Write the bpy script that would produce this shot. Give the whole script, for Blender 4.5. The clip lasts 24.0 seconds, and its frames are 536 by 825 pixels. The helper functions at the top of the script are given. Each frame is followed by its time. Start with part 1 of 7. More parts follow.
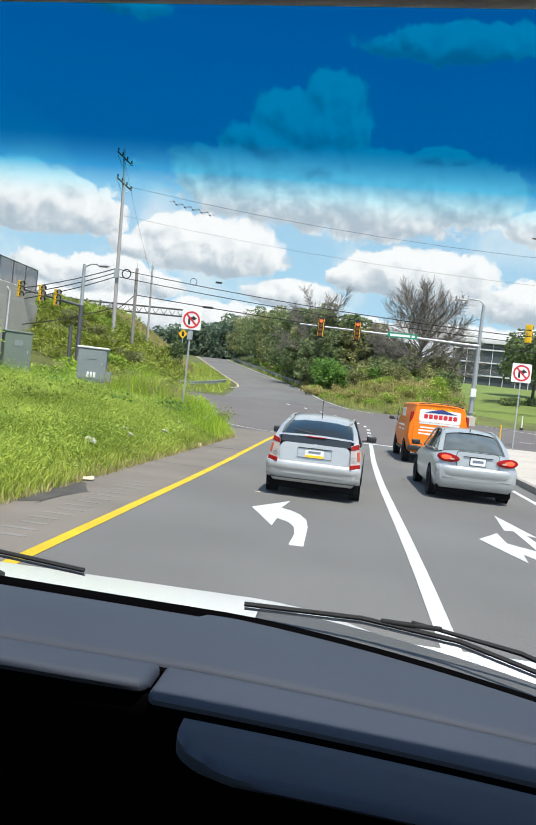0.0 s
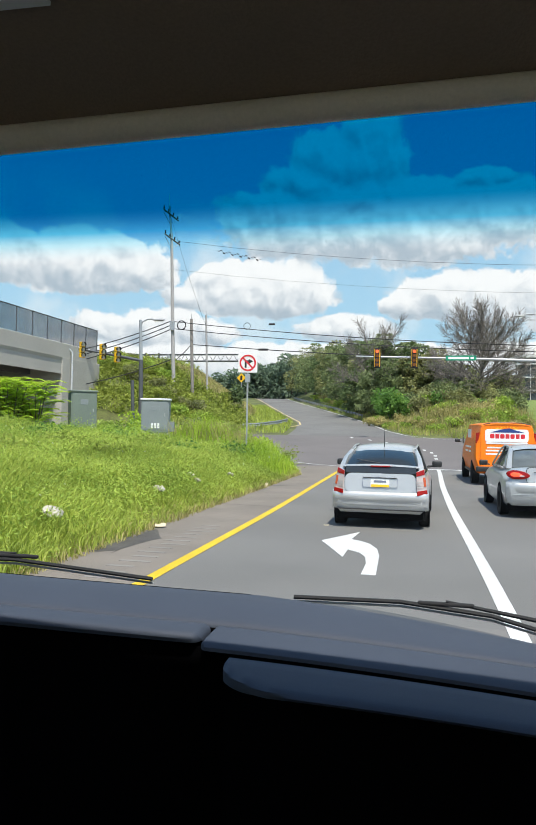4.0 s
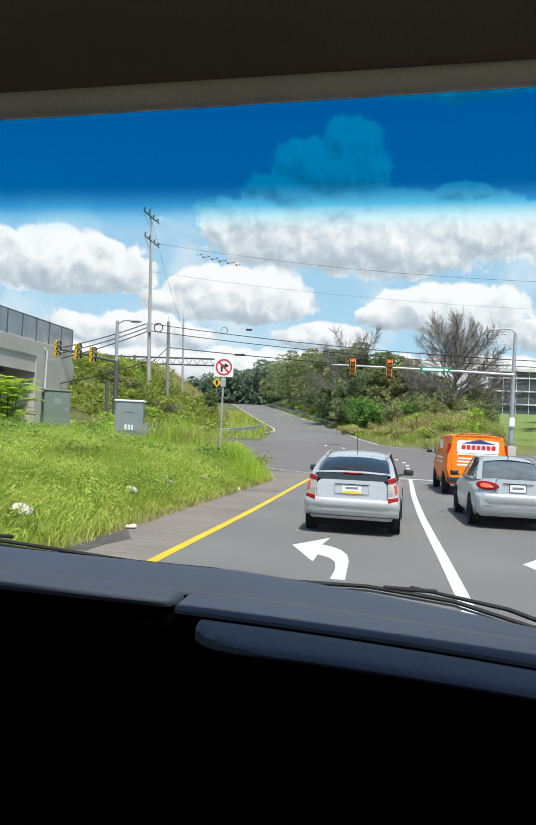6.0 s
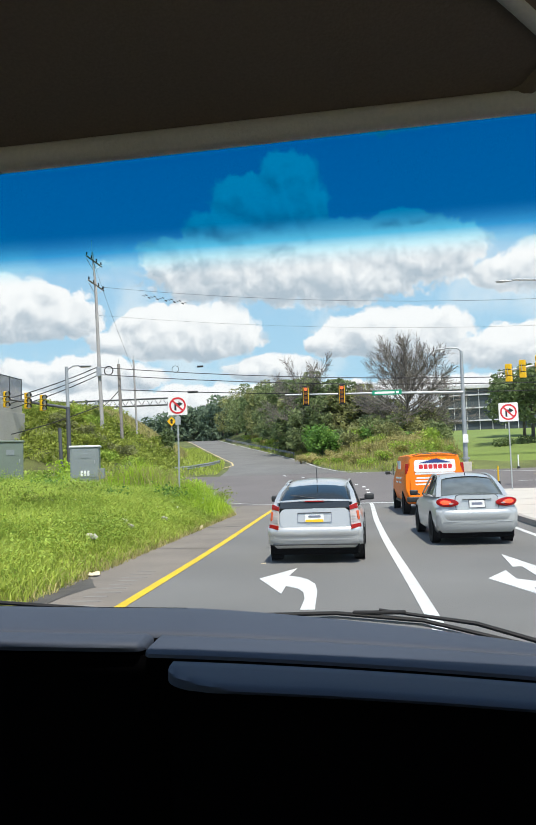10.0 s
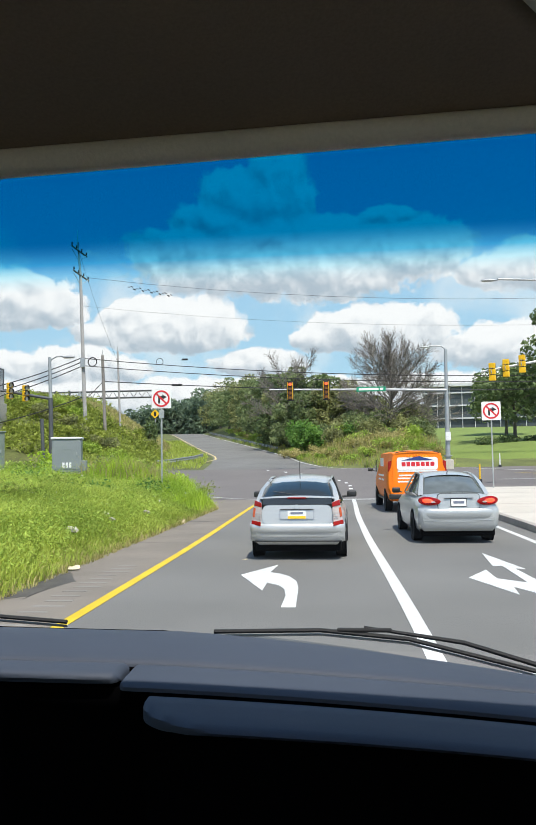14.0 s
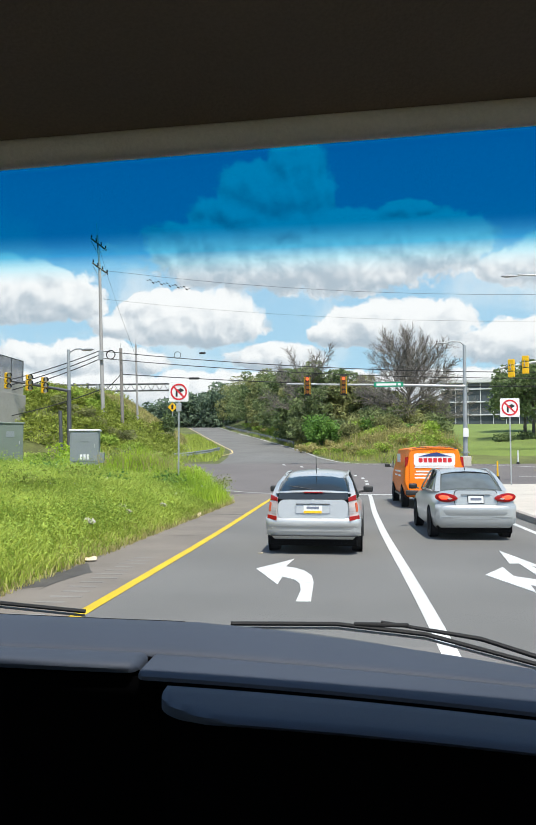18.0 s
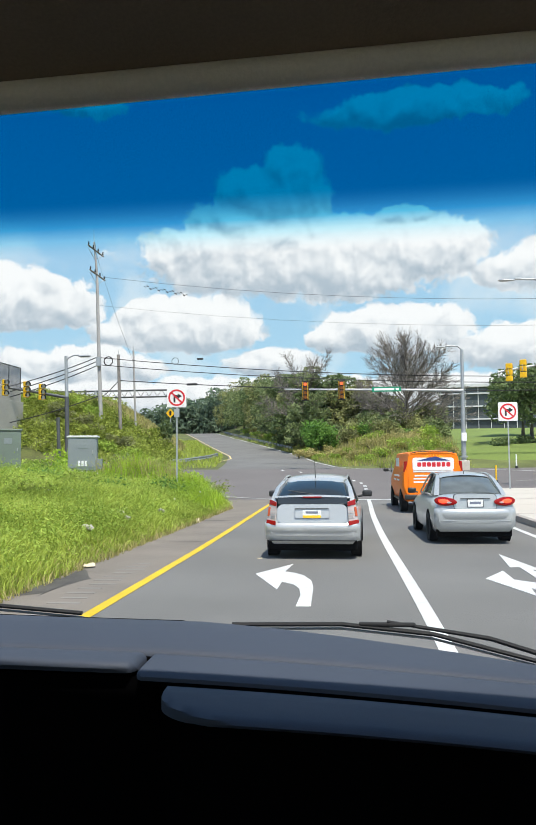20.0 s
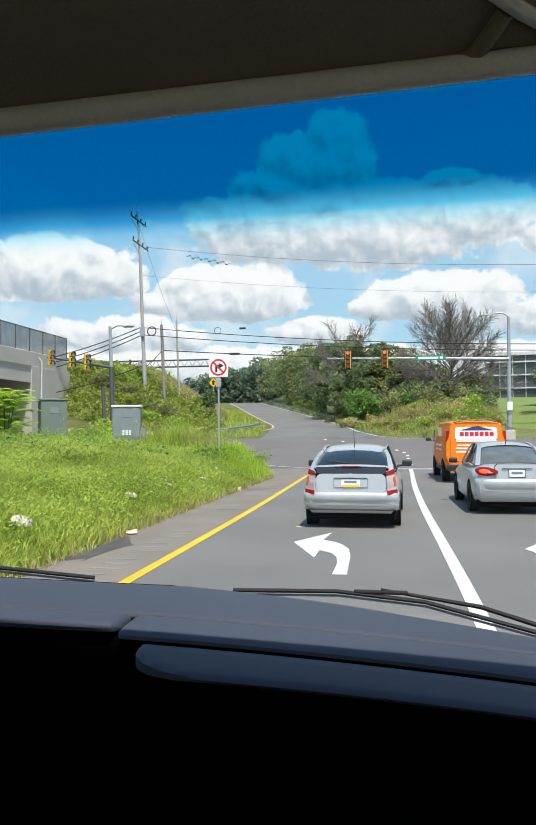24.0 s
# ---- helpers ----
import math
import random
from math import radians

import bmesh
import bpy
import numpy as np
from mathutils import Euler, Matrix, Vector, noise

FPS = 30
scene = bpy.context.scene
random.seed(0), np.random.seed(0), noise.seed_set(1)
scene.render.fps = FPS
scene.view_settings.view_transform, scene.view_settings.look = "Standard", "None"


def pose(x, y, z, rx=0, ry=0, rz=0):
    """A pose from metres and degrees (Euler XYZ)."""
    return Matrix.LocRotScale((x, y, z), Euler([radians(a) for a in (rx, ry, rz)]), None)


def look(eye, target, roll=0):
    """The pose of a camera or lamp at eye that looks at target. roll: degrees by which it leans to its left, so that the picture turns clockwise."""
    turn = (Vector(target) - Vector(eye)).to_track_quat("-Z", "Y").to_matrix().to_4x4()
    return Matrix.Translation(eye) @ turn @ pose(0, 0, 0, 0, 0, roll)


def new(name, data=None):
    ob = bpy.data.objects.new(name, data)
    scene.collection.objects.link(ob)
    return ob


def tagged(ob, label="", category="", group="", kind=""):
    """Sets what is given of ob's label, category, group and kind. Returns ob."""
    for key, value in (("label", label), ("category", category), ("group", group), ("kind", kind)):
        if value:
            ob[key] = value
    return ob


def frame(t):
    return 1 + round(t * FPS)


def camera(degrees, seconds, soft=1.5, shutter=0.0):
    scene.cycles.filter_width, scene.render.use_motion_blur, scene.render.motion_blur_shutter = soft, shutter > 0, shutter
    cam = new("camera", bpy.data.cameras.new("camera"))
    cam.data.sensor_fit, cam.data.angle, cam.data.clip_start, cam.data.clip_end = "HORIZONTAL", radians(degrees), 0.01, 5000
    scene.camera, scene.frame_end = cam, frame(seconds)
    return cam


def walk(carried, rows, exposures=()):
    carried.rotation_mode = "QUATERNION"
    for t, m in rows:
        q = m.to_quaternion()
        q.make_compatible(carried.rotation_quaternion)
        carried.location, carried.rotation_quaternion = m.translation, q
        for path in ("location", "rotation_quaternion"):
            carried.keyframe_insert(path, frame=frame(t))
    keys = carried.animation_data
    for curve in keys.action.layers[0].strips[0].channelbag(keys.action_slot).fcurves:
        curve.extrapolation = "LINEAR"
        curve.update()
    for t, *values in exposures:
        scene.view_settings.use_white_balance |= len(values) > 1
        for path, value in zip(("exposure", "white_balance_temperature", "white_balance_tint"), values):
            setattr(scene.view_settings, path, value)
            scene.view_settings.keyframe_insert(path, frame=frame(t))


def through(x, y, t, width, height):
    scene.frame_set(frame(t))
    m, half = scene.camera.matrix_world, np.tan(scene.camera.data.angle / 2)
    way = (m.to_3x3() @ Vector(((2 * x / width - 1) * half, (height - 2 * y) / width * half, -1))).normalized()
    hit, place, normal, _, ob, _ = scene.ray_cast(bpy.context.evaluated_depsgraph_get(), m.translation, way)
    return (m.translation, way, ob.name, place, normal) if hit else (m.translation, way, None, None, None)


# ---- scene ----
EXPOSURES = [(0, 0.35), (24, 0.35)]
cam = camera(40.0, 24.0)
# seconds, eye, yaw, pitch, roll
PATH = [
    (0, -0.074, 0.168, 1.803, 6.51, -1.50, 6.35),
    (0.5, -0.097, 0.148, 1.799, 8.63, -2.01, 6.87),
    (1, -0.108, 0.148, 1.796, 9.21, -3.56, 7.35),
    (1.5, -0.097, 0.136, 1.790, 9.24, -4.03, 6.60),
    (2, -0.067, 0.121, 1.783, 9.16, -3.01, 4.79),
    (2.5, -0.046, 0.141, 1.762, 12.09, 0.29, 1.44),
    (3, 0.017, 0.063, 1.767, 15.00, -2.86, -0.86),
    (3.5, 0.007, 0.031, 1.767, 11.70, 0.45, 0.57),
    (5.5, 0.016, -0.036, 1.738, 12.15, 1.60, 2.30),
    (6, 0.015, -0.027, 1.729, 9.65, 1.71, 2.75),
    (6.5, 0.025, -0.055, 1.734, 6.09, 3.31, 1.10),
    (7, 0.017, -0.022, 1.731, 4.91, 2.98, 1.26),
    (7.5, 0.019, -0.033, 1.728, 3.58, 2.85, 0.47),
    (8, 0.021, -0.025, 1.721, 3.28, 2.02, -1.12),
    (8.5, 0.029, -0.053, 1.724, 4.12, 1.79, -0.99),
    (9, 0.023, -0.033, 1.720, 2.69, 3.48, -1.76),
    (9.5, 0.030, -0.068, 1.735, 6.85, 3.79, -1.68),
    (10, 0.017, -0.037, 1.729, 6.24, 4.33, -1.78),
    (10.5, 0.021, -0.066, 1.739, 3.82, 3.52, 0.28),
    (12.5, 0.011, 0.004, 1.745, 2.37, 3.11, -1.48),
    (13, 0.010, -0.002, 1.765, 4.01, 5.18, -1.00),
    (13.5, 0.009, -0.006, 1.766, 4.29, 3.93, -0.38),
    (14, 0.010, 0.008, 1.761, 5.00, 3.85, -0.85),
    (14.5, 0.011, 0.006, 1.764, 5.22, 3.11, -0.54),
    (15, 0.009, 0.009, 1.762, 5.11, 2.86, -0.57),
    (15.5, 0.005, 0.023, 1.756, 5.40, 2.95, -0.48),
    (16, 0.008, 0.005, 1.762, 5.63, 3.36, -0.27),
    (16.5, 0.002, 0.017, 1.758, 5.72, 3.56, -0.02),
    (17, 0.004, 0.012, 1.759, 6.03, 3.57, -0.09),
    (17.5, 0.001, 0.023, 1.755, 6.23, 3.36, -0.16),
    (18, 0.006, 0.008, 1.759, 6.32, 3.42, -0.15),
    (18.5, 0.012, -0.012, 1.761, 6.28, 3.79, -0.49),
    (20.5, -0.007, 0.056, 1.737, 6.15, 3.92, -0.49),
    (21, 0.012, -0.004, 1.753, 6.61, 4.12, -0.32),
    (21.5, 0.003, 0.044, 1.731, 6.47, 3.48, -0.66),
    (22, 0.035, -0.022, 1.748, 6.03, 5.15, -1.31),
    (22.5, 0.055, -0.027, 1.752, 6.78, 5.32, -1.57),
    (23, 0.081, 0.015, 1.760, 6.72, 1.17, -0.59),
    (23.5, 0.065, 0.033, 1.751, 8.95, 2.35, -0.03),
    (24, 0.084, 0.004, 1.750, 9.55, 1.49, -0.43),
]
walk(cam, [(t, pose(x, y, z, 90 + pitch, 0, yaw) @ pose(0, 0, 0, 0, 0, roll)) for t, x, y, z, yaw, pitch, roll in PATH], EXPOSURES)

# ---------------- world, sun ----------------
SUN_TO = Vector((0.18, -0.42, 0.89)).normalized()
world = bpy.data.worlds.new("world")
scene.world = world
world.use_nodes = True
wn = world.node_tree.nodes
sky = wn.new("ShaderNodeTexSky")
sky.sky_type = "NISHITA"
sky.sun_disc = False
sky.sun_elevation = math.asin(SUN_TO.z)
sky.sun_rotation = math.atan2(SUN_TO.x, SUN_TO.y)
world.node_tree.links.new(sky.outputs[0], wn["Background"].inputs[0])
wn["Background"].inputs[1].default_value = 0.14
sun = new("sun", bpy.data.lights.new("sun", "SUN"))
sun.data.energy, sun.data.angle, sun.data.color = 4.6, radians(0.6), (1.0, 0.95, 0.86)
sun.matrix_basis = look(SUN_TO * 60, (0, 0, 0))

# ---------------- small helpers ----------------


def material(name, base, rough=0.6, metal=0.0, vary=0.15, scale=3.0, fine=40.0, bump=0.0, rnd=0.0, second=None, coat=0.0, spec=0.5):
    """A surface with two scales of variation, and relief."""
    m = bpy.data.materials.new(name)
    m.use_nodes = True
    nt = m.node_tree
    n, ln = nt.nodes, nt.links
    b = n["Principled BSDF"]
    b.inputs["Roughness"].default_value, b.inputs["Metallic"].default_value = rough, metal
    b.inputs["Coat Weight"].default_value = coat
    b.inputs["Coat Roughness"].default_value = 0.05
    b.inputs["Specular IOR Level"].default_value = spec
    co = n.new("ShaderNodeTexCoord")
    big, small = n.new("ShaderNodeTexNoise"), n.new("ShaderNodeTexNoise")
    big.inputs["Scale"].default_value, small.inputs["Scale"].default_value = scale, fine
    big.inputs["Detail"].default_value, small.inputs["Detail"].default_value = 4.0, 3.0
    for k in (big, small):
        ln.new(co.outputs["Object"], k.inputs["Vector"])
    add = n.new("ShaderNodeMath")
    add.operation = "MULTIPLY_ADD"
    add.inputs[1].default_value = 0.45
    ln.new(small.outputs["Fac"], add.inputs[0])
    half = n.new("ShaderNodeMath")
    half.operation = "MULTIPLY"
    half.inputs[1].default_value = 0.55
    ln.new(big.outputs["Fac"], half.inputs[0])
    ln.new(half.outputs[0], add.inputs[2])
    last = add.outputs[0]
    if rnd:
        info = n.new("ShaderNodeObjectInfo")
        r = n.new("ShaderNodeMath")
        r.operation = "MULTIPLY_ADD"
        r.inputs[1].default_value = rnd
        ln.new(info.outputs["Random"], r.inputs[0])
        ln.new(last, r.inputs[2])
        last = r.outputs[0]
    ramp = n.new("ShaderNodeMix")
    ramp.data_type = "RGBA"
    rng = n.new("ShaderNodeMapRange")
    rng.inputs["From Min"].default_value, rng.inputs["From Max"].default_value = 0.3, 0.7 + rnd
    ln.new(last, rng.inputs["Value"])
    ln.new(rng.outputs[0], ramp.inputs[0])
    lo = [c * (1 - vary) for c in base]
    hi = list(second) if second else [min(1, c * (1 + vary)) for c in base]
    ramp.inputs[6].default_value, ramp.inputs[7].default_value = (*lo, 1), (*hi, 1)
    ln.new(ramp.outputs[2], b.inputs["Base Color"])
    if bump:
        bp = n.new("ShaderNodeBump")
        bp.inputs["Strength"].default_value = bump
        bp.inputs["Distance"].default_value = 0.02
        ln.new(small.outputs["Fac"], bp.inputs["Height"])
        ln.new(bp.outputs[0], b.inputs["Normal"])
    return m


def glow(name, colour, strength):
    m = bpy.data.materials.new(name)
    m.use_nodes = True
    b = m.node_tree.nodes["Principled BSDF"]
    b.inputs["Base Color"].default_value = (*colour, 1)
    b.inputs["Emission Color"].default_value = (*colour, 1)
    b.inputs["Emission Strength"].default_value = strength
    b.inputs["Roughness"].default_value = 0.25
    return m


def mesh_of(bm, name, mat, smooth=None):
    me = bpy.data.meshes.new(name)
    bm.normal_update()
    bm.to_mesh(me)
    bm.free()
    for mm in mat if isinstance(mat, (list, tuple)) else [mat]:
        me.materials.append(mm)
    if smooth is not None:
        me.shade_smooth()
        me.set_sharp_from_angle(angle=radians(smooth))
    return me


def part(name, bm, mat, parent=None, label="", smooth=None):
    ob = new(name, mesh_of(bm, name, mat, smooth))
    if parent is not None:
        ob.parent = parent
    return tagged(ob, label)


def thing(name, label, category, group="", kind="", m=None):
    e = new(name)
    if m is not None:
        e.matrix_basis = m
    return tagged(e, label, category, group, kind)


def box(bm, x0, x1, y0, y1, z0, z1, bevel=0.0, seg=2, m=None):
    mm = Matrix.Translation(((x0 + x1) / 2, (y0 + y1) / 2, (z0 + z1) / 2)) @ Matrix.Diagonal((abs(x1 - x0), abs(y1 - y0), abs(z1 - z0), 1))
    r = bmesh.ops.create_cube(bm, size=1, matrix=(m @ mm) if m is not None else mm)
    if bevel:
        es = {e for v in r["verts"] for e in v.link_edges}
        bmesh.ops.bevel(bm, geom=list(es), offset=bevel, segments=seg, affect="EDGES", profile=0.5)
    return bm


def B(*a, **k):
    return box(bmesh.new(), *a, **k)


def tube(bm, pts, r, seg=8, cap=True):
    """A round bar along the points; r is one radius or one per point."""
    pts = [Vector(p) for p in pts]
    rs = r if isinstance(r, (list, tuple)) else [r] * len(pts)
    rings = []
    for i, p in enumerate(pts):
        d = (pts[min(i + 1, len(pts) - 1)] - pts[max(i - 1, 0)]).normalized()
        a = d.cross(Vector((0, 0, 1)))
        if a.length < 0.05:
            a = d.cross(Vector((0, 1, 0)))
        a.normalize()
        b = d.cross(a)
        rings.append([bm.verts.new(p + rs[i] * (math.cos(2 * math.pi * k / seg) * a + math.sin(2 * math.pi * k / seg) * b)) for k in range(seg)])
    for u, v in zip(rings, rings[1:]):
        for k in range(seg):
            bm.faces.new((u[k], u[(k + 1) % seg], v[(k + 1) % seg], v[k]))
    if cap:
        bm.faces.new(rings[0][::-1])
        bm.faces.new(rings[-1])
    return bm


def T(*a, **k):
    return tube(bmesh.new(), *a, **k)


def loft(bm, rings, closed=True, cap=True):
    vs = [[bm.verts.new(p) for p in ring] for ring in rings]
    n = len(vs[0])
    for u, v in zip(vs, vs[1:]):
        for k in range(n if closed else n - 1):
            bm.faces.new((u[k], u[(k + 1) % n], v[(k + 1) % n], v[k]))
    if cap and closed:
        bm.faces.new(vs[0][::-1])
        bm.faces.new(vs[-1])
    bmesh.ops.recalc_face_normals(bm, faces=bm.faces[:]) if closed else None
    return bm


def slab(bm, pts, z0, z1, m=None):
    """A flat plate with the outline pts in x and y, from z0 to z1."""
    lo = [bm.verts.new((x, y, z0)) for x, y in pts]
    hi = [bm.verts.new((x, y, z1)) for x, y in pts]
    bm.faces.new(lo[::-1]), bm.faces.new(hi)
    n = len(pts)
    for k in range(n):
        bm.faces.new((lo[k], lo[(k + 1) % n], hi[(k + 1) % n], hi[k]))
    bmesh.ops.recalc_face_normals(bm, faces=bm.faces[:])
    if m is not None:
        bm.transform(m)
    return bm


def rounded(w, h, r, seg=4):
    """The outline of a rounded rectangle about the origin."""
    out = []
    for cx, cy, a0 in ((w / 2 - r, h / 2 - r, 0), (-w / 2 + r, h / 2 - r, 90), (-w / 2 + r, -h / 2 + r, 180), (w / 2 - r, -h / 2 + r, 270)):
        for k in range(seg + 1):
            a = radians(a0 + 90 * k / seg)
            out.append((cx + r * math.cos(a), cy + r * math.sin(a)))
    return out


def disc(r, n=24):
    return [(r * math.cos(2 * math.pi * k / n), r * math.sin(2 * math.pi * k / n)) for k in range(n)]


def plate(pts, thick, m):
    return slab(bmesh.new(), pts, 0, thick, m)


UPRIGHT = pose(0, 0, 0, 90, 0, 0)  # x stays across, y goes up, z comes towards -y


def smooth01(a, b, v):
    t = min(1.0, max(0.0, (v - a) / (b - a)))
    return t * t * (3 - 2 * t)


# ---------------- materials ----------------
ASPHALT = material("asphalt", (0.152, 0.148, 0.138), 0.85, 0, 0.3, 0.25, 45, 0.3)
SHOULDER = material("shoulder_asphalt", (0.19, 0.165, 0.138), 0.9, 0, 0.25, 0.8, 50, 0.3)
SHOULDER_PALE = material("worn_groove", (0.215, 0.2, 0.182), 0.9, 0, 0.25, 0.8, 50, 0.3)
CROSS = material("cross_asphalt", (0.142, 0.127, 0.12), 0.85, 0, 0.2, 0.2, 30, 0.2)
CREAM_LINE = material("faded_yellow_road_paint", (0.62, 0.5, 0.24), 0.8, 0, 0.25, 1.5, 30)
WHITE_LINE = material("white_road_paint", (0.6, 0.6, 0.58), 0.6, 0, 0.25, 1.5, 14, 0.1)
YELLOW_LINE = material("yellow_road_paint", (0.64, 0.43, 0.006), 0.6, 0, 0.2, 1.5, 30, 0.1)
PAPER = material("old_tan_paper", (0.62, 0.52, 0.36), 0.9, 0, 0.25, 6, 40)
CONCRETE = material("pale_concrete", (0.5, 0.46, 0.4), 0.85, 0, 0.12, 0.6, 25, 0.15)
BRIDGE_CONC = material("bridge_concrete", (0.42, 0.4, 0.35), 0.85, 0, 0.15, 0.3, 8, 0.15)
BRIDGE_DARK = material("steel_girder_paint", (0.09, 0.085, 0.08), 0.7, 0, 0.2, 0.5, 8)
SOIL = material("grass_ground", (0.08, 0.085, 0.03), 0.95, 0, 0.35, 0.35, 9, 0.6, second=(0.17, 0.2, 0.05))
LAWN = material("mown_lawn", (0.15, 0.205, 0.042), 0.95, 0, 0.25, 0.25, 14, 0.5)
GALV = material("galvanised_steel", (0.42, 0.44, 0.45), 0.5, 0.6, 0.15, 2, 30)
DARKPOLE = material("dark_grey_pole", (0.1, 0.105, 0.11), 0.5, 0.3, 0.15, 2, 20)
WOOD = material("weathered_pole_wood", (0.24, 0.22, 0.2), 0.9, 0, 0.25, 1.0, 20, 0.3)
PALEWOOD = material("pale_pole_wood", (0.36, 0.35, 0.34), 0.9, 0, 0.2, 0.6, 12, 0.3)
CABLE = material("black_cable", (0.02, 0.02, 0.022), 0.7)
SIGN_WHITE = material("sign_white", (0.8, 0.8, 0.8), 0.45, 0, 0.05, 2, 20)
SIGN_RED = material("sign_red", (0.6, 0.02, 0.03), 0.45, 0, 0.08, 2, 20)
SIGN_BLACK = material("sign_black", (0.015, 0.015, 0.015), 0.45, 0, 0.1, 2, 20)
SIGN_YELLOW = material("sign_yellow", (0.85, 0.5, 0.01), 0.5, 0, 0.08, 2, 20)
SIGN_GREEN = material("sign_green", (0.01, 0.3, 0.16), 0.45, 0, 0.08, 2, 20)
SIGNAL_YELLOW = material("signal_yellow", (0.82, 0.48, 0.006), 0.45, 0, 0.1, 3, 30)
SIGNAL_BLACK = material("signal_black", (0.02, 0.02, 0.02), 0.5, 0, 0.1, 3, 30)
AMBER_FACE = material("signal_dark_housing", (0.05, 0.025, 0.01), 0.5, 0, 0.1, 3, 30)
LENS_DIM = glow("lit_red_lens", (1.0, 0.16, 0.05), 0.9)
# Sun glare on the side-on signal lenses is painted as a pale colour.
LENS_GLARE = material("pale_sunlit_lens", (0.75, 0.7, 0.58), 0.3, 0, 0.1, 5, 30)
LENS_DARK = material("unlit_lens", (0.5, 0.17, 0.03), 0.25, 0, 0.1, 5, 30)
CABINET = material("cabinet_grey_paint", (0.24, 0.27, 0.28), 0.5, 0.2, 0.1, 1.5, 25)
CABINET_GREEN = material("cabinet_green_paint", (0.17, 0.21, 0.18), 0.55, 0.1, 0.1, 1.5, 25)
CABINET_TOP = material("cabinet_lid_paint", (0.7, 0.71, 0.71), 0.5, 0.1, 0.08, 1.5, 25)
PALE_BARK = material("pale_bare_bark", (0.19, 0.17, 0.15), 0.95, 0, 0.3, 2, 15, 0.4)
BARK = material("grey_bark", (0.12, 0.105, 0.09), 0.95, 0, 0.3, 2, 15, 0.4)
RUBBER = material("tyre_rubber", (0.018, 0.018, 0.019), 0.85, 0, 0.2, 5, 60)
CHROME = material("bright_metal", (0.7, 0.71, 0.72), 0.25, 1.0, 0.05, 3, 20)
# Near-black, so the shade beneath the cars is put into the colour.
UNDER = material("black_underside_and_shade", (0.006, 0.006, 0.006), 0.95, 0, 0.2, 5, 40, spec=0.1)
BLACK_TRIM = material("black_trim", (0.02, 0.021, 0.022), 0.5, 0, 0.15, 5, 40)
SILVER = material("silver_car_paint", (0.52, 0.53, 0.525), 0.3, 0.4, 0.04, 2, 200, coat=0.6)
SILVER_BLUE = material("grey_silver_car_paint", (0.46, 0.485, 0.49), 0.3, 0.35, 0.04, 2, 200, coat=0.6)
ORANGE = material("orange_van_wrap", (0.9, 0.2, 0.002), 0.5, 0, 0.05, 1.2, 80, coat=0.15, spec=0.3)
# Saloon windows: reflected sky is put into the paler base colour.
PALE_GLASS = material("sky_grey_car_glass", (0.11, 0.125, 0.125), 0.06, 0, 0.3, 1.5, 5, spec=0.8)
CAR_GLASS = material("tinted_car_glass", (0.02, 0.026, 0.028), 0.06, 0, 0.1, 1, 5, spec=0.8)
TAIL_RED = material("tail_lamp_red", (0.3, 0.006, 0.006), 0.2, 0, 0.15, 8, 60, coat=0.2, spec=0.3)
TAIL_CLEAR = material("tail_lamp_clear", (0.5, 0.42, 0.4), 0.2, 0, 0.15, 8, 60, coat=0.8)
BRAKE = glow("lit_brake_lamp", (1.0, 0.05, 0.02), 2.5)
PLATE = material("plate_white", (0.75, 0.76, 0.74), 0.4, 0, 0.06, 10, 60)
PLATE_INK = material("plate_grey_print", (0.16, 0.18, 0.24), 0.5, 0, 0.05, 2, 20)
TAIL_AMBER = material("tail_lamp_amber", (0.5, 0.09, 0.03), 0.2, 0, 0.15, 8, 60, coat=0.2, spec=0.3)
INK_BLUE = material("dark_blue_print", (0.02, 0.05, 0.2), 0.5, 0, 0.05, 2, 20)
DASH = material("dashboard_vinyl", (0.045, 0.055, 0.076), 0.65, 0, 0.12, 4, 900, 0.12, spec=0.25)
# Right cowl end only: a paler grey than the black left end.
COWL_GREY = material("plain_grey_cowl", (0.085, 0.087, 0.087), 0.7, 0, 0.15, 4, 120)
# Black for seal, slot and floor, and for shade painted on the dash fronts.
DASH_DARK = material("black_parts_and_dash_shade", (0.0022, 0.0022, 0.0025), 1.0, 0, 0.15, 4, 300, 0.0, spec=0.0)
VISOR = material("brown_visor_cloth", (0.25, 0.185, 0.13), 0.9, 0, 0.15, 5, 500, 0.15)
VISOR_EDGE = material("beige_visor_piping", (0.72, 0.66, 0.56), 0.85, 0, 0.1, 5, 400, 0.1)
HEADLINER = material("headliner_cloth", (0.2, 0.165, 0.13), 0.95, 0, 0.12, 5, 400, 0.15)
WHITE_PAINT = material("white_truck_paint", (0.75, 0.75, 0.73), 0.35, 0, 0.05, 2, 100, coat=0.4)

# ---------------- ground ----------------
EDGE_L = -4.5


def rise(y):
    """The height of the roadway: level to the stop line, then climbing."""
    if y <= 34:
        return 0.0
    s = min(y, 168.0) - 34
    h = 0.075 * (math.sqrt(s * s + 484) - 22)
    return h + (0.012 * (y - 168) if y > 168 else 0.0)


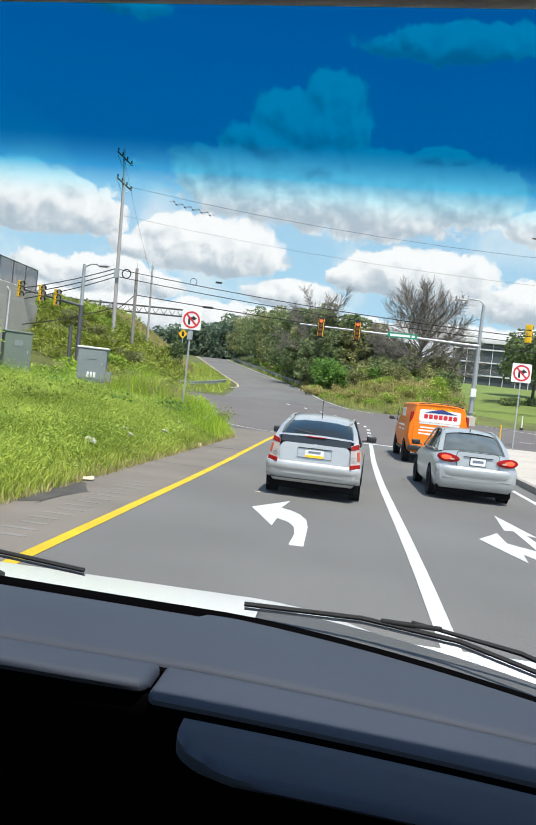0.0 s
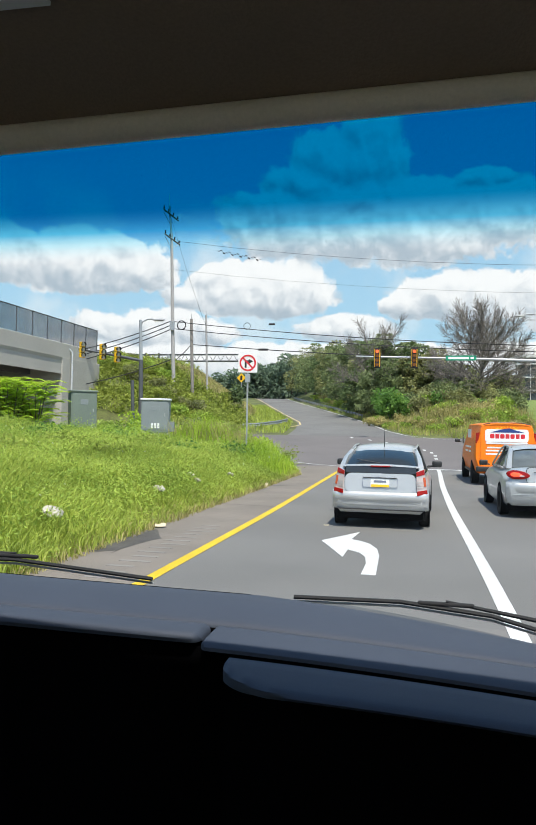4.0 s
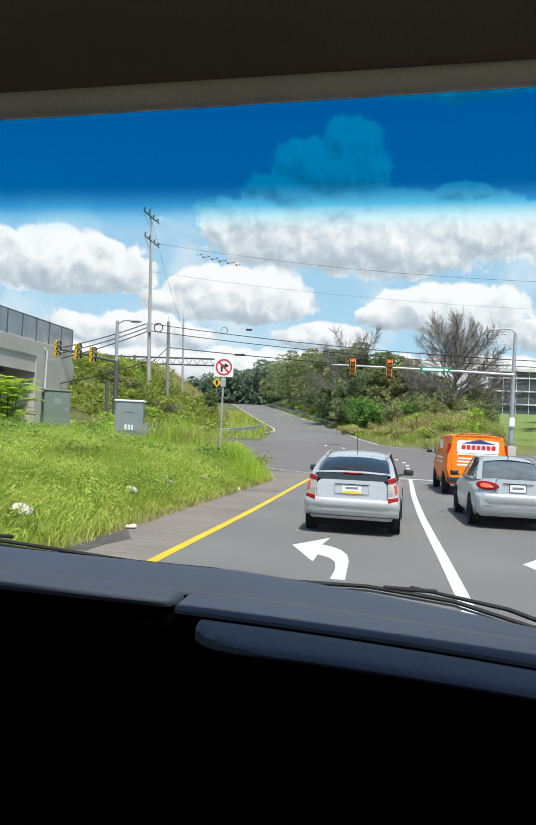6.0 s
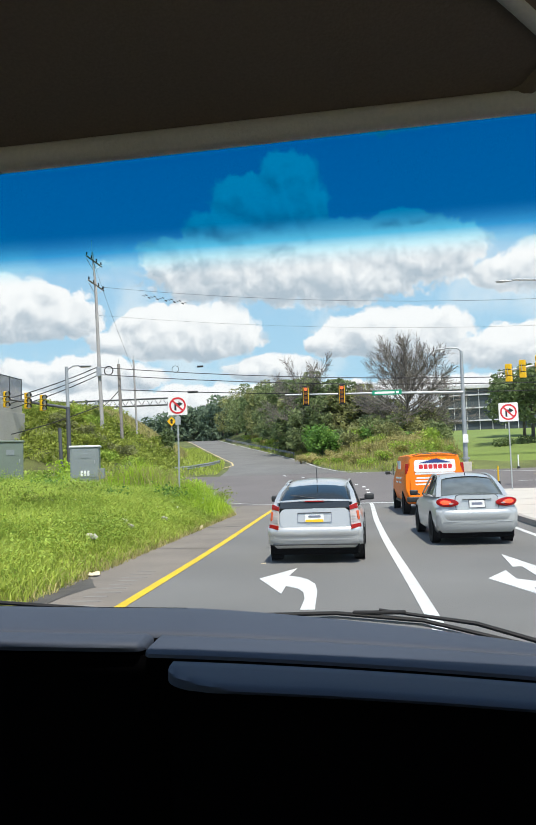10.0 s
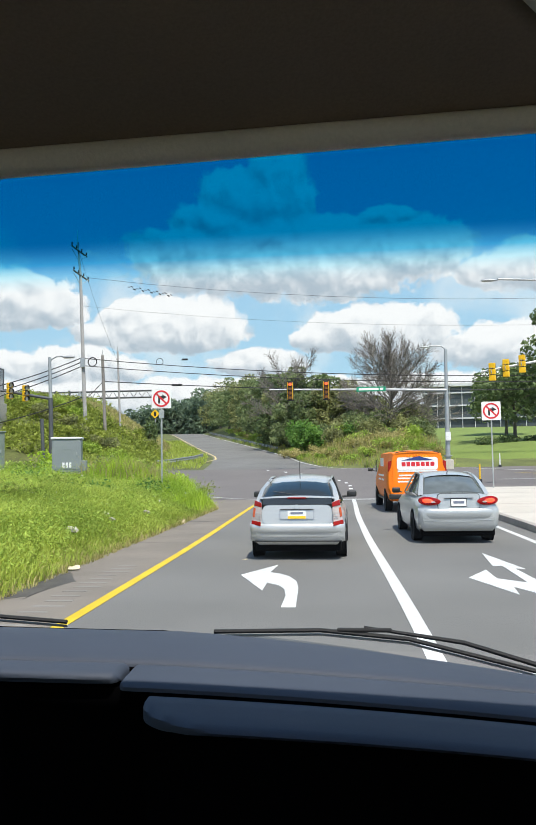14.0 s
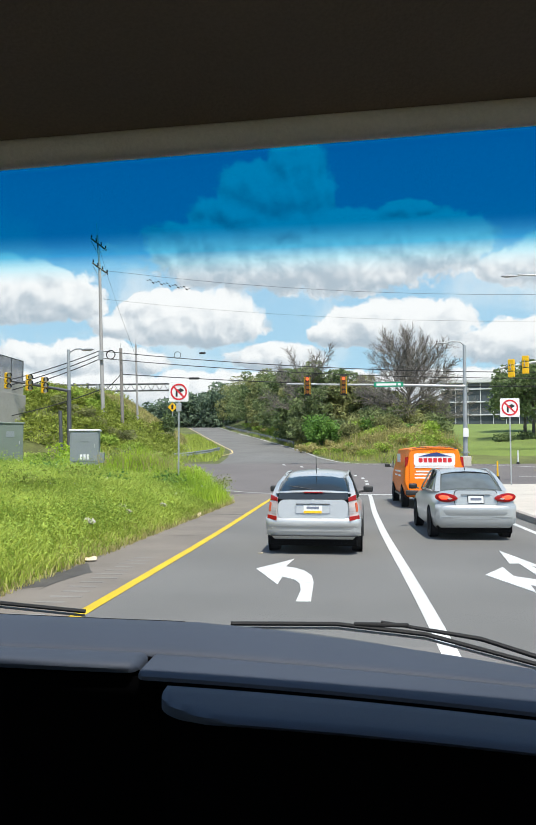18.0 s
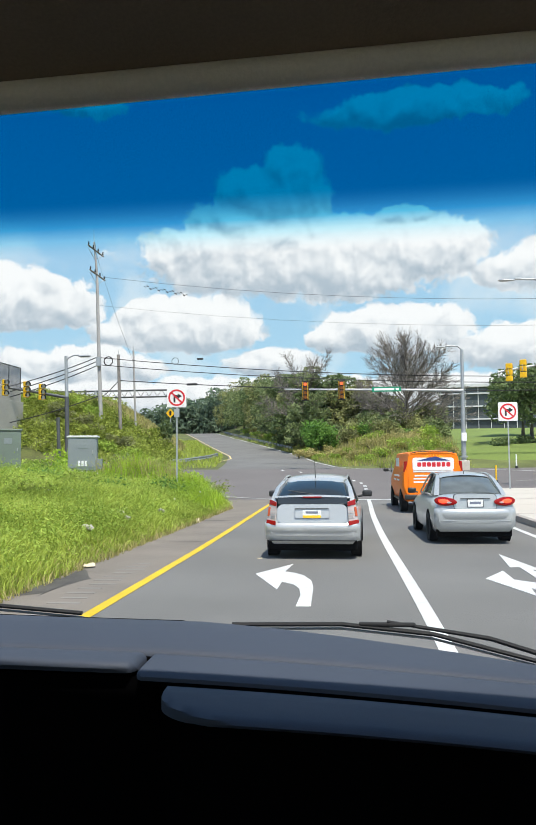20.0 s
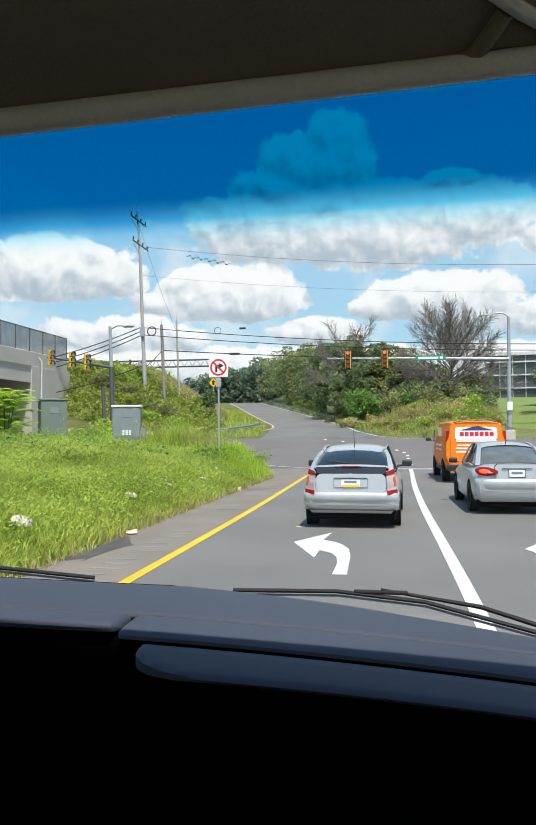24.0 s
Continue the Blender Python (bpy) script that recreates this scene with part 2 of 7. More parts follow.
RAMP = [(58, -5.6, 9.0), (64, -5.8, 5.6), (72, -7.4, 4.6), (83, -9.3, 4.2), (105, -15.6, 4.2), (125, -21.4, 4.0), (145, -27.2, 3.8), (170, -34.5, 3.8), (230, -52.0, 3.8)]


def ramp_at(y):
    ys = [r[0] for r in RAMP]
    return float(np.interp(y, ys, [r[1] for r in RAMP])), float(np.interp(y, ys, [r[2] for r in RAMP]))


def inside_left(x, y):
    """Depth into the grass corner on the left, which has a rounded front."""
    dx, dy = EDGE_L - x, 41.5 - y
    r = 7.0
    slant = -0.957 * (x + 4.55) - 0.292 * (y - 28.0)
    if dx < r and dy < r:
        return min(slant, r - math.hypot(r - dx, r - dy))
    return min(dx, dy, slant)


def ground_height(x, y):
    h = rise(y)
    d = inside_left(x, y)
    if d > 0:
        h += 1.15 * (1 - math.exp(-d / 4.2)) + 0.12 * noise.noise((x * 0.5, y * 0.5, 3))
        if y < 26:
            h += smooth01(10, 22, -x) * smooth01(4, 14, y) * 0.7
        return h
    if y > 54:
        c, w = ramp_at(y)
        left = c - w - 2.0 - x
        if left > 0:
            h += 6.3 * smooth01(0, 13.5, left) * smooth01(58, 74, y - 0.25 * min(0, x + 20)) * (1 - 0.8 * smooth01(105, 150, y)) + 0.2 * noise.noise((x * 0.2, y * 0.2, 1))
        right = x - (c + w)
        if right > 0 and y > 62:
            h += (2.1 - 1.2 * smooth01(3, 11, x)) * smooth01(0, 8, right) * smooth01(62, 76, y) + 0.25 * noise.noise((x * 0.15, y * 0.15, 5))
    return h


def on_road(x, y):
    if y <= 40 and EDGE_L < x < 6.5 + 14 * smooth01(18, 36, y):
        return True
    if 26 < y <= 34 and -9 < x and inside_left(x, y) < 0.1:
        return True
    if 34 < y < 62 and inside_left(x, y) < 0:
        return True
    if y >= 56:
        c, w = ramp_at(y)
        return abs(x - c) < w + 0.05 or (y < 63.5 and x > -3) or (y < 66 and abs(x - c) < w + 3)
    return False


def grid_sheet(xs, ys, fn):
    bm = bmesh.new()
    rows = [[bm.verts.new((x, y, fn(x, y))) for x in xs] for y in ys]
    for r0, r1 in zip(rows, rows[1:]):
        for k in range(len(xs) - 1):
            bm.faces.new((r0[k], r0[k + 1], r1[k + 1], r1[k]))
    return bm


gx = sorted(set([-2500, -1200, -600, -300, -180, -120, -90, -70] + [round(-56 + 1.0 * k, 2) for k in range(100)] + [48, 54, 62, 75, 90, 120, 180, 300, 600, 1200, 2500]))
gy = sorted(set([-1500, -500, -150, -60, -30, -15, -8] + [round(-4 + 1.0 * k, 2) for k in range(100)] + [100, 105, 110, 116, 122, 130, 138, 146, 155, 162, 168, 176, 190, 210, 250, 320, 450, 700, 1200, 2500]))
ground = part("ground", grid_sheet(gx, gy, lambda x, y: ground_height(x, y) - (0.12 if on_road(x, y) else 0.0)), SOIL, smooth=60)
tagged(ground, "rough grassy ground that climbs behind the junction", "ground", kind="structure")


def strip(name, pts, half, mat, lift, label="", category="", kind="", parent=None, seg=6):
    """A ribbon laid on the roadway along the points (x, y)."""
    bm = bmesh.new()
    fine = []
    for (x0, y0), (x1, y1) in zip(pts, pts[1:]):
        n = max(1, int(math.hypot(x1 - x0, y1 - y0) / seg))
        fine += [(x0 + (x1 - x0) * k / n, y0 + (y1 - y0) * k / n) for k in range(n)]
    fine.append(pts[-1])
    last = None
    for i, (x, y) in enumerate(fine):
        a, b = fine[max(0, i - 1)], fine[min(len(fine) - 1, i + 1)]
        d = Vector((b[0] - a[0], b[1] - a[1])).normalized()
        w = half[0] + (half[1] - half[0]) * i / (len(fine) - 1) if isinstance(half, tuple) else half
        u = bm.verts.new((x - d.y * w, y + d.x * w, rise(y) + lift))
        v = bm.verts.new((x + d.y * w, y - d.x * w, rise(y) + lift))
        if last:
            bm.faces.new((last[0], last[1], v, u))
        last = (u, v)
    bm.normal_update()
    for f in bm.faces:
        if f.normal.z < 0:
            f.normal_flip()
    ob = part(name, bm, mat, parent)
    return tagged(ob, label, category, kind=kind)


def ysteps(a, b, s):
    n = max(1, round((b - a) / s))
    return [a + (b - a) * k / n for k in range(n + 1)]


road = part("road", grid_sheet([-3.12, -1, 1.5, 4.0, 6.2, 9.5, 14, 20.5], ysteps(-40, 34.4, 3), lambda x, y: rise(y)), ASPHALT)
tagged(road, "dark grey asphalt approach road with fresh markings", "road", kind="structure")
shoulder = part("road_shoulder", grid_sheet([-8.5, -6.5, -4.95, -3.12], ysteps(-40, 34.4, 3), lambda x, y: rise(y) - (0.25 if x < -4.95 and y < 27 else 0.0)), SHOULDER)
tagged(shoulder, "worn brownish asphalt shoulder beside the grass", "road shoulder", kind="structure")
jx = ysteps(-60, 60, 2.5)
junction = part("junction_road", grid_sheet(jx, ysteps(34.4, 64, 1.6), lambda x, y: rise(y) - (0 if inside_left(x, y) < 0.3 else 0.3)), CROSS)
tagged(junction, "reddish grey asphalt of the wide crossing road", "road", kind="structure")
bm = bmesh.new()
prev = None
for y in ysteps(64, 230, 3):
    c, w = ramp_at(y)
    row = [bm.verts.new((c + w * k, y, rise(y) + 0.004)) for k in (-1, -0.5, 0, 0.5, 1)]
    if prev:
        for k in range(4):
            bm.faces.new((prev[k], prev[k + 1], row[k + 1], row[k]))
    prev = row
tagged(part("ramp_road", bm, ASPHALT), "asphalt slip road climbing away between grass banks", "road", kind="structure")

# markings
strip("yellow_edge_line", [(-3.03, -20)] + [(-3.015 - 0.24 * smooth01(13, 33, y), y) for y in ysteps(8, 33.9, 1.3)], 0.075, YELLOW_LINE, 0.006, "solid yellow edge line along the left lane", "road marking", "structure", seg=1.5)
strip("white_lane_line", [(0.9, -20), (0.88, 5.2)], 0.08, WHITE_LINE, 0.006, "wide white line between two lanes", "road marking", "structure")
strip("white_lane_line", [(0.88 - 0.12 * smooth01(7, 19, y) + 0.13 * smooth01(22, 34, y), y) for y in ysteps(5.6, 33.9, 1.1)], 0.082, WHITE_LINE, 0.006, "wide white line between two lanes", "road marking", "structure", seg=1.5)
strip("white_edge_line", [(4.2, -20), (4.2, 31), (4.6, 36)], 0.07, WHITE_LINE, 0.006, "solid white edge line beside the kerb", "road marking", "structure")
strip("stop_line", [(-3.1, 34.1), (4.3, 34.1)], 0.28, WHITE_LINE, 0.012, "broad white stop line across both lanes", "road marking", "structure")
strip("white_corner_line", [(-6.4, 37.4), (-4.9, 35.6), (-3.2, 34.3)], 0.06, WHITE_LINE, 0.018, "thin white line round the grass corner", "road marking", "structure")
dots = [(1.0, 37.5 + 2.6 * k) for k in range(4)] + [(0.85 - 0.32 * k - 0.12 * k * k, 48 + 2.3 * k) for k in range(7)]
for k, (x, y) in enumerate(dots):
    strip("turn_guide_dash", [(x, y), (x - 0.04 * max(0, k - 3), y + 1.0)], 0.1, WHITE_LINE, 0.012, "short white dash guiding the turn", "road marking", "structure")
strip("ramp_yellow_line", [(-24, 63.4), (-16.5, 66.5), (-13.2, 72.5), (-12.6, 79)] + [(ramp_at(y)[0] - ramp_at(y)[1] + 0.25, y) for y in ysteps(84, 220, 7)], 0.09, CREAM_LINE, 0.03, "faded yellow edge line of the slip road", "road marking", "structure")
strip("ramp_white_line", [(14, 62.4), (6, 61.6), (1.5, 62.4)] + [(ramp_at(y)[0] + ramp_at(y)[1] - 0.3, y) for y in ysteps(66, 220, 6)], 0.08, WHITE_LINE, 0.03, "white edge line of the slip road", "road marking", "structure")
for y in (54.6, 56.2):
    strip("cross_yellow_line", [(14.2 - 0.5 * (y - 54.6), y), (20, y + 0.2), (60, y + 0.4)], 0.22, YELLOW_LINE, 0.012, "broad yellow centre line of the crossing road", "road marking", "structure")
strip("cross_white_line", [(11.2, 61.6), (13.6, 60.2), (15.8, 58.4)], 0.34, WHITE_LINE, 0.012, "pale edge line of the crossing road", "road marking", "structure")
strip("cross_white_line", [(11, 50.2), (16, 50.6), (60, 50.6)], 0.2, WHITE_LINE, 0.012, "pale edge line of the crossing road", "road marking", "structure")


def arrow(name, outline, x, y, label):
    bm = bmesh.new()
    slab(bm, outline, 0.001, 0.007)
    ob = part(name, bm, WHITE_LINE)
    ob.matrix_basis = pose(x, y, 0)
    return tagged(ob, label, "road marking", kind="structure")


arrow("left_turn_arrow", [(-1.47, 11.6), (-0.96, 12.72), (-1.03, 11.86), (-0.86, 11.72), (-0.7, 11.45), (-0.57, 11.0), (-0.51, 10.4), (-0.48, 9.05), (-0.66, 9.05), (-0.65, 9.8), (-0.7, 10.3), (-0.8, 10.62), (-0.99, 10.85), (-1.0, 10.2)][::-1], 0, 0, "white painted left-turn arrow on the asphalt")
arrow("straight_turn_arrow", [(2.74, 14.2), (3.02, 12.16), (2.87, 12.25), (2.95, 9.8), (2.98, 8.9), (2.8, 8.9), (2.76, 9.6), (2.44, 10.5), (2.37, 9.88), (1.98, 11.3), (2.39, 12.1), (2.37, 11.22), (2.72, 10.85), (2.74, 12.55), (2.58, 12.5)][::-1], 0, 0, "white painted straight-and-left arrow on the asphalt")
# grooves cut in the shoulder
for k in range(15):
    y = 7.6 + 0.36 * k
    bm = B(-3.82 + 0.03 * (k % 3), -3.36 - 0.03 * (k % 4), y, y + 0.09, 0.001, 0.004)
    ob = part("rumble_groove", bm, SHOULDER_PALE, shoulder)
TAR = material("dark_tar_stain", (0.075, 0.068, 0.06), 0.8, 0, 0.4, 2.5, 18, 0.3)
bm = slab(bmesh.new(), [(-4.25 + 0.28 * math.cos(a) + 0.1 * math.sin(3 * a), 10.6 + 1.1 * math.sin(a) + 0.25 * math.cos(4 * a)) for a in [2 * math.pi * k / 24 for k in range(24)]], 0.001, 0.003)
part("tar_stain", bm, TAR, shoulder, "dark tar stain")
for y0, y1, w in ((22.0, 22.35, 0.1), (16.4, 16.2, 0.03)):
    strip("tar_seam", [(-4.5, y0), (-3.14, y1)], w, TAR, 0.003, "dark sealed crack", parent=shoulder, seg=0.4)

# kerbed concrete island
bm = slab(bmesh.new(), [(4.75, 10), (4.75, 27), (5.6, 35), (9.0, 45.5), (13, 49.0), (30, 48.0), (30, 12)][::-1], -0.1, 0.15)
island = part("pavement_island", bm, CONCRETE)
tagged(island, "pale concrete corner island with a kerb", "pavement", kind="structure")
tagged(part("lawn", grid_sheet(ysteps(10, 120, 5), ysteps(66, 130, 4), lambda x, y: rise(y) + 0.8 + 0.7 * smooth01(0, 12, x - 8) * smooth01(66, 76, y) - 1.6 * (1 - smooth01(65, 69, y))), LAWN, smooth=60), "bright green mown lawn in front of the offices", "lawn", kind="structure")
JOINT = material("dark_joint", (0.32, 0.295, 0.26), 0.95, 0, 0.2, 2, 20)
for k in range(8):
    y = 14 + 4.4 * k
    x0 = float(np.interp(y, [10, 27, 35, 45.5], [4.75, 4.75, 5.6, 9.0])) + 0.2
    part("joint", B(x0, 29.9, y, y + 0.05, 0.148, 0.153), JOINT, island)
bm = bmesh.new()
outline = [(4.75, 10), (4.75, 27), (5.6, 35), (9.0, 45.5), (13, 49.0), (30, 48.0)]
for (x0, y0), (x1, y1) in zip(outline, outline[1:]):
    d = Vector((x1 - x0, y1 - y0)).normalized()
    slab(bm, [(x0 - d.y * 0.02, y0 + d.x * 0.02), (x1 - d.y * 0.02, y1 + d.x * 0.02), (x1 + d.y * 0.16, y1 - d.x * 0.16), (x0 + d.y * 0.16, y0 - d.x * 0.16)], -0.08, 0.165)
part("kerb", bm, JOINT, island, "grey concrete kerb")

# ---------------- sky with clouds ----------------


def cloud_material():
    m = bpy.data.materials.new("cloudy_sky")
    m.use_nodes = True
    nt = m.node_tree
    n, ln = nt.nodes, nt.links
    n.remove(n["Principled BSDF"])
    em = n.new("ShaderNodeEmission")
    ln.new(em.outputs[0], n["Material Output"].inputs[0])
    co = n.new("ShaderNodeTexCoord")
    uv = co.outputs["UV"]  # u: degrees of azimuth / 10, v: degrees of height / 10
    sep = n.new("ShaderNodeSeparateXYZ")
    ln.new(uv, sep.inputs[0])

    def math_node(op, a, c, clamp=False):
        k = n.new("ShaderNodeMath")
        k.operation, k.use_clamp = op, clamp
        for sock, v in zip(k.inputs, (a, c)):
            if isinstance(v, (int, float)):
                sock.default_value = v
            else:
                ln.new(v, sock)
        return k.outputs[0]

    def noise_tex(vec, scale, detail, rough):
        k = n.new("ShaderNodeTexNoise")
        k.noise_dimensions = "2D"
        k.inputs["Scale"].default_value, k.inputs["Detail"].default_value, k.inputs["Roughness"].default_value = scale, detail, rough
        ln.new(vec, k.inputs["Vector"])
        return k

    def smooth_step(value, lo, hi):
        k = n.new("ShaderNodeMapRange")
        k.interpolation_type = "SMOOTHSTEP"
        k.inputs["From Min"].default_value, k.inputs["From Max"].default_value = lo, hi
        ln.new(value, k.inputs["Value"])
        return k.outputs[0]

    def blend(fac, a, c):
        k = n.new("ShaderNodeMix")
        k.data_type = "RGBA"
        for sock, v in zip((k.inputs[0], k.inputs[6], k.inputs[7]), (fac, a, c)):
            if isinstance(v, tuple):
                sock.default_value = (*v, 1)
            else:
                ln.new(v, sock)
        return k.outputs[2]

    def moved(vec, by, times=None):
        k = n.new("ShaderNodeVectorMath")
        k.operation = "ADD" if times is None else "MULTIPLY_ADD"
        ln.new(vec, k.inputs[0])
        if times is None:
            k.inputs[1].default_value = by
        else:
            k.inputs[1].default_value = times
            ln.new(by, k.inputs[2])
        return k.outputs[0]

    # the outline wavers, each puff is lit from above
    wob = noise_tex(uv, 2.2, 5, 0.6)
    off = moved(moved(wob.outputs["Color"], uv, (0.2, 0.17, 0)), (-0.1, -0.085, 0))
    best = top = total = None
    for az0, el0, wide, high in CLOUDS + PUFFS:
        sb, hi, lo, mx, le, up = (n.new("ShaderNodeVectorMath") for _ in range(6))
        sb.operation, hi.operation, lo.operation, mx.operation, le.operation, up.operation = "SUBTRACT", "MULTIPLY", "MULTIPLY", "MAXIMUM", "LENGTH", "DOT_PRODUCT"
        sb.inputs[1].default_value = (az0 / 10, el0 / 10, 0)
        hi.inputs[1].default_value = (10 / wide, 10 / high, 0)
        lo.inputs[1].default_value = (-10 / wide, -10 / (0.75 * high), 0)
        up.inputs[1].default_value = (1.5 / wide, 10 / high, 0)
        ln.new(off, sb.inputs[0]), ln.new(sb.outputs[0], hi.inputs[0]), ln.new(sb.outputs[0], lo.inputs[0]), ln.new(sb.outputs[0], up.inputs[0])
        ln.new(hi.outputs[0], mx.inputs[0]), ln.new(lo.outputs[0], mx.inputs[1]), ln.new(mx.outputs[0], le.inputs[0])
        one = math_node("SUBTRACT", 1.0, le.outputs["Value"])
        weight = math_node("POWER", math_node("MAXIMUM", math_node("ADD", one, 0.25), 0.0), 3.0)
        part_up = math_node("MULTIPLY", weight, up.outputs["Value"])
        best = one if best is None else math_node("MAXIMUM", best, one)
        top = part_up if top is None else math_node("ADD", top, part_up)
        total = weight if total is None else math_node("ADD", total, weight)
    best = math_node("MAXIMUM", best, -0.5)
    big, small = noise_tex(off, 4.5, 8, 0.6), noise_tex(off, 13, 5, 0.6)
    grain = math_node("ADD", math_node("MULTIPLY", math_node("SUBTRACT", big.outputs["Fac"], 0.5), 0.78), math_node("MULTIPLY", math_node("SUBTRACT", small.outputs["Fac"], 0.5), 0.25))
    here = math_node("ADD", math_node("ADD", best, 0.12), grain)
    edge = smooth_step(here, -0.02, 0.17)
    bump_a, bump_b = noise_tex(off, 5.5, 4, 0.55), noise_tex(moved(off, (0.03, 0.07, 0)), 5.5, 4, 0.55)
    relief = math_node("SUBTRACT", bump_a.outputs["Fac"], bump_b.outputs["Fac"])
    lit = math_node("DIVIDE", top, math_node("ADD", total, 0.01))
    lit = math_node("ADD", math_node("MULTIPLY", lit, 0.75), math_node("MULTIPLY", relief, 1.1))
    lit = smooth_step(lit, -0.62, 0.42)
    cloud = blend(lit, (0.44, 0.525, 0.605), (0.95, 0.96, 0.965))
    veil = math_node("MULTIPLY", smooth_step(noise_tex(uv, 1.3, 4, 0.6).outputs["Fac"], 0.42, 0.7), 0.6)
    veil = math_node("MULTIPLY", veil, math_node("SUBTRACT", 1.0, smooth_step(sep.outputs[1], 1.3, 2.0)))
    hgt = n.new("ShaderNodeMapRange")
    hgt.inputs["From Min"].default_value, hgt.inputs["From Max"].default_value = 0.3, 4.0
    ln.new(sep.outputs[1], hgt.inputs["Value"])
    blue = blend(hgt.outputs[0], (0.47, 0.73, 0.88), (0.10, 0.32, 0.68))
    hazy = blend(veil, blue, (0.78, 0.86, 0.9))
    ln.new(blend(edge, hazy, cloud), em.inputs[0])
    em.inputs[1].default_value = 0.86
    return m


# azimuth, height, half width and half height of the main clouds, in degrees
CLOUDS = [(-9.2, 18.2, 3.4, 1.7), (-3.9, 21.6, 2.5, 2.2), (-6.6, 19.9, 3.8, 2.2), (-3.8, 19.6, 3.0, 2.6), (-3.0, 15.3, 13.0, 3.6), (2.0, 16.2, 7.0, 2.4), (7.4, 15.6, 3.8, 2.2), (4.0, 18.3, 1.8, 1.1), (-25.5, 11.9, 6.2, 2.7), (-34, 12, 6, 2.5), (-12.4, 10.4, 5.6, 2.4), (-15.6, 9.8, 4.0, 1.7), (-21, 7.2, 6.5, 1.6), (4.0, 9.8, 5.8, 2.2), (0.0, 9.6, 3.2, 1.6), (-5.6, 7.6, 3.4, 1.4), (13, 8.3, 5.4, 2.0), (16.8, 13.8, 5.2, 2.5), (25, 9, 8, 3), (-48, 15, 9, 5), (36, 17, 10, 5), (6, 25.6, 8, 1.3), (-24, 26, 7, 1.2), (0, 4.6, 70, 1.9)]
cloud_rng = random.Random(11)
PUFFS = []
for az0, el0, wide, high in CLOUDS[4:18]:
    for k in range(max(2, int(wide * 0.4))):
        q = cloud_rng.uniform(-0.8, 0.8)
        size = high * cloud_rng.uniform(0.4, 0.7)
        PUFFS.append((az0 + q * wide, el0 + high * (cloud_rng.uniform(-0.25, 0.6) * (1 - q * q)), size * cloud_rng.uniform(1.2, 1.9), size))
bm = bmesh.new()
uvl = bm.loops.layers.uv.new("UVMap")
az, el = [radians(a) for a in range(-90, 91, 6)], [radians(e) for e in range(-4, 53, 4)]
vs = [[bm.verts.new((2600 * math.cos(e) * math.sin(a), 2600 * math.cos(e) * math.cos(a), 2600 * math.sin(e))) for a in az] for e in el]
for i in range(len(el) - 1):
    for j in range(len(az) - 1):
        fc = bm.faces.new((vs[i][j], vs[i][j + 1], vs[i + 1][j + 1], vs[i + 1][j]))
        for lp, (ii, jj) in zip(fc.loops, ((i, j), (i, j + 1), (i + 1, j + 1), (i + 1, j))):
            lp[uvl].uv = (math.degrees(az[jj]) / 10, math.degrees(el[ii]) / 10)
tagged(part("sky_backdrop", bm, cloud_material(), smooth=180), "blue sky with tall white summer clouds", "sky", kind="structure")

# ---------------- the truck that the camera rides in ----------------
truck = thing("truck", "white truck with a dark dashboard and brown sun visor", "truck", m=pose(0, 0, 0))


DROP_Y, DROP_K, DROP_Q = (0.71, 0.793, 0.872, 0.96, 1.05), (0.028, 0.042, 0.049, 0.059, 0.078), (0.058, 0.048, 0.03, 0.09, 0.12)


def dash_drop(x, y=1.0):
    """The dashboard falls away to the right, the more the farther ahead, and rises gently to the left."""
    u = x + 0.2
    if u < 0:
        u = max(u, -0.6)
        return -0.02 * u + 0.03 * u * u
    u = min(u, 0.7)
    return -float(np.interp(y, DROP_Y, DROP_K)) * u - float(np.interp(y, DROP_Y, DROP_Q)) * u * u


def dash_piece(name, profile, x0, x1, mat, label="", step=0.05, round_l=0.0, round_r=0.0):
    """A length of moulding: profile of (y, z) pairs swept across, ends optionally rounded in plan."""
    n = max(2, int((x1 - x0) / step))
    rings = []
    xs = [x0 + (x1 - x0) * k / n for k in range(n + 1)]
    if round_l:
        xs = sorted(xs + [x0 + round_l * q for q in (0.05, 0.15, 0.3, 0.5, 0.75)])
    if round_r:
        xs = sorted(xs + [x1 - round_r * q for q in (0.05, 0.15, 0.3, 0.5, 0.75)])
    for x in xs:
        ring = []
        e = 0.0
        if round_l and x - x0 < round_l:
            e = 1 - math.sqrt(max(0.0, 1 - (1 - (x - x0) / round_l) ** 2))
        if round_r and x1 - x < round_r:
            e = 1 - math.sqrt(max(0.0, 1 - (1 - (x1 - x) / round_r) ** 2))
        back, top = max(p[0] for p in profile), max(p[1] for p in profile)
        for y, z in profile:
            y = min(back, y + e * 0.02)
            z = min(z, top - e * 0.014)
            ring.append((x, y - 0.03 * (x / 0.7) ** 2, z + dash_drop(x, y)))
        rings.append(ring)
    bm = loft(bmesh.new(), rings)
    return part(name, bm, mat, truck, label, smooth=50)



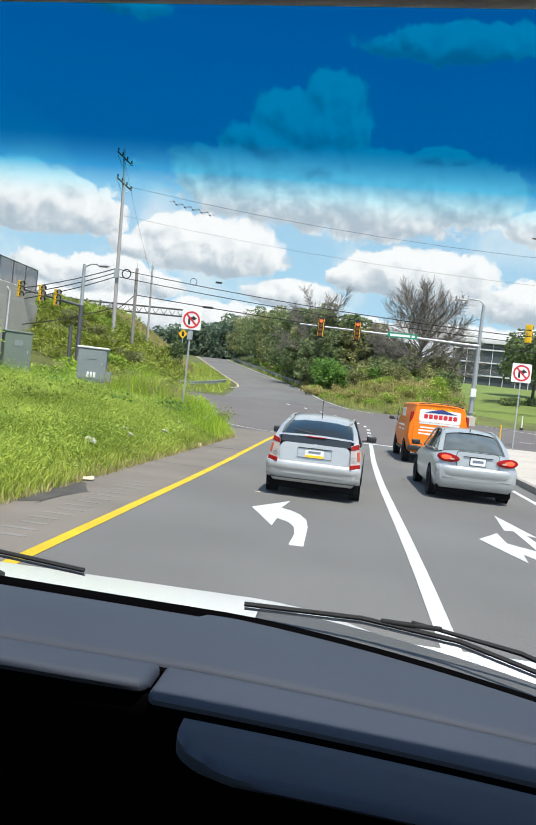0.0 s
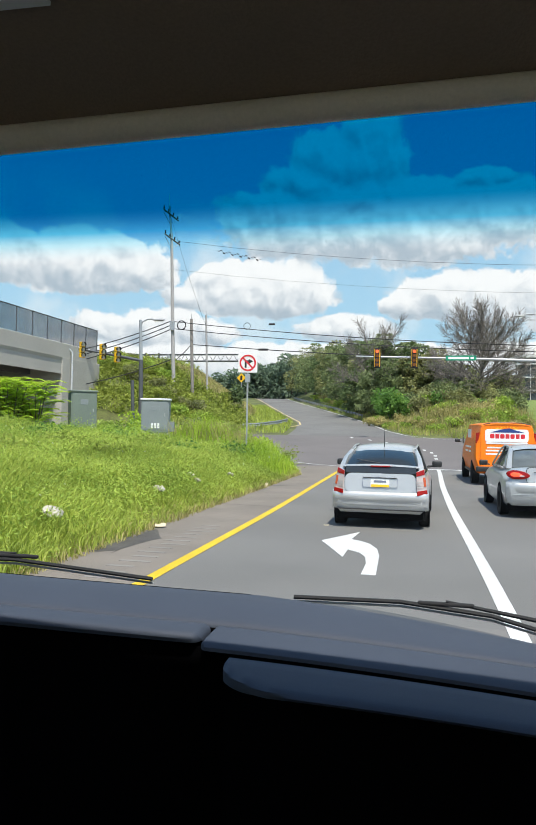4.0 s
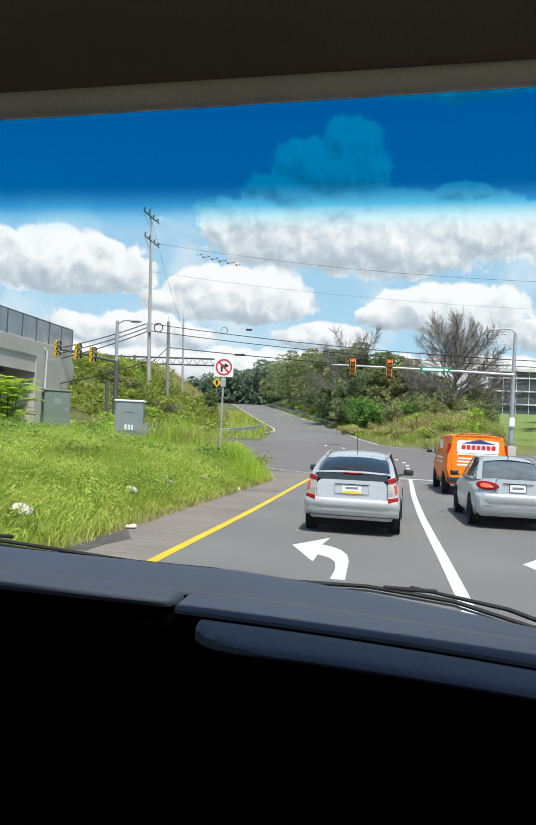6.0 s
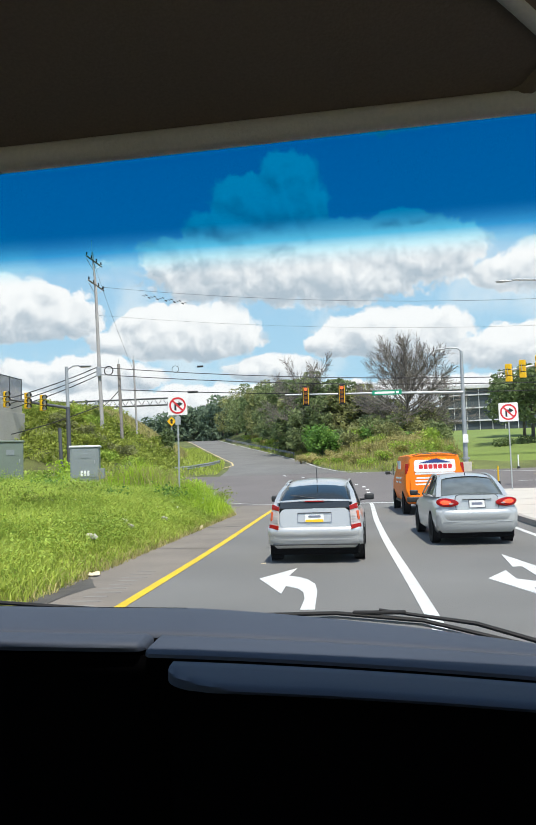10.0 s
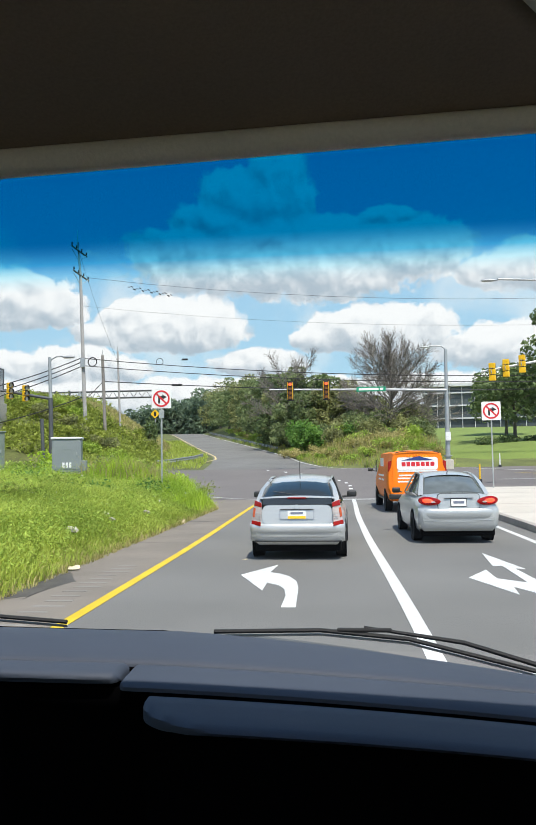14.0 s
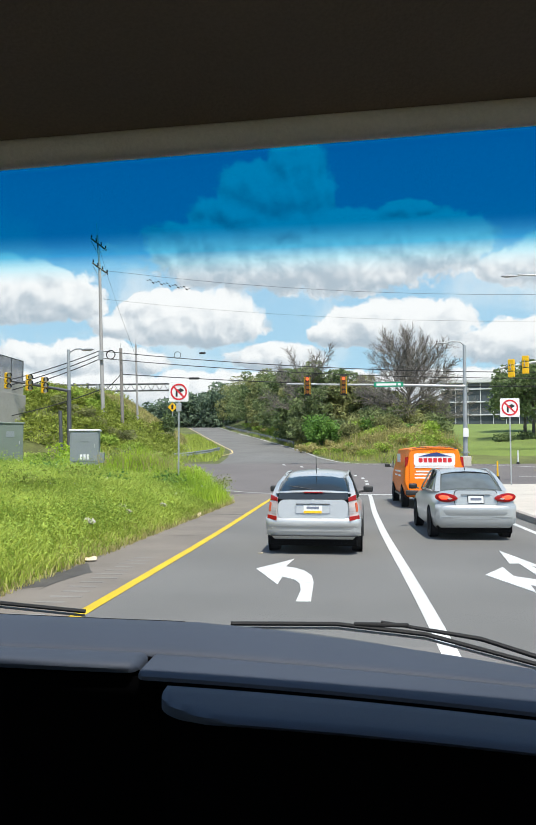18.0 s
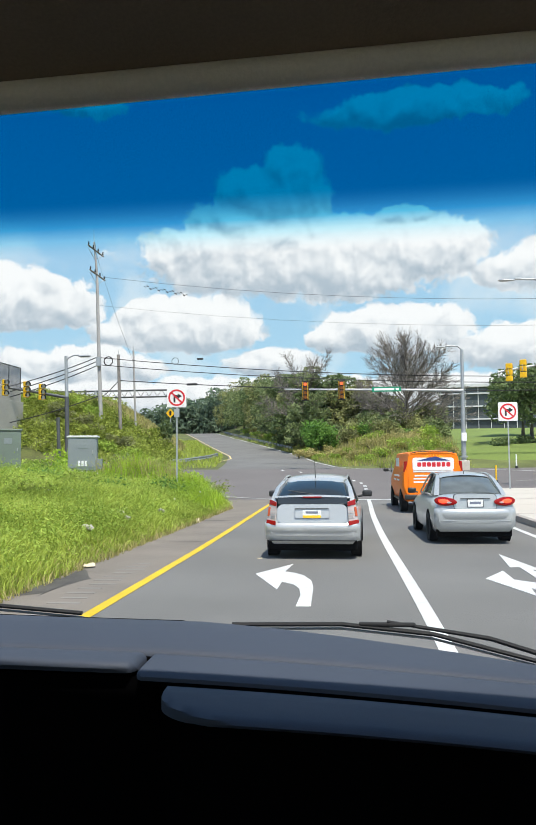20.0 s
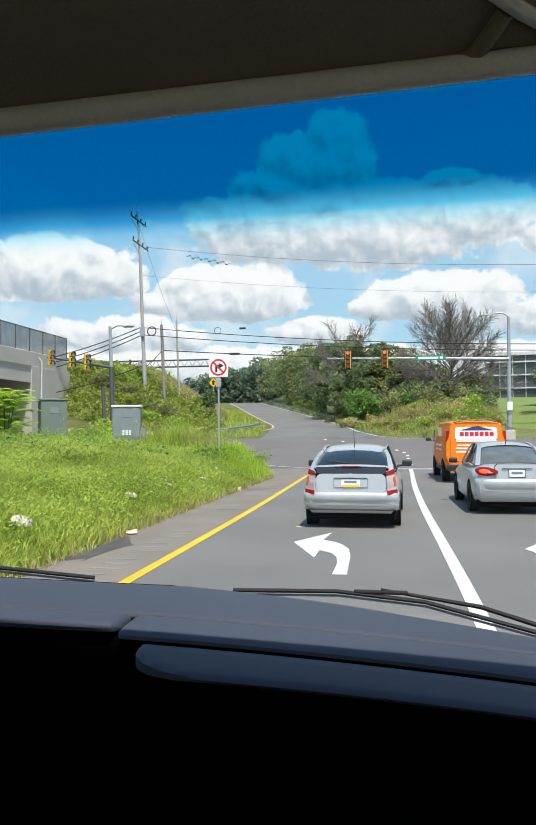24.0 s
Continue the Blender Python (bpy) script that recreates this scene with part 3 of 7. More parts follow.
# top pad, front row, lip and the left block
PAD = [(1.25, 1.462), (1.2, 1.479), (1.15, 1.495), (1.08, 1.517), (1.02, 1.532), (0.985, 1.5375), (0.96, 1.5388), (0.93, 1.5375), (0.9, 1.534), (0.884, 1.5313), (0.877, 1.5285), (0.8745, 1.5245)]
dash_piece("dash_top_pad", PAD + [(0.875, 1.42), (1.25, 1.42)], -1.35, 0.75, DASH, "dark blue-grey vinyl dashboard top")
dash_piece("dash_shelf", [(0.868, 1.518), (0.8665, 1.526), (0.862, 1.5295), (0.853, 1.530), (0.835, 1.5285), (0.815, 1.526), (0.806, 1.5245), (0.801, 1.522), (0.8005, 1.518)], -0.2275, 0.75, DASH, "dark vinyl shelf below the top pad", round_l=0.012)
# Black filler strips stand in for the shade inside the two grooves.
dash_piece("upper_groove_shade", [(0.876, 1.5235), (0.867, 1.5225), (0.867, 1.46), (0.876, 1.46)], -1.35, 0.75, DASH_DARK, "black strip painting the shade in the joint between mouldings")
dash_piece("lower_groove_shade", [(0.802, 1.5175), (0.79, 1.5135), (0.79, 1.47), (0.802, 1.47)], -0.19, 0.75, DASH_DARK, "black strip painting the shade in the joint between mouldings")
dash_piece("dash_left_block", [(0.868, 1.519), (0.866, 1.5275), (0.86, 1.5315), (0.85, 1.5325), (0.835, 1.5325), (0.823, 1.5315), (0.816, 1.529), (0.814, 1.525), (0.817, 1.52)], -1.35, -0.2305, DASH, "dark vinyl block beside the glove box", round_r=0.012)
rings = []
for k in range(41):
    x = -0.187 + 0.936 * (k / 40) ** 1.9
    u = min(1.0, (x + 0.187) / 0.085)
    yc = 0.71 + 0.055 * (1 - math.sqrt(max(0.0, 1 - (1 - u) ** 2)))
    prof = [(0.7905, 1.506), (0.7895, 1.5155), (0.785, 1.519), (0.765, 1.5185), (0.74, 1.5172), (0.722, 1.5155), (0.7135, 1.5135), (0.71, 1.5105), (0.7135, 1.507), (0.722, 1.506)]
    rings.append([(x, max(y, yc) - 0.03 * (x / 0.7) ** 2, z + dash_drop(x, y)) for y, z in prof])
part("glovebox_lip", loft(bmesh.new(), rings), DASH, truck, "rounded dark vinyl lip over the glove box", smooth=50)
# The fronts' shadow is put into their black colour.
dash_piece("glovebox_face", [(0.79, 1.504), (0.758, 1.504), (0.768, 1.2), (0.79, 1.2)], -0.185, 0.75, DASH_DARK, "glove box front painted black for its shadow", step=0.2)
dash_piece("dash_lower_panel", [(0.872, 1.515), (0.826, 1.515), (0.834, 1.2), (0.9, 0.8), (1.0, 0.8)], -1.35, 0.75, DASH_DARK, "lower dashboard front painted black for its shadow", step=0.2)
dash_piece("dash_block_face", [(0.862, 1.5185), (0.838, 1.5185), (0.832, 1.51), (0.832, 1.2), (0.862, 1.2)], -1.35, -0.245, DASH_DARK, "face below the dashboard edge painted black for its shadow", step=0.2)
# at the foot of the glass: dark vent slot, black seal
dash_piece("vent_slot", [(y, z + 0.0008) for y, z in PAD[1:5]] + [(y, z - 0.004) for y, z in PAD[4:0:-1]], -1.0, -0.225, DASH_DARK, "dark demister slot")
dash_piece("glass_seal", [(1.225, 1.4705), (1.235, 1.474), (1.26, 1.468), (1.26, 1.45), (1.225, 1.455)], -1.35, 0.74, DASH_DARK, "black rubber seal along the glass")


def glass_material():
    m = bpy.data.materials.new("windscreen_glass")
    m.use_nodes = True
    nt = m.node_tree
    n, ln = nt.nodes, nt.links
    n.remove(n["Principled BSDF"])
    tr, gl, mx = n.new("ShaderNodeBsdfTransparent"), n.new("ShaderNodeBsdfGlossy"), n.new("ShaderNodeMixShader")
    gl.inputs["Roughness"].default_value = 0.02
    mx.inputs[0].default_value = 0.02
    co, sep, mr, mc = n.new("ShaderNodeTexCoord"), n.new("ShaderNodeSeparateXYZ"), n.new("ShaderNodeMapRange"), n.new("ShaderNodeValToRGB")
    mr.interpolation_type = "SMOOTHSTEP"
    ln.new(co.outputs["Object"], sep.inputs[0])
    ln.new(sep.outputs[2], mr.inputs["Value"])
    mr.inputs["From Min"].default_value, mr.inputs["From Max"].default_value = 1.915, 1.950
    ln.new(mr.outputs[0], mc.inputs[0])
    cr = mc.color_ramp
    for at, col in ((0.0, (0.93, 0.95, 0.95, 1)), (0.3, (0.55, 0.84, 0.93, 1)), (0.62, (0.1, 0.5, 0.75, 1)), (1.0, (0.0, 0.19, 0.42, 1))):
        e = cr.elements[0] if at == 0 else (cr.elements[-1] if at == 1 else cr.elements.new(at))
        e.color = col
    ln.new(mc.outputs[0], tr.inputs[0])
    ln.new(tr.outputs[0], mx.inputs[1]), ln.new(gl.outputs[0], mx.inputs[2])
    ln.new(mx.outputs[0], n["Material Output"].inputs[0])
    return m


rings = []
for k in range(25):
    x = -1.45 + 2.3 * k / 24
    bow = -0.05 * ((x + 0.3) / 0.9) ** 2
    rings.append([(x, 1.335 + bow, 1.43), (x, 0.905 + bow, 1.735), (x, 0.475 + bow, 2.04)])
windscreen = part("windscreen", loft(bmesh.new(), rings, closed=False), glass_material(), truck, "clear windscreen with a deep blue sun band along the top", smooth=60)
windscreen.visible_shadow = False

# cowl, wipers, hood, aerial
dash_piece("cowl", [(1.29, 1.455), (1.32, 1.445), (1.42, 1.40), (1.52, 1.37), (1.52, 1.3), (1.29, 1.3)], -1.4, 0.8, BLACK_TRIM, "black plastic cowl below the windscreen")
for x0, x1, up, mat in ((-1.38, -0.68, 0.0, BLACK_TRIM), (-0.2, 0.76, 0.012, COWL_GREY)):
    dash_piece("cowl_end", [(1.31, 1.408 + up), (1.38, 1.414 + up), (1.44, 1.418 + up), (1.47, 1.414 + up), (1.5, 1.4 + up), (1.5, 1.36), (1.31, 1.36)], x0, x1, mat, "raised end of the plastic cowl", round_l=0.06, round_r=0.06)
rings = []
for k in range(33):
    x = -1.3 + 1.92 * k / 32
    fall = -0.4 * max(0.0, x + 0.3) ** 2
    rings.append([(x, y, z + (fall if z > 0.95 else 0)) for y, z in ((1.53, 1.35), (1.75, 1.323), (2.0, 1.285), (2.2, 1.23), (2.5, 1.12), (2.62, 1.0), (2.62, 0.9), (1.53, 0.9))])
part("hood", loft(bmesh.new(), rings), WHITE_PAINT, truck, "white painted bonnet", smooth=50)
for tag, pts, arm in (("a", [(-1.25, 1.39, 1.478), (-0.8, 1.40, 1.484), (-0.5, 1.39, 1.464)], (-1.1, 1.46, 1.45)), ("b", [(-0.215, 1.37, 1.452), (-0.02, 1.385, 1.452), (0.14, 1.385, 1.437), (0.36, 1.36, 1.388)], (0.46, 1.42, 1.358))):
    w = part("wiper", T(pts, 0.0042, 6), RUBBER, truck, "black wiper blade resting on the glass")
    # The glint along the blade is made as a thin metal bar.
    part("wiper_glint", T([(x, y + 0.006, z - 0.009) for x, y, z in pts], 0.0025, 5), GALV, w, "thin bright strip added as the blade's glint")
    mid = Vector(pts[1]) * 0.5 + Vector(pts[-2]) * 0.5
    part("wiper_arm", T([arm, (mid.x * 0.55 + arm[0] * 0.45, mid.y + 0.015, mid.z * 0.55 + arm[2] * 0.45 + 0.022), (mid.x, mid.y, mid.z + 0.013)], [0.0055, 0.0045, 0.003], 6), RUBBER, w)
    part("wiper_bridge", B(mid.x - 0.05, mid.x + 0.05, mid.y - 0.004, mid.y + 0.004, mid.z + 0.004, mid.z + 0.012, 0.003), RUBBER, w)
part("aerial", T([(0.585, 1.9, 1.2), (0.612, 1.9, 1.8), (0.648, 1.9, 2.45)], [0.006, 0.004, 0.003], 6), BLACK_TRIM, truck, "thin black aerial")

# visor, header, roof and shell
vis = [(0.43, 1.99), (0.42, 1.962), (0.412, 1.949), (0.405, 1.945), (0.396, 1.9475), (0.20, 1.995), (0.18, 2.008), (0.19, 2.025)]


def visor_ring(x, shrink=0.0):
    return [(x, y + (0.31 - y) * shrink, 0.032 * x + z + (1.985 - z) * shrink) for y, z in vis]


rings = [visor_ring(-0.62 + 1.4 * k / 40) for k in range(41)]
visor = part("sun_visor", loft(bmesh.new(), rings), VISOR, truck, "brown cloth sun visor folded up", smooth=40)
edge = [(-0.62 + 1.4 * k / 40, 0.404, 0.032 * (-0.62 + 1.4 * k / 40) + 1.939) for k in range(41)]
part("visor_piping", T(edge, [max(0.007, 0.0095 - 0.0025 * k / 24) for k in range(41)], 10), VISOR_EDGE, visor, "paler piping along the visor", smooth=60)
TRIM = [(0.059, 0.28, 1.976), (0.075, 0.3, 1.971), (0.092, 0.319, 1.967), (0.111, 0.338, 1.963), (0.13, 0.358, 1.959), (0.149, 0.375, 1.955), (0.209, 0.425, 1.947)]
part("visor_seam", T([(0.108, 0.406, 1.945), (0.121, 0.405, 1.9465), (0.13, 0.4, 1.9485), (0.136, 0.389, 1.953), (0.142, 0.376, 1.957)], 0.005, 8), VISOR, visor, "raised seam across the visor", smooth=60)
part("roof_trim", T(TRIM, 0.0042, 8), VISOR_EDGE, visor, "pale trim strip at the visor's end", smooth=60)
part("roof_trim", T([(x + 0.006, y - 0.002, z + 0.006) for x, y, z in TRIM], 0.0035, 8), VISOR, visor, "brown trim fold", smooth=60)
part("roof_trim", T([(x + 0.02, y - 0.004, z + 0.014) for x, y, z in TRIM], 0.009, 10), VISOR_EDGE, visor, "broad beige trim fold", smooth=60)
part("visor_sticker", B(-0.03, 0.03, -0.015, 0.015, -0.001, 0.001, m=pose(-0.19, 0.306, 1.961, -13, 0, 0)), SIGN_WHITE, visor, "small pale warning sticker")
part("header_rail", B(-1.45, 0.9, 0.47, 0.53, 2.03, 2.08, 0.01), HEADLINER, truck, "cloth-covered windscreen header")
# Cab shell out of view, closed round to keep the interior dark.
part("roof_lining", B(-1.45, 0.9, -1.2, 0.5, 2.06, 2.09), HEADLINER, truck, "dark cloth roof lining")
part("roof", B(-1.5, 0.95, -1.25, 0.52, 2.10, 2.16, 0.02), WHITE_PAINT, truck, "white cab roof")
# Unseen back wall; its opening is added to brighten dashboard and visor.
for x0, x1, z0, z1 in ((-1.45, 0.9, 0.5, 1.35), (-1.45, 0.9, 1.96, 2.06), (-1.45, -1.15, 1.35, 1.96), (0.6, 0.9, 1.35, 1.96)):
    part("back_wall", B(x0, x1, -1.25, -1.2, z0, z1), HEADLINER, truck, "unseen cloth-lined back wall round an opening added for light")
for x in (-1.5, 0.9):
    part("door", B(x, x + 0.05, -1.2, 1.4, 0.5, 1.45, 0.01), WHITE_PAINT, truck, "white cab door")
    part("door_pillar", B(x, x + 0.05, -1.2, -0.4, 1.45, 2.06), HEADLINER, truck)
    part("windscreen_pillar", T([(x + 0.025, 1.33, 1.42), (x + 0.025, 0.48, 2.06)], 0.035, 8), HEADLINER, truck, smooth=60)
part("floor", B(-1.45, 0.9, -1.2, 1.0, 0.45, 0.5), DASH_DARK, truck)
for x in (-1.45, 0.5):
    for y in (1.9, -0.9):
        bm = bmesh.new()
        bmesh.ops.create_cone(bm, cap_ends=True, segments=28, radius1=0.38, radius2=0.38, depth=0.24, matrix=pose(x + 0.12, y, 0.38, 0, 90, 0))
        part("wheel", bm, RUBBER, truck, "black truck wheel", smooth=40)
part("front_bumper", B(-1.4, 0.85, 2.6, 2.75, 0.45, 0.75, 0.03), CHROME, truck)
part("body_sides", B(-1.35, 0.75, 1.3, 2.62, 0.55, 1.05, 0.05), WHITE_PAINT, truck)

# ---------------- vehicles ----------------


def wheel_set(car, w, ys, r, tread=0.2, rim_r=None):
    for y in ys:
        for s in (-1, 1):
            x = s * (w / 2 - tread / 2 + 0.006)
            well = plate(disc(r * 1.17, 28), 0.012, pose(s * (w / 2 - 0.01), y, r + 0.01, 0, 90 * s, 0))
            part("wheel_well", well, UNDER, car, "black wheel well")
            bm = bmesh.new()
            prof = [(0.0, r * 0.6), (0.0, r * 0.93), (0.02, r), (tread - 0.02, r), (tread, r * 0.93), (tread, r * 0.6)]
            loft(bm, [[(x + s * (tread / 2 - t), y + q * math.cos(a), r + q * math.sin(a)) for t, q in prof] for a in [2 * math.pi * k / 28 for k in range(29)]], closed=True, cap=False)
            tyre = part("tyre", bm, RUBBER, car, "black rubber tyre", smooth=45)
            bm = bmesh.new()
            bmesh.ops.create_cone(bm, cap_ends=True, segments=24, radius1=r * 0.62, radius2=r * 0.56, depth=0.08, matrix=pose(x + s * (tread / 2 - 0.05), y, r, 0, 90 * s, 0))
            for k in range(6):
                box(bm, -0.03, 0.03, 0.04, r * 0.58, 0.0, 0.05, m=pose(x + s * (tread / 2 - 0.06), y, r, 0, 0, 0) @ pose(0, 0, 0, 60 * k, 0, 0) @ pose(0, 0, 0, 0, 90 * s, 0))
            part("rim", bm, GALV, tyre, "grey metal rim")


def section(y, zb, zt, w0, w1, w2, belt, crown=0.03, n=6):
    """A cross-section of a body: sill half-width w0, belt half-width w1, top half-width w2."""
    pts = [(-w0 * 0.9, zb), (-w0, zb + 0.08), (-w1, (zb + belt) / 2), (-w1 * 0.99, belt)]
    pts += [(-w1 * 0.985 + (w1 * 0.985 - w2) * 0.55, belt + (zt - belt) * 0.5), (-w2, zt - 0.05), (-w2 * 0.9, zt - 0.012)]
    pts += [(-w2 * 0.5, zt + crown * 0.7), (0, zt + crown)]
    return [(x, y, z) for x, z in pts] + [(-x, y, z) for x, z in reversed(pts[:-1])]


def shell(name, rows, mat, parent, label="", smooth=38):
    return part(name, loft(bmesh.new(), [section(*r) for r in rows]), mat, parent, label, smooth)


def quad_panel(name, corners, thick, mat, parent, label="", inset=0.0):
    """A thin plate through four corners (given in order), thickened along its normal."""
    bm = bmesh.new()
    c = [Vector(p) for p in corners]
    nrm = (c[1] - c[0]).cross(c[3] - c[0]).normalized() * thick
    a = [bm.verts.new(p) for p in c]
    b = [bm.verts.new(p + nrm) for p in c]
    bm.faces.new(a[::-1]), bm.faces.new(b)
    for k in range(4):
        bm.faces.new((a[k], a[(k + 1) % 4], b[(k + 1) % 4], b[k]))
    bmesh.ops.recalc_face_normals(bm, faces=bm.faces[:])
    es = [e for e in bm.edges]
    bmesh.ops.bevel(bm, geom=es, offset=thick * 0.3, segments=1, affect="EDGES")
    return part(name, bm, mat, parent, label)


def back_plate(name, w, h, r, x, y, z, tilt, mat, parent, label="", thick=0.012, bulge=0):
    """A rounded plate on the tail, facing backwards; tilt leans its top forwards."""
    bm = plate(rounded(w, h, r), thick, pose(x, y, z, 90 - tilt, 0, 0))
    return part(name, bm, mat, parent, label)


def mirror(car, x, y, z, mat, s):
    bm = box(bmesh.new(), -0.1, 0.1, -0.04, 0.05, -0.065, 0.065, 0.035, 3, m=pose(x + s * 0.09, y, z))
    part("door_mirror", bm, mat, car, "rounded door mirror", smooth=50)
    part("mirror_stalk", T([(x - s * 0.06, y, z - 0.05), (x + s * 0.02, y, z - 0.03)], 0.02, 6), BLACK_TRIM, car)


def hatchback(at):
    car = thing("hatchback_car", "silver five-door hatchback waiting at the lights", "car", "waiting vehicles", m=at)
    shell("body", [(0.02, 0.36, 0.70, 0.70, 0.74, 0.70, 0.60, 0.0), (0.10, 0.28, 0.86, 0.78, 0.835, 0.72, 0.68, 0.01), (0.28, 0.24, 0.98, 0.8, 0.855, 0.72, 0.74, 0.01), (0.7, 0.2, 0.98, 0.82, 0.8625, 0.76, 0.8, 0.0), (2.0, 0.18, 0.94, 0.82, 0.8625, 0.78, 0.8, 0.0), (3.2, 0.18, 0.95, 0.82, 0.86, 0.74, 0.78, 0.02), (3.9, 0.2, 0.82, 0.8, 0.83, 0.68, 0.68, 0.03), (4.3, 0.26, 0.66, 0.72, 0.74, 0.6, 0.56, 0.02), (4.44, 0.34, 0.52, 0.58, 0.6, 0.5, 0.44, 0.0)], SILVER, car, "silver painted lower body")
    shell("cabin", [(0.13, 0.9, 1.06, 0.72, 0.70, 0.64, 0.98, 0.02), (0.34, 0.9, 1.20, 0.76, 0.735, 0.62, 0.98, 0.02), (0.75, 0.9, 1.35, 0.79, 0.76, 0.60, 0.99, 0.03), (1.3, 0.9, 1.435, 0.8, 0.775, 0.585, 1.0, 0.03), (2.0, 0.9, 1.45, 0.8, 0.78, 0.58, 1.0, 0.04), (2.6, 0.9, 1.36, 0.79, 0.77, 0.58, 0.98, 0.03), (3.3, 0.88, 1.0, 0.74, 0.72, 0.6, 0.94, 0.02)], CAR_GLASS, car, "dark tinted windows")
    # roof skin over the glass, and pillars
    rows = []
    for y, z, w in ((0.78, 1.372, 0.565), (0.95, 1.412, 0.57), (1.3, 1.462, 0.572), (1.9, 1.487, 0.57), (2.35, 1.455, 0.565), (2.6, 1.405, 0.56)):
        rows.append([(x * w, y, z - 0.045 * abs(x) ** 3 + dz) for x, dz in ((-1, -0.02), (-0.98, 0), (-0.8, 0.006), (-0.4, 0.012), (0, 0.016), (0.4, 0.012), (0.8, 0.006), (0.98, 0), (1, -0.02))])
    bm = loft(bmesh.new(), rows, closed=False)
    part("roof", bm, SILVER, car, "silver roof", smooth=50)
    for s in (-1, 1):
        bm = loft(bmesh.new(), [[(s * a, y, z), (s * b, y + 0.05, z), (s * b * 0.99, y + 0.14, z + 0.01), (s * (a - 0.02), y + 0.1, z + 0.01)] for a, b, y, z in ((0.68, 0.775, 0.12, 0.95), (0.655, 0.745, 0.28, 1.13), (0.63, 0.7, 0.52, 1.27), (0.58, 0.635, 0.82, 1.375), (0.56, 0.6, 1.05, 1.42))])
        part("rear_pillar", bm, SILVER, car, smooth=50)
        bm = T([(s * 0.585, 0.85, 1.40), (s * 0.595, 1.4, 1.448), (s * 0.595, 2.0, 1.462), (s * 0.6, 2.6, 1.375), (s * 0.70, 3.25, 1.0)], 0.022, 6)
        part("roof_rail", bm, SILVER, car, smooth=60)
        part("centre_pillar", T([(s * 0.775, 1.75, 0.98), (s * 0.605, 1.8, 1.44)], 0.028, 6), BLACK_TRIM, car, smooth=60)
        mirror(car, s * 0.89, 2.35, 1.08, BLACK_TRIM, s)
        # tail lamp in three fields
        lamp = quad_panel("tail_lamp", [(s * 0.635, 0.012, 1.03), (s * 0.77, 0.115, 1.08), (s * 0.835, 0.085, 0.64), (s * 0.655, -0.022, 0.61)][:: 1 if s > 0 else -1], 0.02, TAIL_CLEAR, car, "tall tail lamp of red and clear glass")
        quad_panel("lamp_top", [(s * 0.637, -0.002, 1.025), (s * 0.767, 0.1, 1.072), (s * 0.781, 0.094, 0.98), (s * 0.639, -0.007, 0.95)][:: 1 if s > 0 else -1], 0.016, TAIL_RED, lamp, "red field")
        quad_panel("lamp_side", [(s * 0.752, 0.065, 0.93), (s * 0.79, 0.088, 0.94), (s * 0.812, 0.075, 0.78), (s * 0.775, 0.052, 0.77)][:: 1 if s > 0 else -1], 0.016, TAIL_AMBER, lamp, "amber field")
        quad_panel("lamp_foot", [(s * 0.652, -0.03, 0.69), (s * 0.826, 0.072, 0.715), (s * 0.834, 0.07, 0.645), (s * 0.656, -0.034, 0.615)][:: 1 if s > 0 else -1], 0.016, TAIL_RED, lamp, "red field")
        for z in (0.75, 0.8, 0.85):
            quad_panel("lamp_rib", [(s * 0.648, -0.027, z + 0.012), (s * 0.74, 0.03, z + 0.018), (s * 0.742, 0.03, z + 0.004), (s * 0.65, -0.028, z)][:: 1 if s > 0 else -1], 0.006, SILVER_BLUE, lamp, "grey rib")
        part("mirror_arm", T([(s * 0.78, 2.35, 1.02), (s * 0.98, 2.35, 1.05)], 0.025, 6), BLACK_TRIM, car)
    # tail: lower glass, spoiler bar, handle recess, plate, bumper
    quad_panel("lower_rear_glass", [(-0.62, 0.088, 0.985), (0.62, 0.088, 0.985), (0.63, 0.13, 1.10), (-0.63, 0.13, 1.10)], 0.012, CAR_GLASS, car, "narrow dark lower rear window")
    bm = loft(bmesh.new(), [[(x, 0.09 + 0.07 * (x / 0.68) ** 2 + a, 1.118 - 0.03 * (x / 0.68) ** 2 + b) for a, b in ((0, 0), (0.02, 0.018), (0.09, 0.03), (0.13, 0.02), (0.1, -0.012), (0.03, -0.016))] for x in [-0.68 + 1.36 * k / 12 for k in range(13)]])
    sp = part("spoiler", bm, SILVER, car, "silver spoiler bar across the rear window", smooth=45)
    part("high_brake_lamp", B(-0.17, 0.17, 0.088, 0.1, 1.098, 1.12, 0.004), TAIL_RED, sp, "slim red brake lamp")
    back_plate("hatch_gap", 1.27, 0.36, 0.12, 0, 0.068, 0.80, 8, SILVER_BLUE, car, "grey joint round the hatch", 0.03)
    back_plate("hatch_panel", 1.245, 0.335, 0.11, 0, 0.055, 0.80, 8, SILVER, car, "silver hatch panel", 0.03)
    back_plate("recess_joint", 0.615, 0.172, 0.02, 0, 0.0245, 0.82, 8, PLATE_INK, car, "thin dark outline of the plate recess", 0.014)
    back_plate("plate_recess", 0.60, 0.158, 0.018, 0, 0.022, 0.82, 8, SILVER, car, "silver recess round the number plate", 0.014)
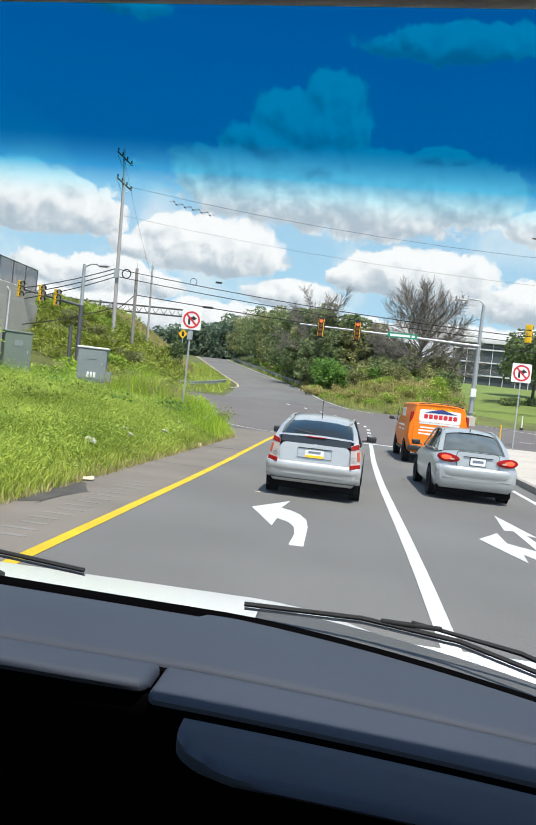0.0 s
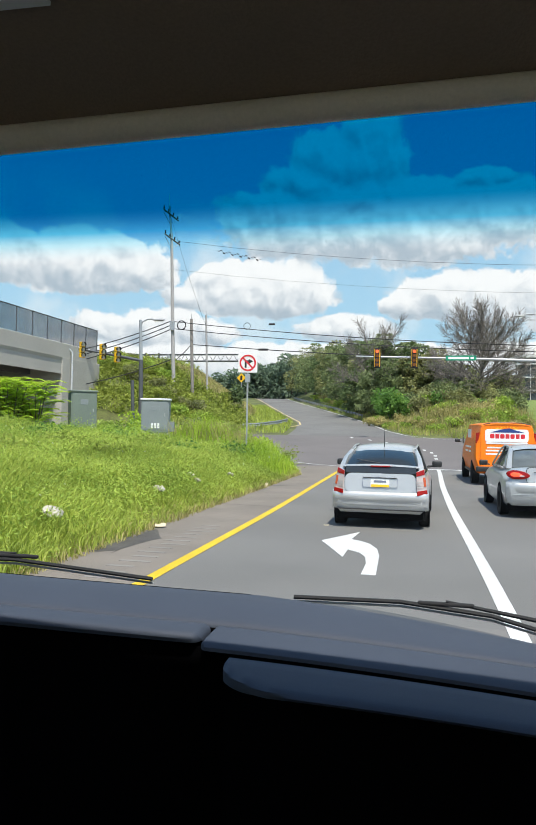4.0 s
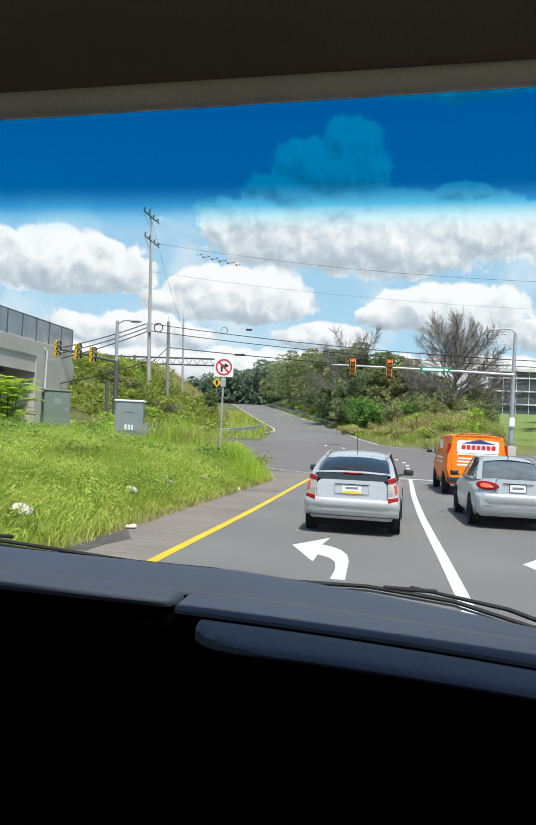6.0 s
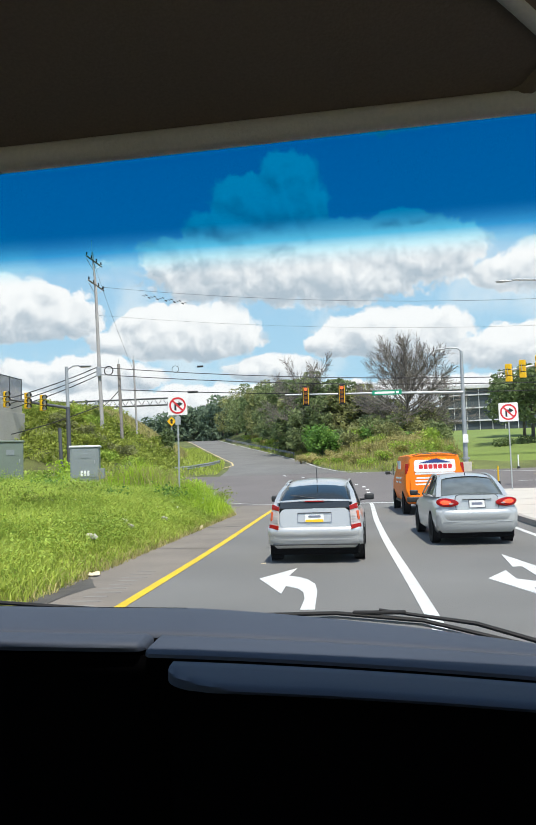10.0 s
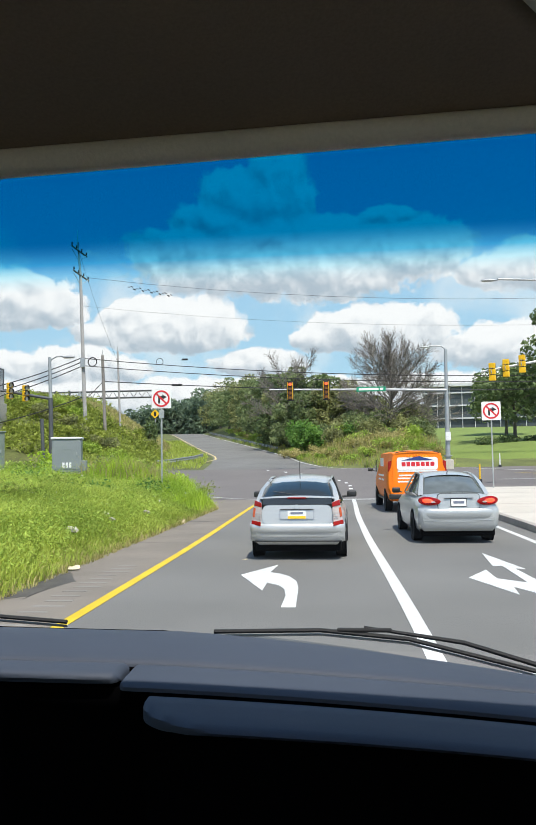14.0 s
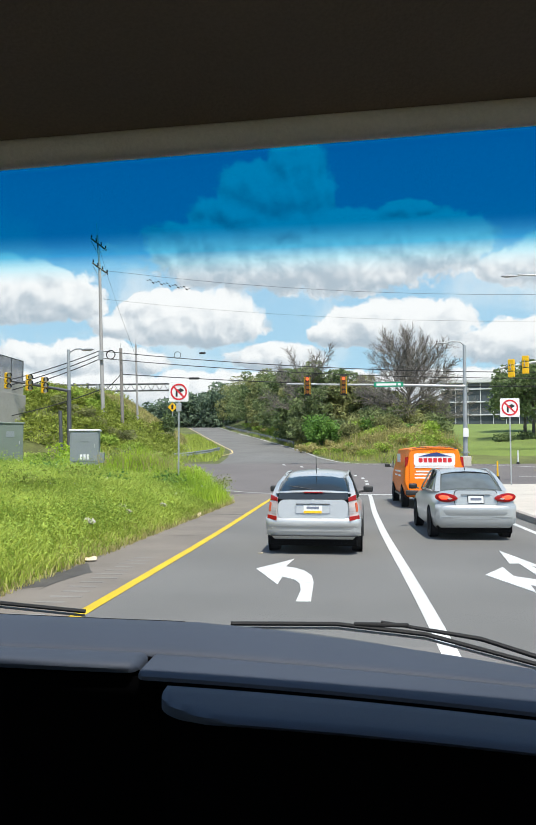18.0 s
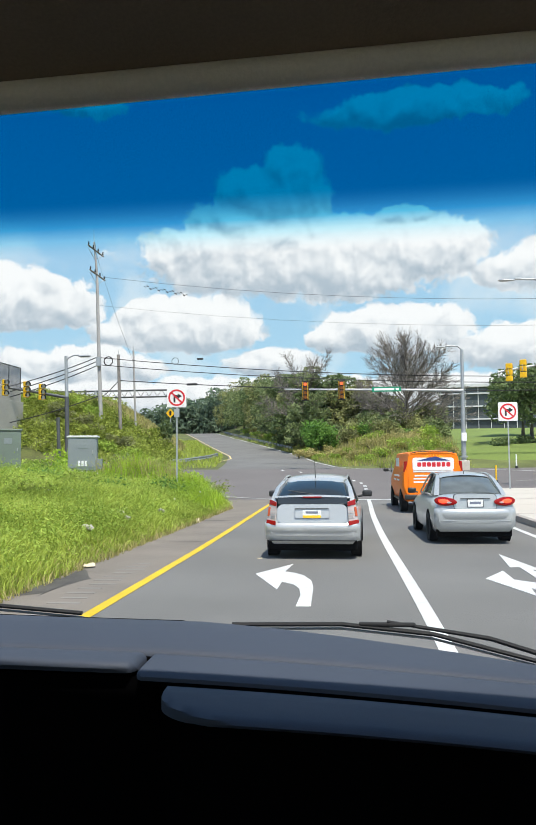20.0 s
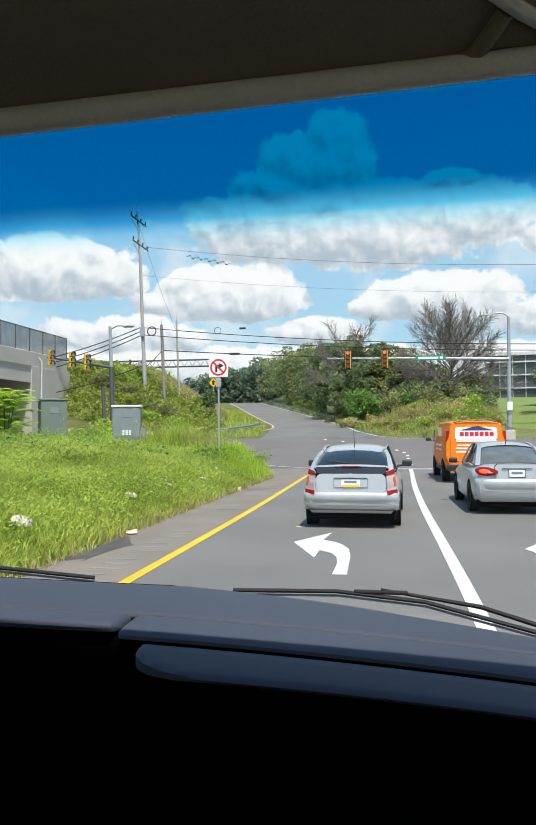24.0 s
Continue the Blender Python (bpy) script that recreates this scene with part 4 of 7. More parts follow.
    part("hatch_handle", B(-0.3, 0.3, 0.0, 0.03, 0.9, 0.915, 0.006), BLACK_TRIM, car, "dark handle strip")
    npl = back_plate("number_plate", 0.33, 0.15, 0.012, 0, 0.012, 0.815, 8, PLATE, car, "white number plate with a yellow foot", 0.008)
    back_plate("plate_bar", 0.22, 0.035, 0.005, 0, 0.004, 0.845, 8, PLATE_INK, npl, "dark bar", 0.004)
    back_plate("plate_band", 0.32, 0.045, 0.004, 0, -0.003, 0.768, 8, SIGN_YELLOW, npl, "yellow band", 0.004)
    part("badge", plate(disc(0.038, 20), 0.012, pose(0, 0.045, 0.955, 82, 0, 0)), SILVER, car, "round silver badge")
    for x in (-0.5, 0.47):
        part("model_badge", B(x - 0.05, x + 0.05, 0.03, 0.036, 0.70, 0.715), SILVER_BLUE, car)
    bm = loft(bmesh.new(), [[(x, 0.09 * (x / 0.84) ** 6 + a, z) for a, z in ((0.03, 0.67), (-0.022, 0.64), (-0.038, 0.57), (-0.02, 0.5), (0.005, 0.468), (-0.004, 0.44), (0.04, 0.37), (0.12, 0.33), (0.2, 0.4), (0.2, 0.66))] for x in [-0.85 + 1.7 * k / 24 for k in range(25)]])
    part("rear_bumper", bm, SILVER, car, "rounded silver bumper", smooth=70)
    part("bumper_lip", B(-0.78, 0.78, 0.0, 0.12, 0.335, 0.352, 0.006), BLACK_TRIM, car, "dark lower bumper edge")
    part("bumper_skirt", B(-0.79, 0.79, 0.14, 0.4, 0.15, 0.36, 0.03), UNDER, car, "black lower valance with the under-car shade painted in")
    part("exhaust_shield", B(-0.6, 0.6, 0.3, 4.0, 0.17, 0.26), BLACK_TRIM, car)
    part("aerial", T([(0, 1.0, 1.43), (0, 0.93, 1.62), (0, 0.86, 1.78)], [0.008, 0.006, 0.004], 6), BLACK_TRIM, car, "short roof aerial")
    part("rear_wiper", T([(-0.45, 0.3, 1.22), (-0.2, 0.26, 1.185), (0.0, 0.22, 1.16)], 0.008, 5), BLACK_TRIM, car)
    wheel_set(car, 1.725, (0.78, 3.48), 0.31)
    for s in (-1, 1):
        for y in (0.78, 3.48):
            part("wheel_arch", loft(bmesh.new(), [[(s * 0.8625, y + q * math.cos(a), 0.31 + q * math.sin(a)), (s * 0.868, y + q * math.cos(a), 0.31 + q * math.sin(a))] for a in [math.pi * k / 12 for k in range(13)] for q in (0.35,)], closed=False), BLACK_TRIM, car)
    return car


def saloon(at):
    car = thing("saloon_car", "grey-silver four-door saloon waiting behind the van", "car", "waiting vehicles", m=at)
    shell("body", [(0.02, 0.34, 0.78, 0.70, 0.74, 0.66, 0.62, 0.0), (0.10, 0.27, 0.98, 0.78, 0.82, 0.66, 0.74, 0.02), (0.3, 0.23, 1.03, 0.8, 0.845, 0.68, 0.8, 0.02), (0.7, 0.2, 1.02, 0.81, 0.85, 0.72, 0.82, 0.01), (1.2, 0.18, 0.98, 0.82, 0.85, 0.76, 0.84, 0), (3.0, 0.18, 0.96, 0.82, 0.85, 0.76, 0.82, 0.01), (3.4, 0.18, 0.96, 0.82, 0.845, 0.72, 0.8, 0.03), (4.1, 0.22, 0.84, 0.79, 0.81, 0.66, 0.68, 0.03), (4.42, 0.28, 0.68, 0.7, 0.72, 0.58, 0.56, 0.01), (4.52, 0.34, 0.54, 0.6, 0.62, 0.5, 0.46, 0)], SILVER_BLUE, car, "grey-silver painted lower body")
    shell("cabin", [(0.58, 0.94, 1.05, 0.72, 0.70, 0.62, 1.0, 0.02), (0.8, 0.94, 1.19, 0.75, 0.73, 0.58, 1.0, 0.02), (1.1, 0.94, 1.35, 0.77, 0.75, 0.56, 1.0, 0.02), (1.45, 0.94, 1.425, 0.78, 0.76, 0.55, 1.0, 0.03), (2.2, 0.94, 1.44, 0.78, 0.76, 0.55, 0.99, 0.035), (2.75, 0.92, 1.35, 0.77, 0.75, 0.55, 0.98, 0.03), (3.4, 0.9, 1.02, 0.72, 0.7, 0.58, 0.96, 0.01)], PALE_GLASS, car, "windows painted paler grey for the sky they reflect")
    rows = []
    for y, z, w in ((1.16, 1.40, 0.545), (1.3, 1.428, 0.55), (1.6, 1.465, 0.55), (2.2, 1.478, 0.55), (2.6, 1.43, 0.545), (2.78, 1.385, 0.54)):
        rows.append([(x * w, y, z - 0.045 * abs(x) ** 3 + dz) for x, dz in ((-1, -0.03), (-0.98, 0), (-0.8, 0.006), (-0.4, 0.012), (0, 0.016), (0.4, 0.012), (0.8, 0.006), (0.98, 0), (1, -0.03))])
    part("roof", loft(bmesh.new(), rows, closed=False), SILVER_BLUE, car, "silver roof", smooth=50)
    for s in (-1, 1):
        bm = loft(bmesh.new(), [[(s * a, y, z), (s * b, y + 0.04, z), (s * b * 0.99, y + 0.2, z + 0.01), (s * (a - 0.02), y + 0.1, z + 0.01)] for a, b, y, z in ((0.66, 0.76, 0.52, 1.0), (0.62, 0.715, 0.74, 1.16), (0.575, 0.65, 1.0, 1.32), (0.55, 0.6, 1.2, 1.41), (0.545, 0.58, 1.35, 1.43))])
        part("rear_pillar", bm, SILVER_BLUE, car, smooth=50)
        part("roof_rail", T([(s * 0.56, 1.25, 1.42), (s * 0.57, 1.7, 1.452), (s * 0.57, 2.2, 1.455), (s * 0.575, 2.75, 1.365), (s * 0.69, 3.35, 1.0)], 0.022, 6), SILVER_BLUE, car, smooth=60)
        part("centre_pillar", T([(s * 0.76, 2.0, 0.98), (s * 0.58, 2.02, 1.43)], 0.028, 6), BLACK_TRIM, car, smooth=60)
        mirror(car, s * 0.88, 2.9, 1.02, BLACK_TRIM, s)
        # almond lamp wrapped round the corner: swept oval, pointed towards the plate
        def lamp_outline(grow, cx=0.6, cz=0.895):
            pts = []
            for k in range(22):
                a = 2 * math.pi * k / 22
                u, v = 0.225 * grow * math.cos(a), 0.105 * grow * math.sin(a) * (0.85 + 0.15 * math.cos(a)) + 0.012 * grow * math.cos(a)
                pts.append((cx + u, cz + v))
            return pts
        def lamp_bm(grow, depth, cx=0.6, cz=0.895):
            tail = lambda x: -0.018 + 0.10 * max(0.0, (x - 0.40) / 0.42) ** 2
            out = lamp_outline(grow, cx, cz)
            inner = [(cx + (x - cx) * 0.82, cz + (z - cz) * 0.82) for x, z in out]
            return loft(bmesh.new(), [[(s * x, tail(x) + 0.05, z) for x, z in out], [(s * x, tail(x) - depth * 0.4, z) for x, z in out], [(s * x, tail(x) - depth, z) for x, z in inner]])
        lamp = part("tail_lamp", lamp_bm(1.0, 0.014), TAIL_RED, car, "almond-shaped dark red tail lamp", smooth=50)
        part("brake_light", lamp_bm(0.5, 0.02, 0.645, 0.9), BRAKE, lamp, "lit orange-red brake light", smooth=50)
        part("reverse_light", lamp_bm(0.24, 0.021, 0.535, 0.875), TAIL_CLEAR, lamp, "clear reversing light", smooth=50)
    back_plate("boot_gap", 0.885, 0.345, 0.075, 0, 0.052, 0.88, 6, BLACK_TRIM, car, "dark gap round the boot lid", 0.02)
    back_plate("boot_lid", 0.86, 0.32, 0.07, 0, 0.045, 0.88, 6, SILVER_BLUE, car, "silver boot lid", 0.025)
    part("boot_trim", B(-0.3, 0.3, -0.002, 0.02, 0.945, 0.96, 0.005), BLACK_TRIM, car, "dark strip over the plate")
    npl = back_plate("number_plate", 0.31, 0.15, 0.012, 0, 0.008, 0.86, 6, PLATE, car, "white number plate in a dark frame", 0.008)
    back_plate("plate_frame", 0.34, 0.18, 0.012, 0, 0.014, 0.86, 6, BLACK_TRIM, npl, "dark plate frame", 0.004)
    back_plate("plate_bar", 0.22, 0.05, 0.005, 0, 0.0, 0.865, 6, PLATE_INK, npl, "dark bar", 0.004)
    bm = loft(bmesh.new(), [[(x, 0.11 * (x / 0.82) ** 4 + a, z) for a, z in ((0.03, 0.75), (-0.024, 0.72), (-0.038, 0.64), (-0.015, 0.54), (0.01, 0.5), (0.0, 0.47), (0.045, 0.38), (0.12, 0.34), (0.2, 0.4), (0.2, 0.72))] for x in [-0.83 + 1.66 * k / 20 for k in range(21)]])
    part("rear_bumper", bm, SILVER_BLUE, car, "rounded silver bumper", smooth=70)
    part("bumper_slit", B(-0.7, 0.7, 0.004, 0.03, 0.492, 0.498, 0.002), SILVER_BLUE, car, "bumper crease")
    part("bumper_skirt", B(-0.77, 0.77, 0.16, 0.4, 0.15, 0.37, 0.03), UNDER, car)
    part("underside", B(-0.6, 0.6, 0.3, 4.1, 0.17, 0.26), BLACK_TRIM, car)
    for x in (-0.33, 0.33):
        part("headrest", B(x - 0.13, x + 0.13, 0.98, 1.06, 1.06, 1.24, 0.05, 3), HEADLINER, car, "pale seat headrest", smooth=50)
    part("roof_aerial", T([(0.0, 1.3, 1.44), (0.0, 1.22, 1.5)], 0.01, 6), BLACK_TRIM, car)
    wheel_set(car, 1.70, (0.92, 3.52), 0.315)
    return car


def van(at):
    car = thing("panel_van", "bright orange panel van with white and blue lettering", "van", "waiting vehicles", m=at)
    rows = [(0.0, 0.5, 1.98, 0.86, 0.97, 0.76, 1.3, 0.04), (0.08, 0.42, 2.03, 0.9, 1.0, 0.8, 1.3, 0.05), (0.5, 0.36, 2.05, 0.92, 1.005, 0.82, 1.3, 0.05), (4.0, 0.36, 2.05, 0.92, 1.005, 0.82, 1.25, 0.05), (4.35, 0.36, 1.95, 0.92, 1.0, 0.8, 1.2, 0.05), (4.95, 0.36, 1.35, 0.9, 0.98, 0.8, 1.1, 0.03), (5.5, 0.4, 1.12, 0.86, 0.9, 0.74, 0.95, 0.03), (5.62, 0.45, 0.98, 0.8, 0.84, 0.7, 0.8, 0)]
    shell("body", rows, ORANGE, car, "orange wrapped body")
    for s in (-1, 1):
        quad_panel("tail_lamp", [(s * 0.86, -0.005, 1.74), (s * 0.97, 0.04, 1.72), (s * 0.985, 0.04, 1.38), (s * 0.89, -0.005, 1.38)][:: 1 if s > 0 else -1], 0.03, TAIL_RED, car, "upright red tail lamp")
        quad_panel("side_window", [(s * 1.0, 3.95, 1.78), (s * 1.0, 4.45, 1.62), (s * 1.015, 4.75, 1.3), (s * 1.02, 3.95, 1.3)][:: -1 if s > 0 else 1], 0.02, CAR_GLASS, car, "dark cab side window")
        mirror(car, s * 1.12, 4.5, 1.4, BLACK_TRIM, s)
        for y0, y1, z, w in ((1.2, 2.3, 1.55, 0.3), (1.2, 3.2, 1.2, 0.06), (1.2, 2.0, 1.05, 0.06), (2.4, 3.2, 1.05, 0.06)):
            part("side_print", B(s * 1.012 - 0.004, s * 1.012 + 0.004, y0, y1, z, z + w), SIGN_WHITE, car, "white bar of unreadable print")
        part("side_skirt", B(s * 0.93 - 0.03, s * 0.93 + 0.03, 0.6, 5.0, 0.36, 0.44), BLACK_TRIM, car)
    part("windscreen", loft(bmesh.new(), [[(-0.78, 4.42, 1.93), (0.78, 4.42, 1.93)], [(-0.84, 4.98, 1.38), (0.84, 4.98, 1.38)]], closed=False), CAR_GLASS, car)
    for s in (-1, 1):
        back_plate("rear_door", 0.82, 1.36, 0.08, s * 0.415, -0.004, 1.24, 2, ORANGE, car, "orange rear door", 0.02)
    # sign on the rear doors
    logo = back_plate("logo_panel", 1.36, 0.42, 0.08, 0.0, -0.026, 1.64, 2, SIGN_WHITE, car, "white rounded panel with a dark wordmark shape", 0.008)
    bm = slab(bmesh.new(), [(-0.55, 0.0), (-0.12, 0.11), (0.06, 0.14), (0.2, 0.09), (0.55, 0.0)], 0, 0.006, pose(0.02, -0.034, 1.745, 90, 0, 0))
    part("logo_hill", bm, INK_BLUE, logo, "blue hill shape")
    for k in range(7):
        part("logo_block", plate([(-0.06, -0.075), (0.06, -0.075), (0.06, 0.075), (-0.06, 0.075)] if k % 2 else rounded(0.135, 0.15, 0.04), 0.006, pose(-0.46 + 0.16 * k, -0.034, 1.62, 90, 0, 0)), SIGN_RED, logo, "dark red block of the wordmark")
    for k in range(9):
        a = radians(20 + 17.5 * k)
        part("logo_ray", T([(0.02 + 0.22 * math.cos(a), -0.028, 1.83 + 0.06 * math.sin(a)), (0.02 + 0.4 * math.cos(a), -0.028, 1.83 + 0.12 * math.sin(a))], 0.008, 4), SIGN_YELLOW, logo, "yellow ray")
    for z, x0, x1, h in ((1.36, -0.66, 0.66, 0.06), (1.22, -0.62, -0.02, 0.05), (1.12, -0.66, -0.1, 0.05), (1.0, -0.66, 0.0, 0.06)):
        part("rear_print", B(x0, x1, -0.032, -0.024, z, z + h, 0.003, 1), SIGN_WHITE, car, "white bar of unreadable print")
    npl = part("number_plate", B(0.22, 0.55, -0.04, -0.024, 1.0, 1.14, 0.005), PLATE, car, "number plate in a dark recess")
    part("plate_frame", B(0.17, 0.6, -0.03, -0.022, 0.96, 1.18, 0.005), BLACK_TRIM, npl)
    part("rear_bumper", B(-0.96, 0.96, -0.14, 0.08, 0.45, 0.62, 0.035, 3), BLACK_TRIM, car, "black step bumper", smooth=50)
    part("front_bumper", B(-0.9, 0.9, 5.5, 5.68, 0.42, 0.62, 0.035, 3), BLACK_TRIM, car)
    part("chassis", B(-0.5, 0.5, 0.3, 5.2, 0.26, 0.42), BLACK_TRIM, car)
    part("gutter", T([(-0.74, -0.01, 2.0), (-0.5, -0.03, 2.055), (0, -0.035, 2.065), (0.5, -0.03, 2.055), (0.74, -0.01, 2.0)], 0.018, 6), BLACK_TRIM, car)
    wheel_set(car, 2.0, (1.05, 4.5), 0.36, 0.24)
    return car


hatchback(pose(-0.66, 13.25, 0, 0, 0, -1.5))
saloon(pose(2.6, 15.75, 0, 0, 0, 1.5))
van(pose(2.82, 25.2, 0, 0, 0, 1.6))

# ---------------- street furniture ----------------


def lamp_head(pole, x, y, z, s, label="grey cobra-head street lamp"):
    bm = loft(bmesh.new(), [[(x + s * u, y + w * c, z + h * d - 0.02) for c, d in ((-1, 0), (-0.6, 0.8), (0, 1), (0.6, 0.8), (1, 0), (0.6, -0.5), (0, -0.7), (-0.6, -0.5))] for u, w, h in ((0.0, 0.03, 0.03), (0.08, 0.06, 0.05), (0.3, 0.13, 0.09), (0.62, 0.16, 0.1), (0.8, 0.12, 0.06), (0.86, 0.05, 0.03))])
    head = part("lamp_head", bm, GALV, pole, label, smooth=50)
    part("lamp_glass", B(x + s * 0.3 - 0.18, x + s * 0.62 + 0.12, y - 0.09, y + 0.09, z - 0.1, z - 0.075, 0.01), TAIL_CLEAR, head, "clear lamp glass")


def signal(x, y, z, turn, n, body, back, group, lit=None, label="", parent=None):
    """A traffic signal of n lamps hung at its middle."""
    h = 0.36 * n
    sg = thing("traffic_signal", label or "yellow traffic signal hung on a mast arm", "traffic signal", group, m=pose(x, y, z, 0, 0, turn))
    for k in range(n):
        zc = h / 2 - 0.18 - 0.36 * k
        part("signal_box", B(-0.18, 0.18, -0.1, 0.12, zc - 0.16, zc + 0.16, 0.03), body, sg, "moulded lamp housing")
        mat = LENS_DIM if lit == k else (LENS_DARK if back else LENS_GLARE)
        part("signal_lens", plate(disc(0.14, 20), 0.02, pose(0, -0.1, zc, 90, 0, 0)), mat, sg, "round lens")
        bm = loft(bmesh.new(), [[(0.155 * math.cos(a), yy, zc + 0.155 * math.sin(a)) for a in [radians(-30 + 15 * j) for j in range(17)]] for yy in (-0.1, -0.26)], closed=False)
        part("signal_visor", bm, SIGNAL_BLACK, sg, "curved sun hood")
    part("core", B(-0.13, 0.13, -0.06, 0.1, -h / 2 + 0.03, h / 2 - 0.03, 0.01), SIGNAL_BLACK, sg, "dark gap between the lamps")
    if back:
        part("backboard", B(-0.3, 0.3, 0.0, 0.03, -h / 2 - 0.12, h / 2 + 0.12, 0.02), SIGNAL_BLACK, sg, "black backboard")
        for xx in (-0.21, 0.21):
            part("yellow_rim", B(xx - 0.03, xx + 0.03, -0.02, 0.0, -h / 2 - 0.02, h / 2 + 0.02), SIGNAL_YELLOW, sg, "yellow strip")
    part("hanger", T([(0, 0.12, -0.1), (0, 0.2, 0.0), (0, 0.2, 0.25)], 0.03, 6), GALV, sg)
    return sg


def turn_sign(at, size, zc, base_z, group, label, extra=False):
    """A square sign that forbids turning right, on a steel post."""
    s = thing("no_right_turn_sign", label, "road sign", group, m=at)
    part("post", B(-0.035, 0.035, 0.0, 0.04, base_z, zc + size / 2 - 0.02, 0.008), GALV, s, "galvanised steel post")
    up = pose(0, 0, zc) @ UPRIGHT
    face = part("sign_face", plate(rounded(size, size, size * 0.06), 0.012, up @ pose(0, 0, 0.01)), SIGN_WHITE, s, "white square sign face")
    k = size / 0.8
    # black arrow bent to the right
    pts = [(-0.13, -0.2), (-0.05, -0.2), (-0.05, 0.02), (0.04, 0.02), (0.04, -0.045), (0.22, 0.065), (0.04, 0.175), (0.04, 0.11), (-0.13, 0.11)]
    part("arrow", plate([(a * k, b * k) for a, b in pts][::-1], 0.006, up @ pose(0, 0, 0.022)), SIGN_BLACK, face, "black bent arrow")
    bm = bmesh.new()
    ro, ri = 0.345 * k, 0.275 * k
    for j in range(36):
        a0, a1 = 2 * math.pi * j / 36, 2 * math.pi * (j + 1) / 36
        q = [(ro * math.cos(a0), ro * math.sin(a0)), (ro * math.cos(a1), ro * math.sin(a1)), (ri * math.cos(a1), ri * math.sin(a1)), (ri * math.cos(a0), ri * math.sin(a0))]
        bm.faces.new([bm.verts.new((*p, 0.006)) for p in q])
    w = 0.035 * k
    c, d = math.cos(radians(135)), math.sin(radians(135))
    bm.faces.new([bm.verts.new((ri * c * e - d * w * f, ri * d * e + c * w * f, 0.0065)) for e, f in ((1, 1), (-1, 1), (-1, -1), (1, -1))])
    bm.transform(up @ pose(0, 0, 0.026))
    for f in bm.faces:
        f.normal_update()
        if f.normal.y > 0:
            f.normal_flip()
    part("ban_ring", bm, SIGN_RED, face, "red ring and slash")
    if extra:
        part("back_box", B(-0.11, 0.11, -0.03, 0.05, zc - size / 2 - 0.42, zc - size / 2 - 0.06, 0.01), GALV, s, "small grey plate seen from behind")
    return s


turn_sign(pose(-7.17, 30.5, 0, 0, 0, 6), 0.82, 4.5, 0.3, "turn ban signs", "white no-right-turn sign on a steel post in tall grass", True)
turn_sign(pose(8.85, 42, 0, 0, 0, -2), 1.04, 4.43, 0.1, "turn ban signs", "white no-right-turn sign on a post by the concrete island")

# mast on the far corner
mast = thing("signal_mast", "galvanised signal mast with a long arm and street lamp", "signal mast", m=pose(0, 0, 0))
part("footing", B(9.05, 9.8, 61.2, 62.0, 0.8, 1.75, 0.06), CONCRETE, mast, "square concrete footing")
part("pole", T([(9.4, 61.6, 1.7), (9.42, 61.6, 6), (9.45, 61.6, 10.85)], [0.2, 0.17, 0.12], 12), GALV, mast, "tapered grey pole", smooth=50)
part("base_flange", T([(9.4, 61.6, 2.0), (9.4, 61.6, 2.12)], 0.34, 12), GALV, mast)
part("control_box", B(9.2, 9.62, 61.25, 61.42, 3.3, 4.0, 0.02), SIGN_WHITE, mast, "white control box on the pole")
part("arm", T([(9.4, 61.5, 7.45), (4, 61.4, 7.62), (-5.2, 61.3, 7.82)], [0.13, 0.1, 0.06], 10), GALV, mast, "long tapering arm", smooth=50)
part("lamp_arm", T([(9.45, 61.6, 10.4), (9.4, 61.6, 10.9), (9.1, 61.6, 11.15), (8.6, 61.6, 11.2), (8.1, 61.6, 11.15)], 0.06, 8), GALV, mast, "curved lamp bracket", smooth=60)
lamp_head(mast, 8.2, 61.6, 11.1, -1)
plate_ob = thing("street_name_sign", "green street name sign clamped to the arm", "street sign", m=pose(3.24, 61.2, 7.66))
part("sign_plate", B(-1.2, 1.2, -0.03, 0, -0.2, 0.2, 0.01), SIGN_GREEN, plate_ob, "green plate with a pale rim")
part("lettering_bar", B(-1.0, 0.62, -0.036, -0.03, -0.09, 0.09, 0.002, 1), SIGN_WHITE, plate_ob, "white bar of lettering")
part("lettering_bar", B(0.74, 1.0, -0.036, -0.03, -0.09, 0.09, 0.002, 1), SIGN_WHITE, plate_ob, "white bar of lettering")
for sx in (-3.45, -0.45):
    signal(sx, 61.15, 7.66, 0, 4, AMBER_FACE, True, "signals over the junction", 0, "four-lamp signal with a black backboard over the junction")

# mast by the near corner, whose signals face away
mast2 = thing("signal_mast", "dark signal mast with arm and lamp beside the overpass", "signal mast", m=pose(0, 0, 0))
part("pole", T([(-18.0, 46, 1.0), (-18.1, 46, 6.1)], [0.16, 0.14], 10), DARKPOLE, mast2, "dark lower pole", smooth=50)
part("upper_pole", T([(-18.1, 46, 6.1), (-18.18, 46, 8.75)], [0.12, 0.1], 10), GALV, mast2, "grey upper pole", smooth=50)
part("lamp_arm", T([(-18.18, 46, 8.3), (-18.05, 46, 8.6), (-17.7, 46, 8.78), (-17.3, 46, 8.8)], 0.045, 8), GALV, mast2, smooth=60)
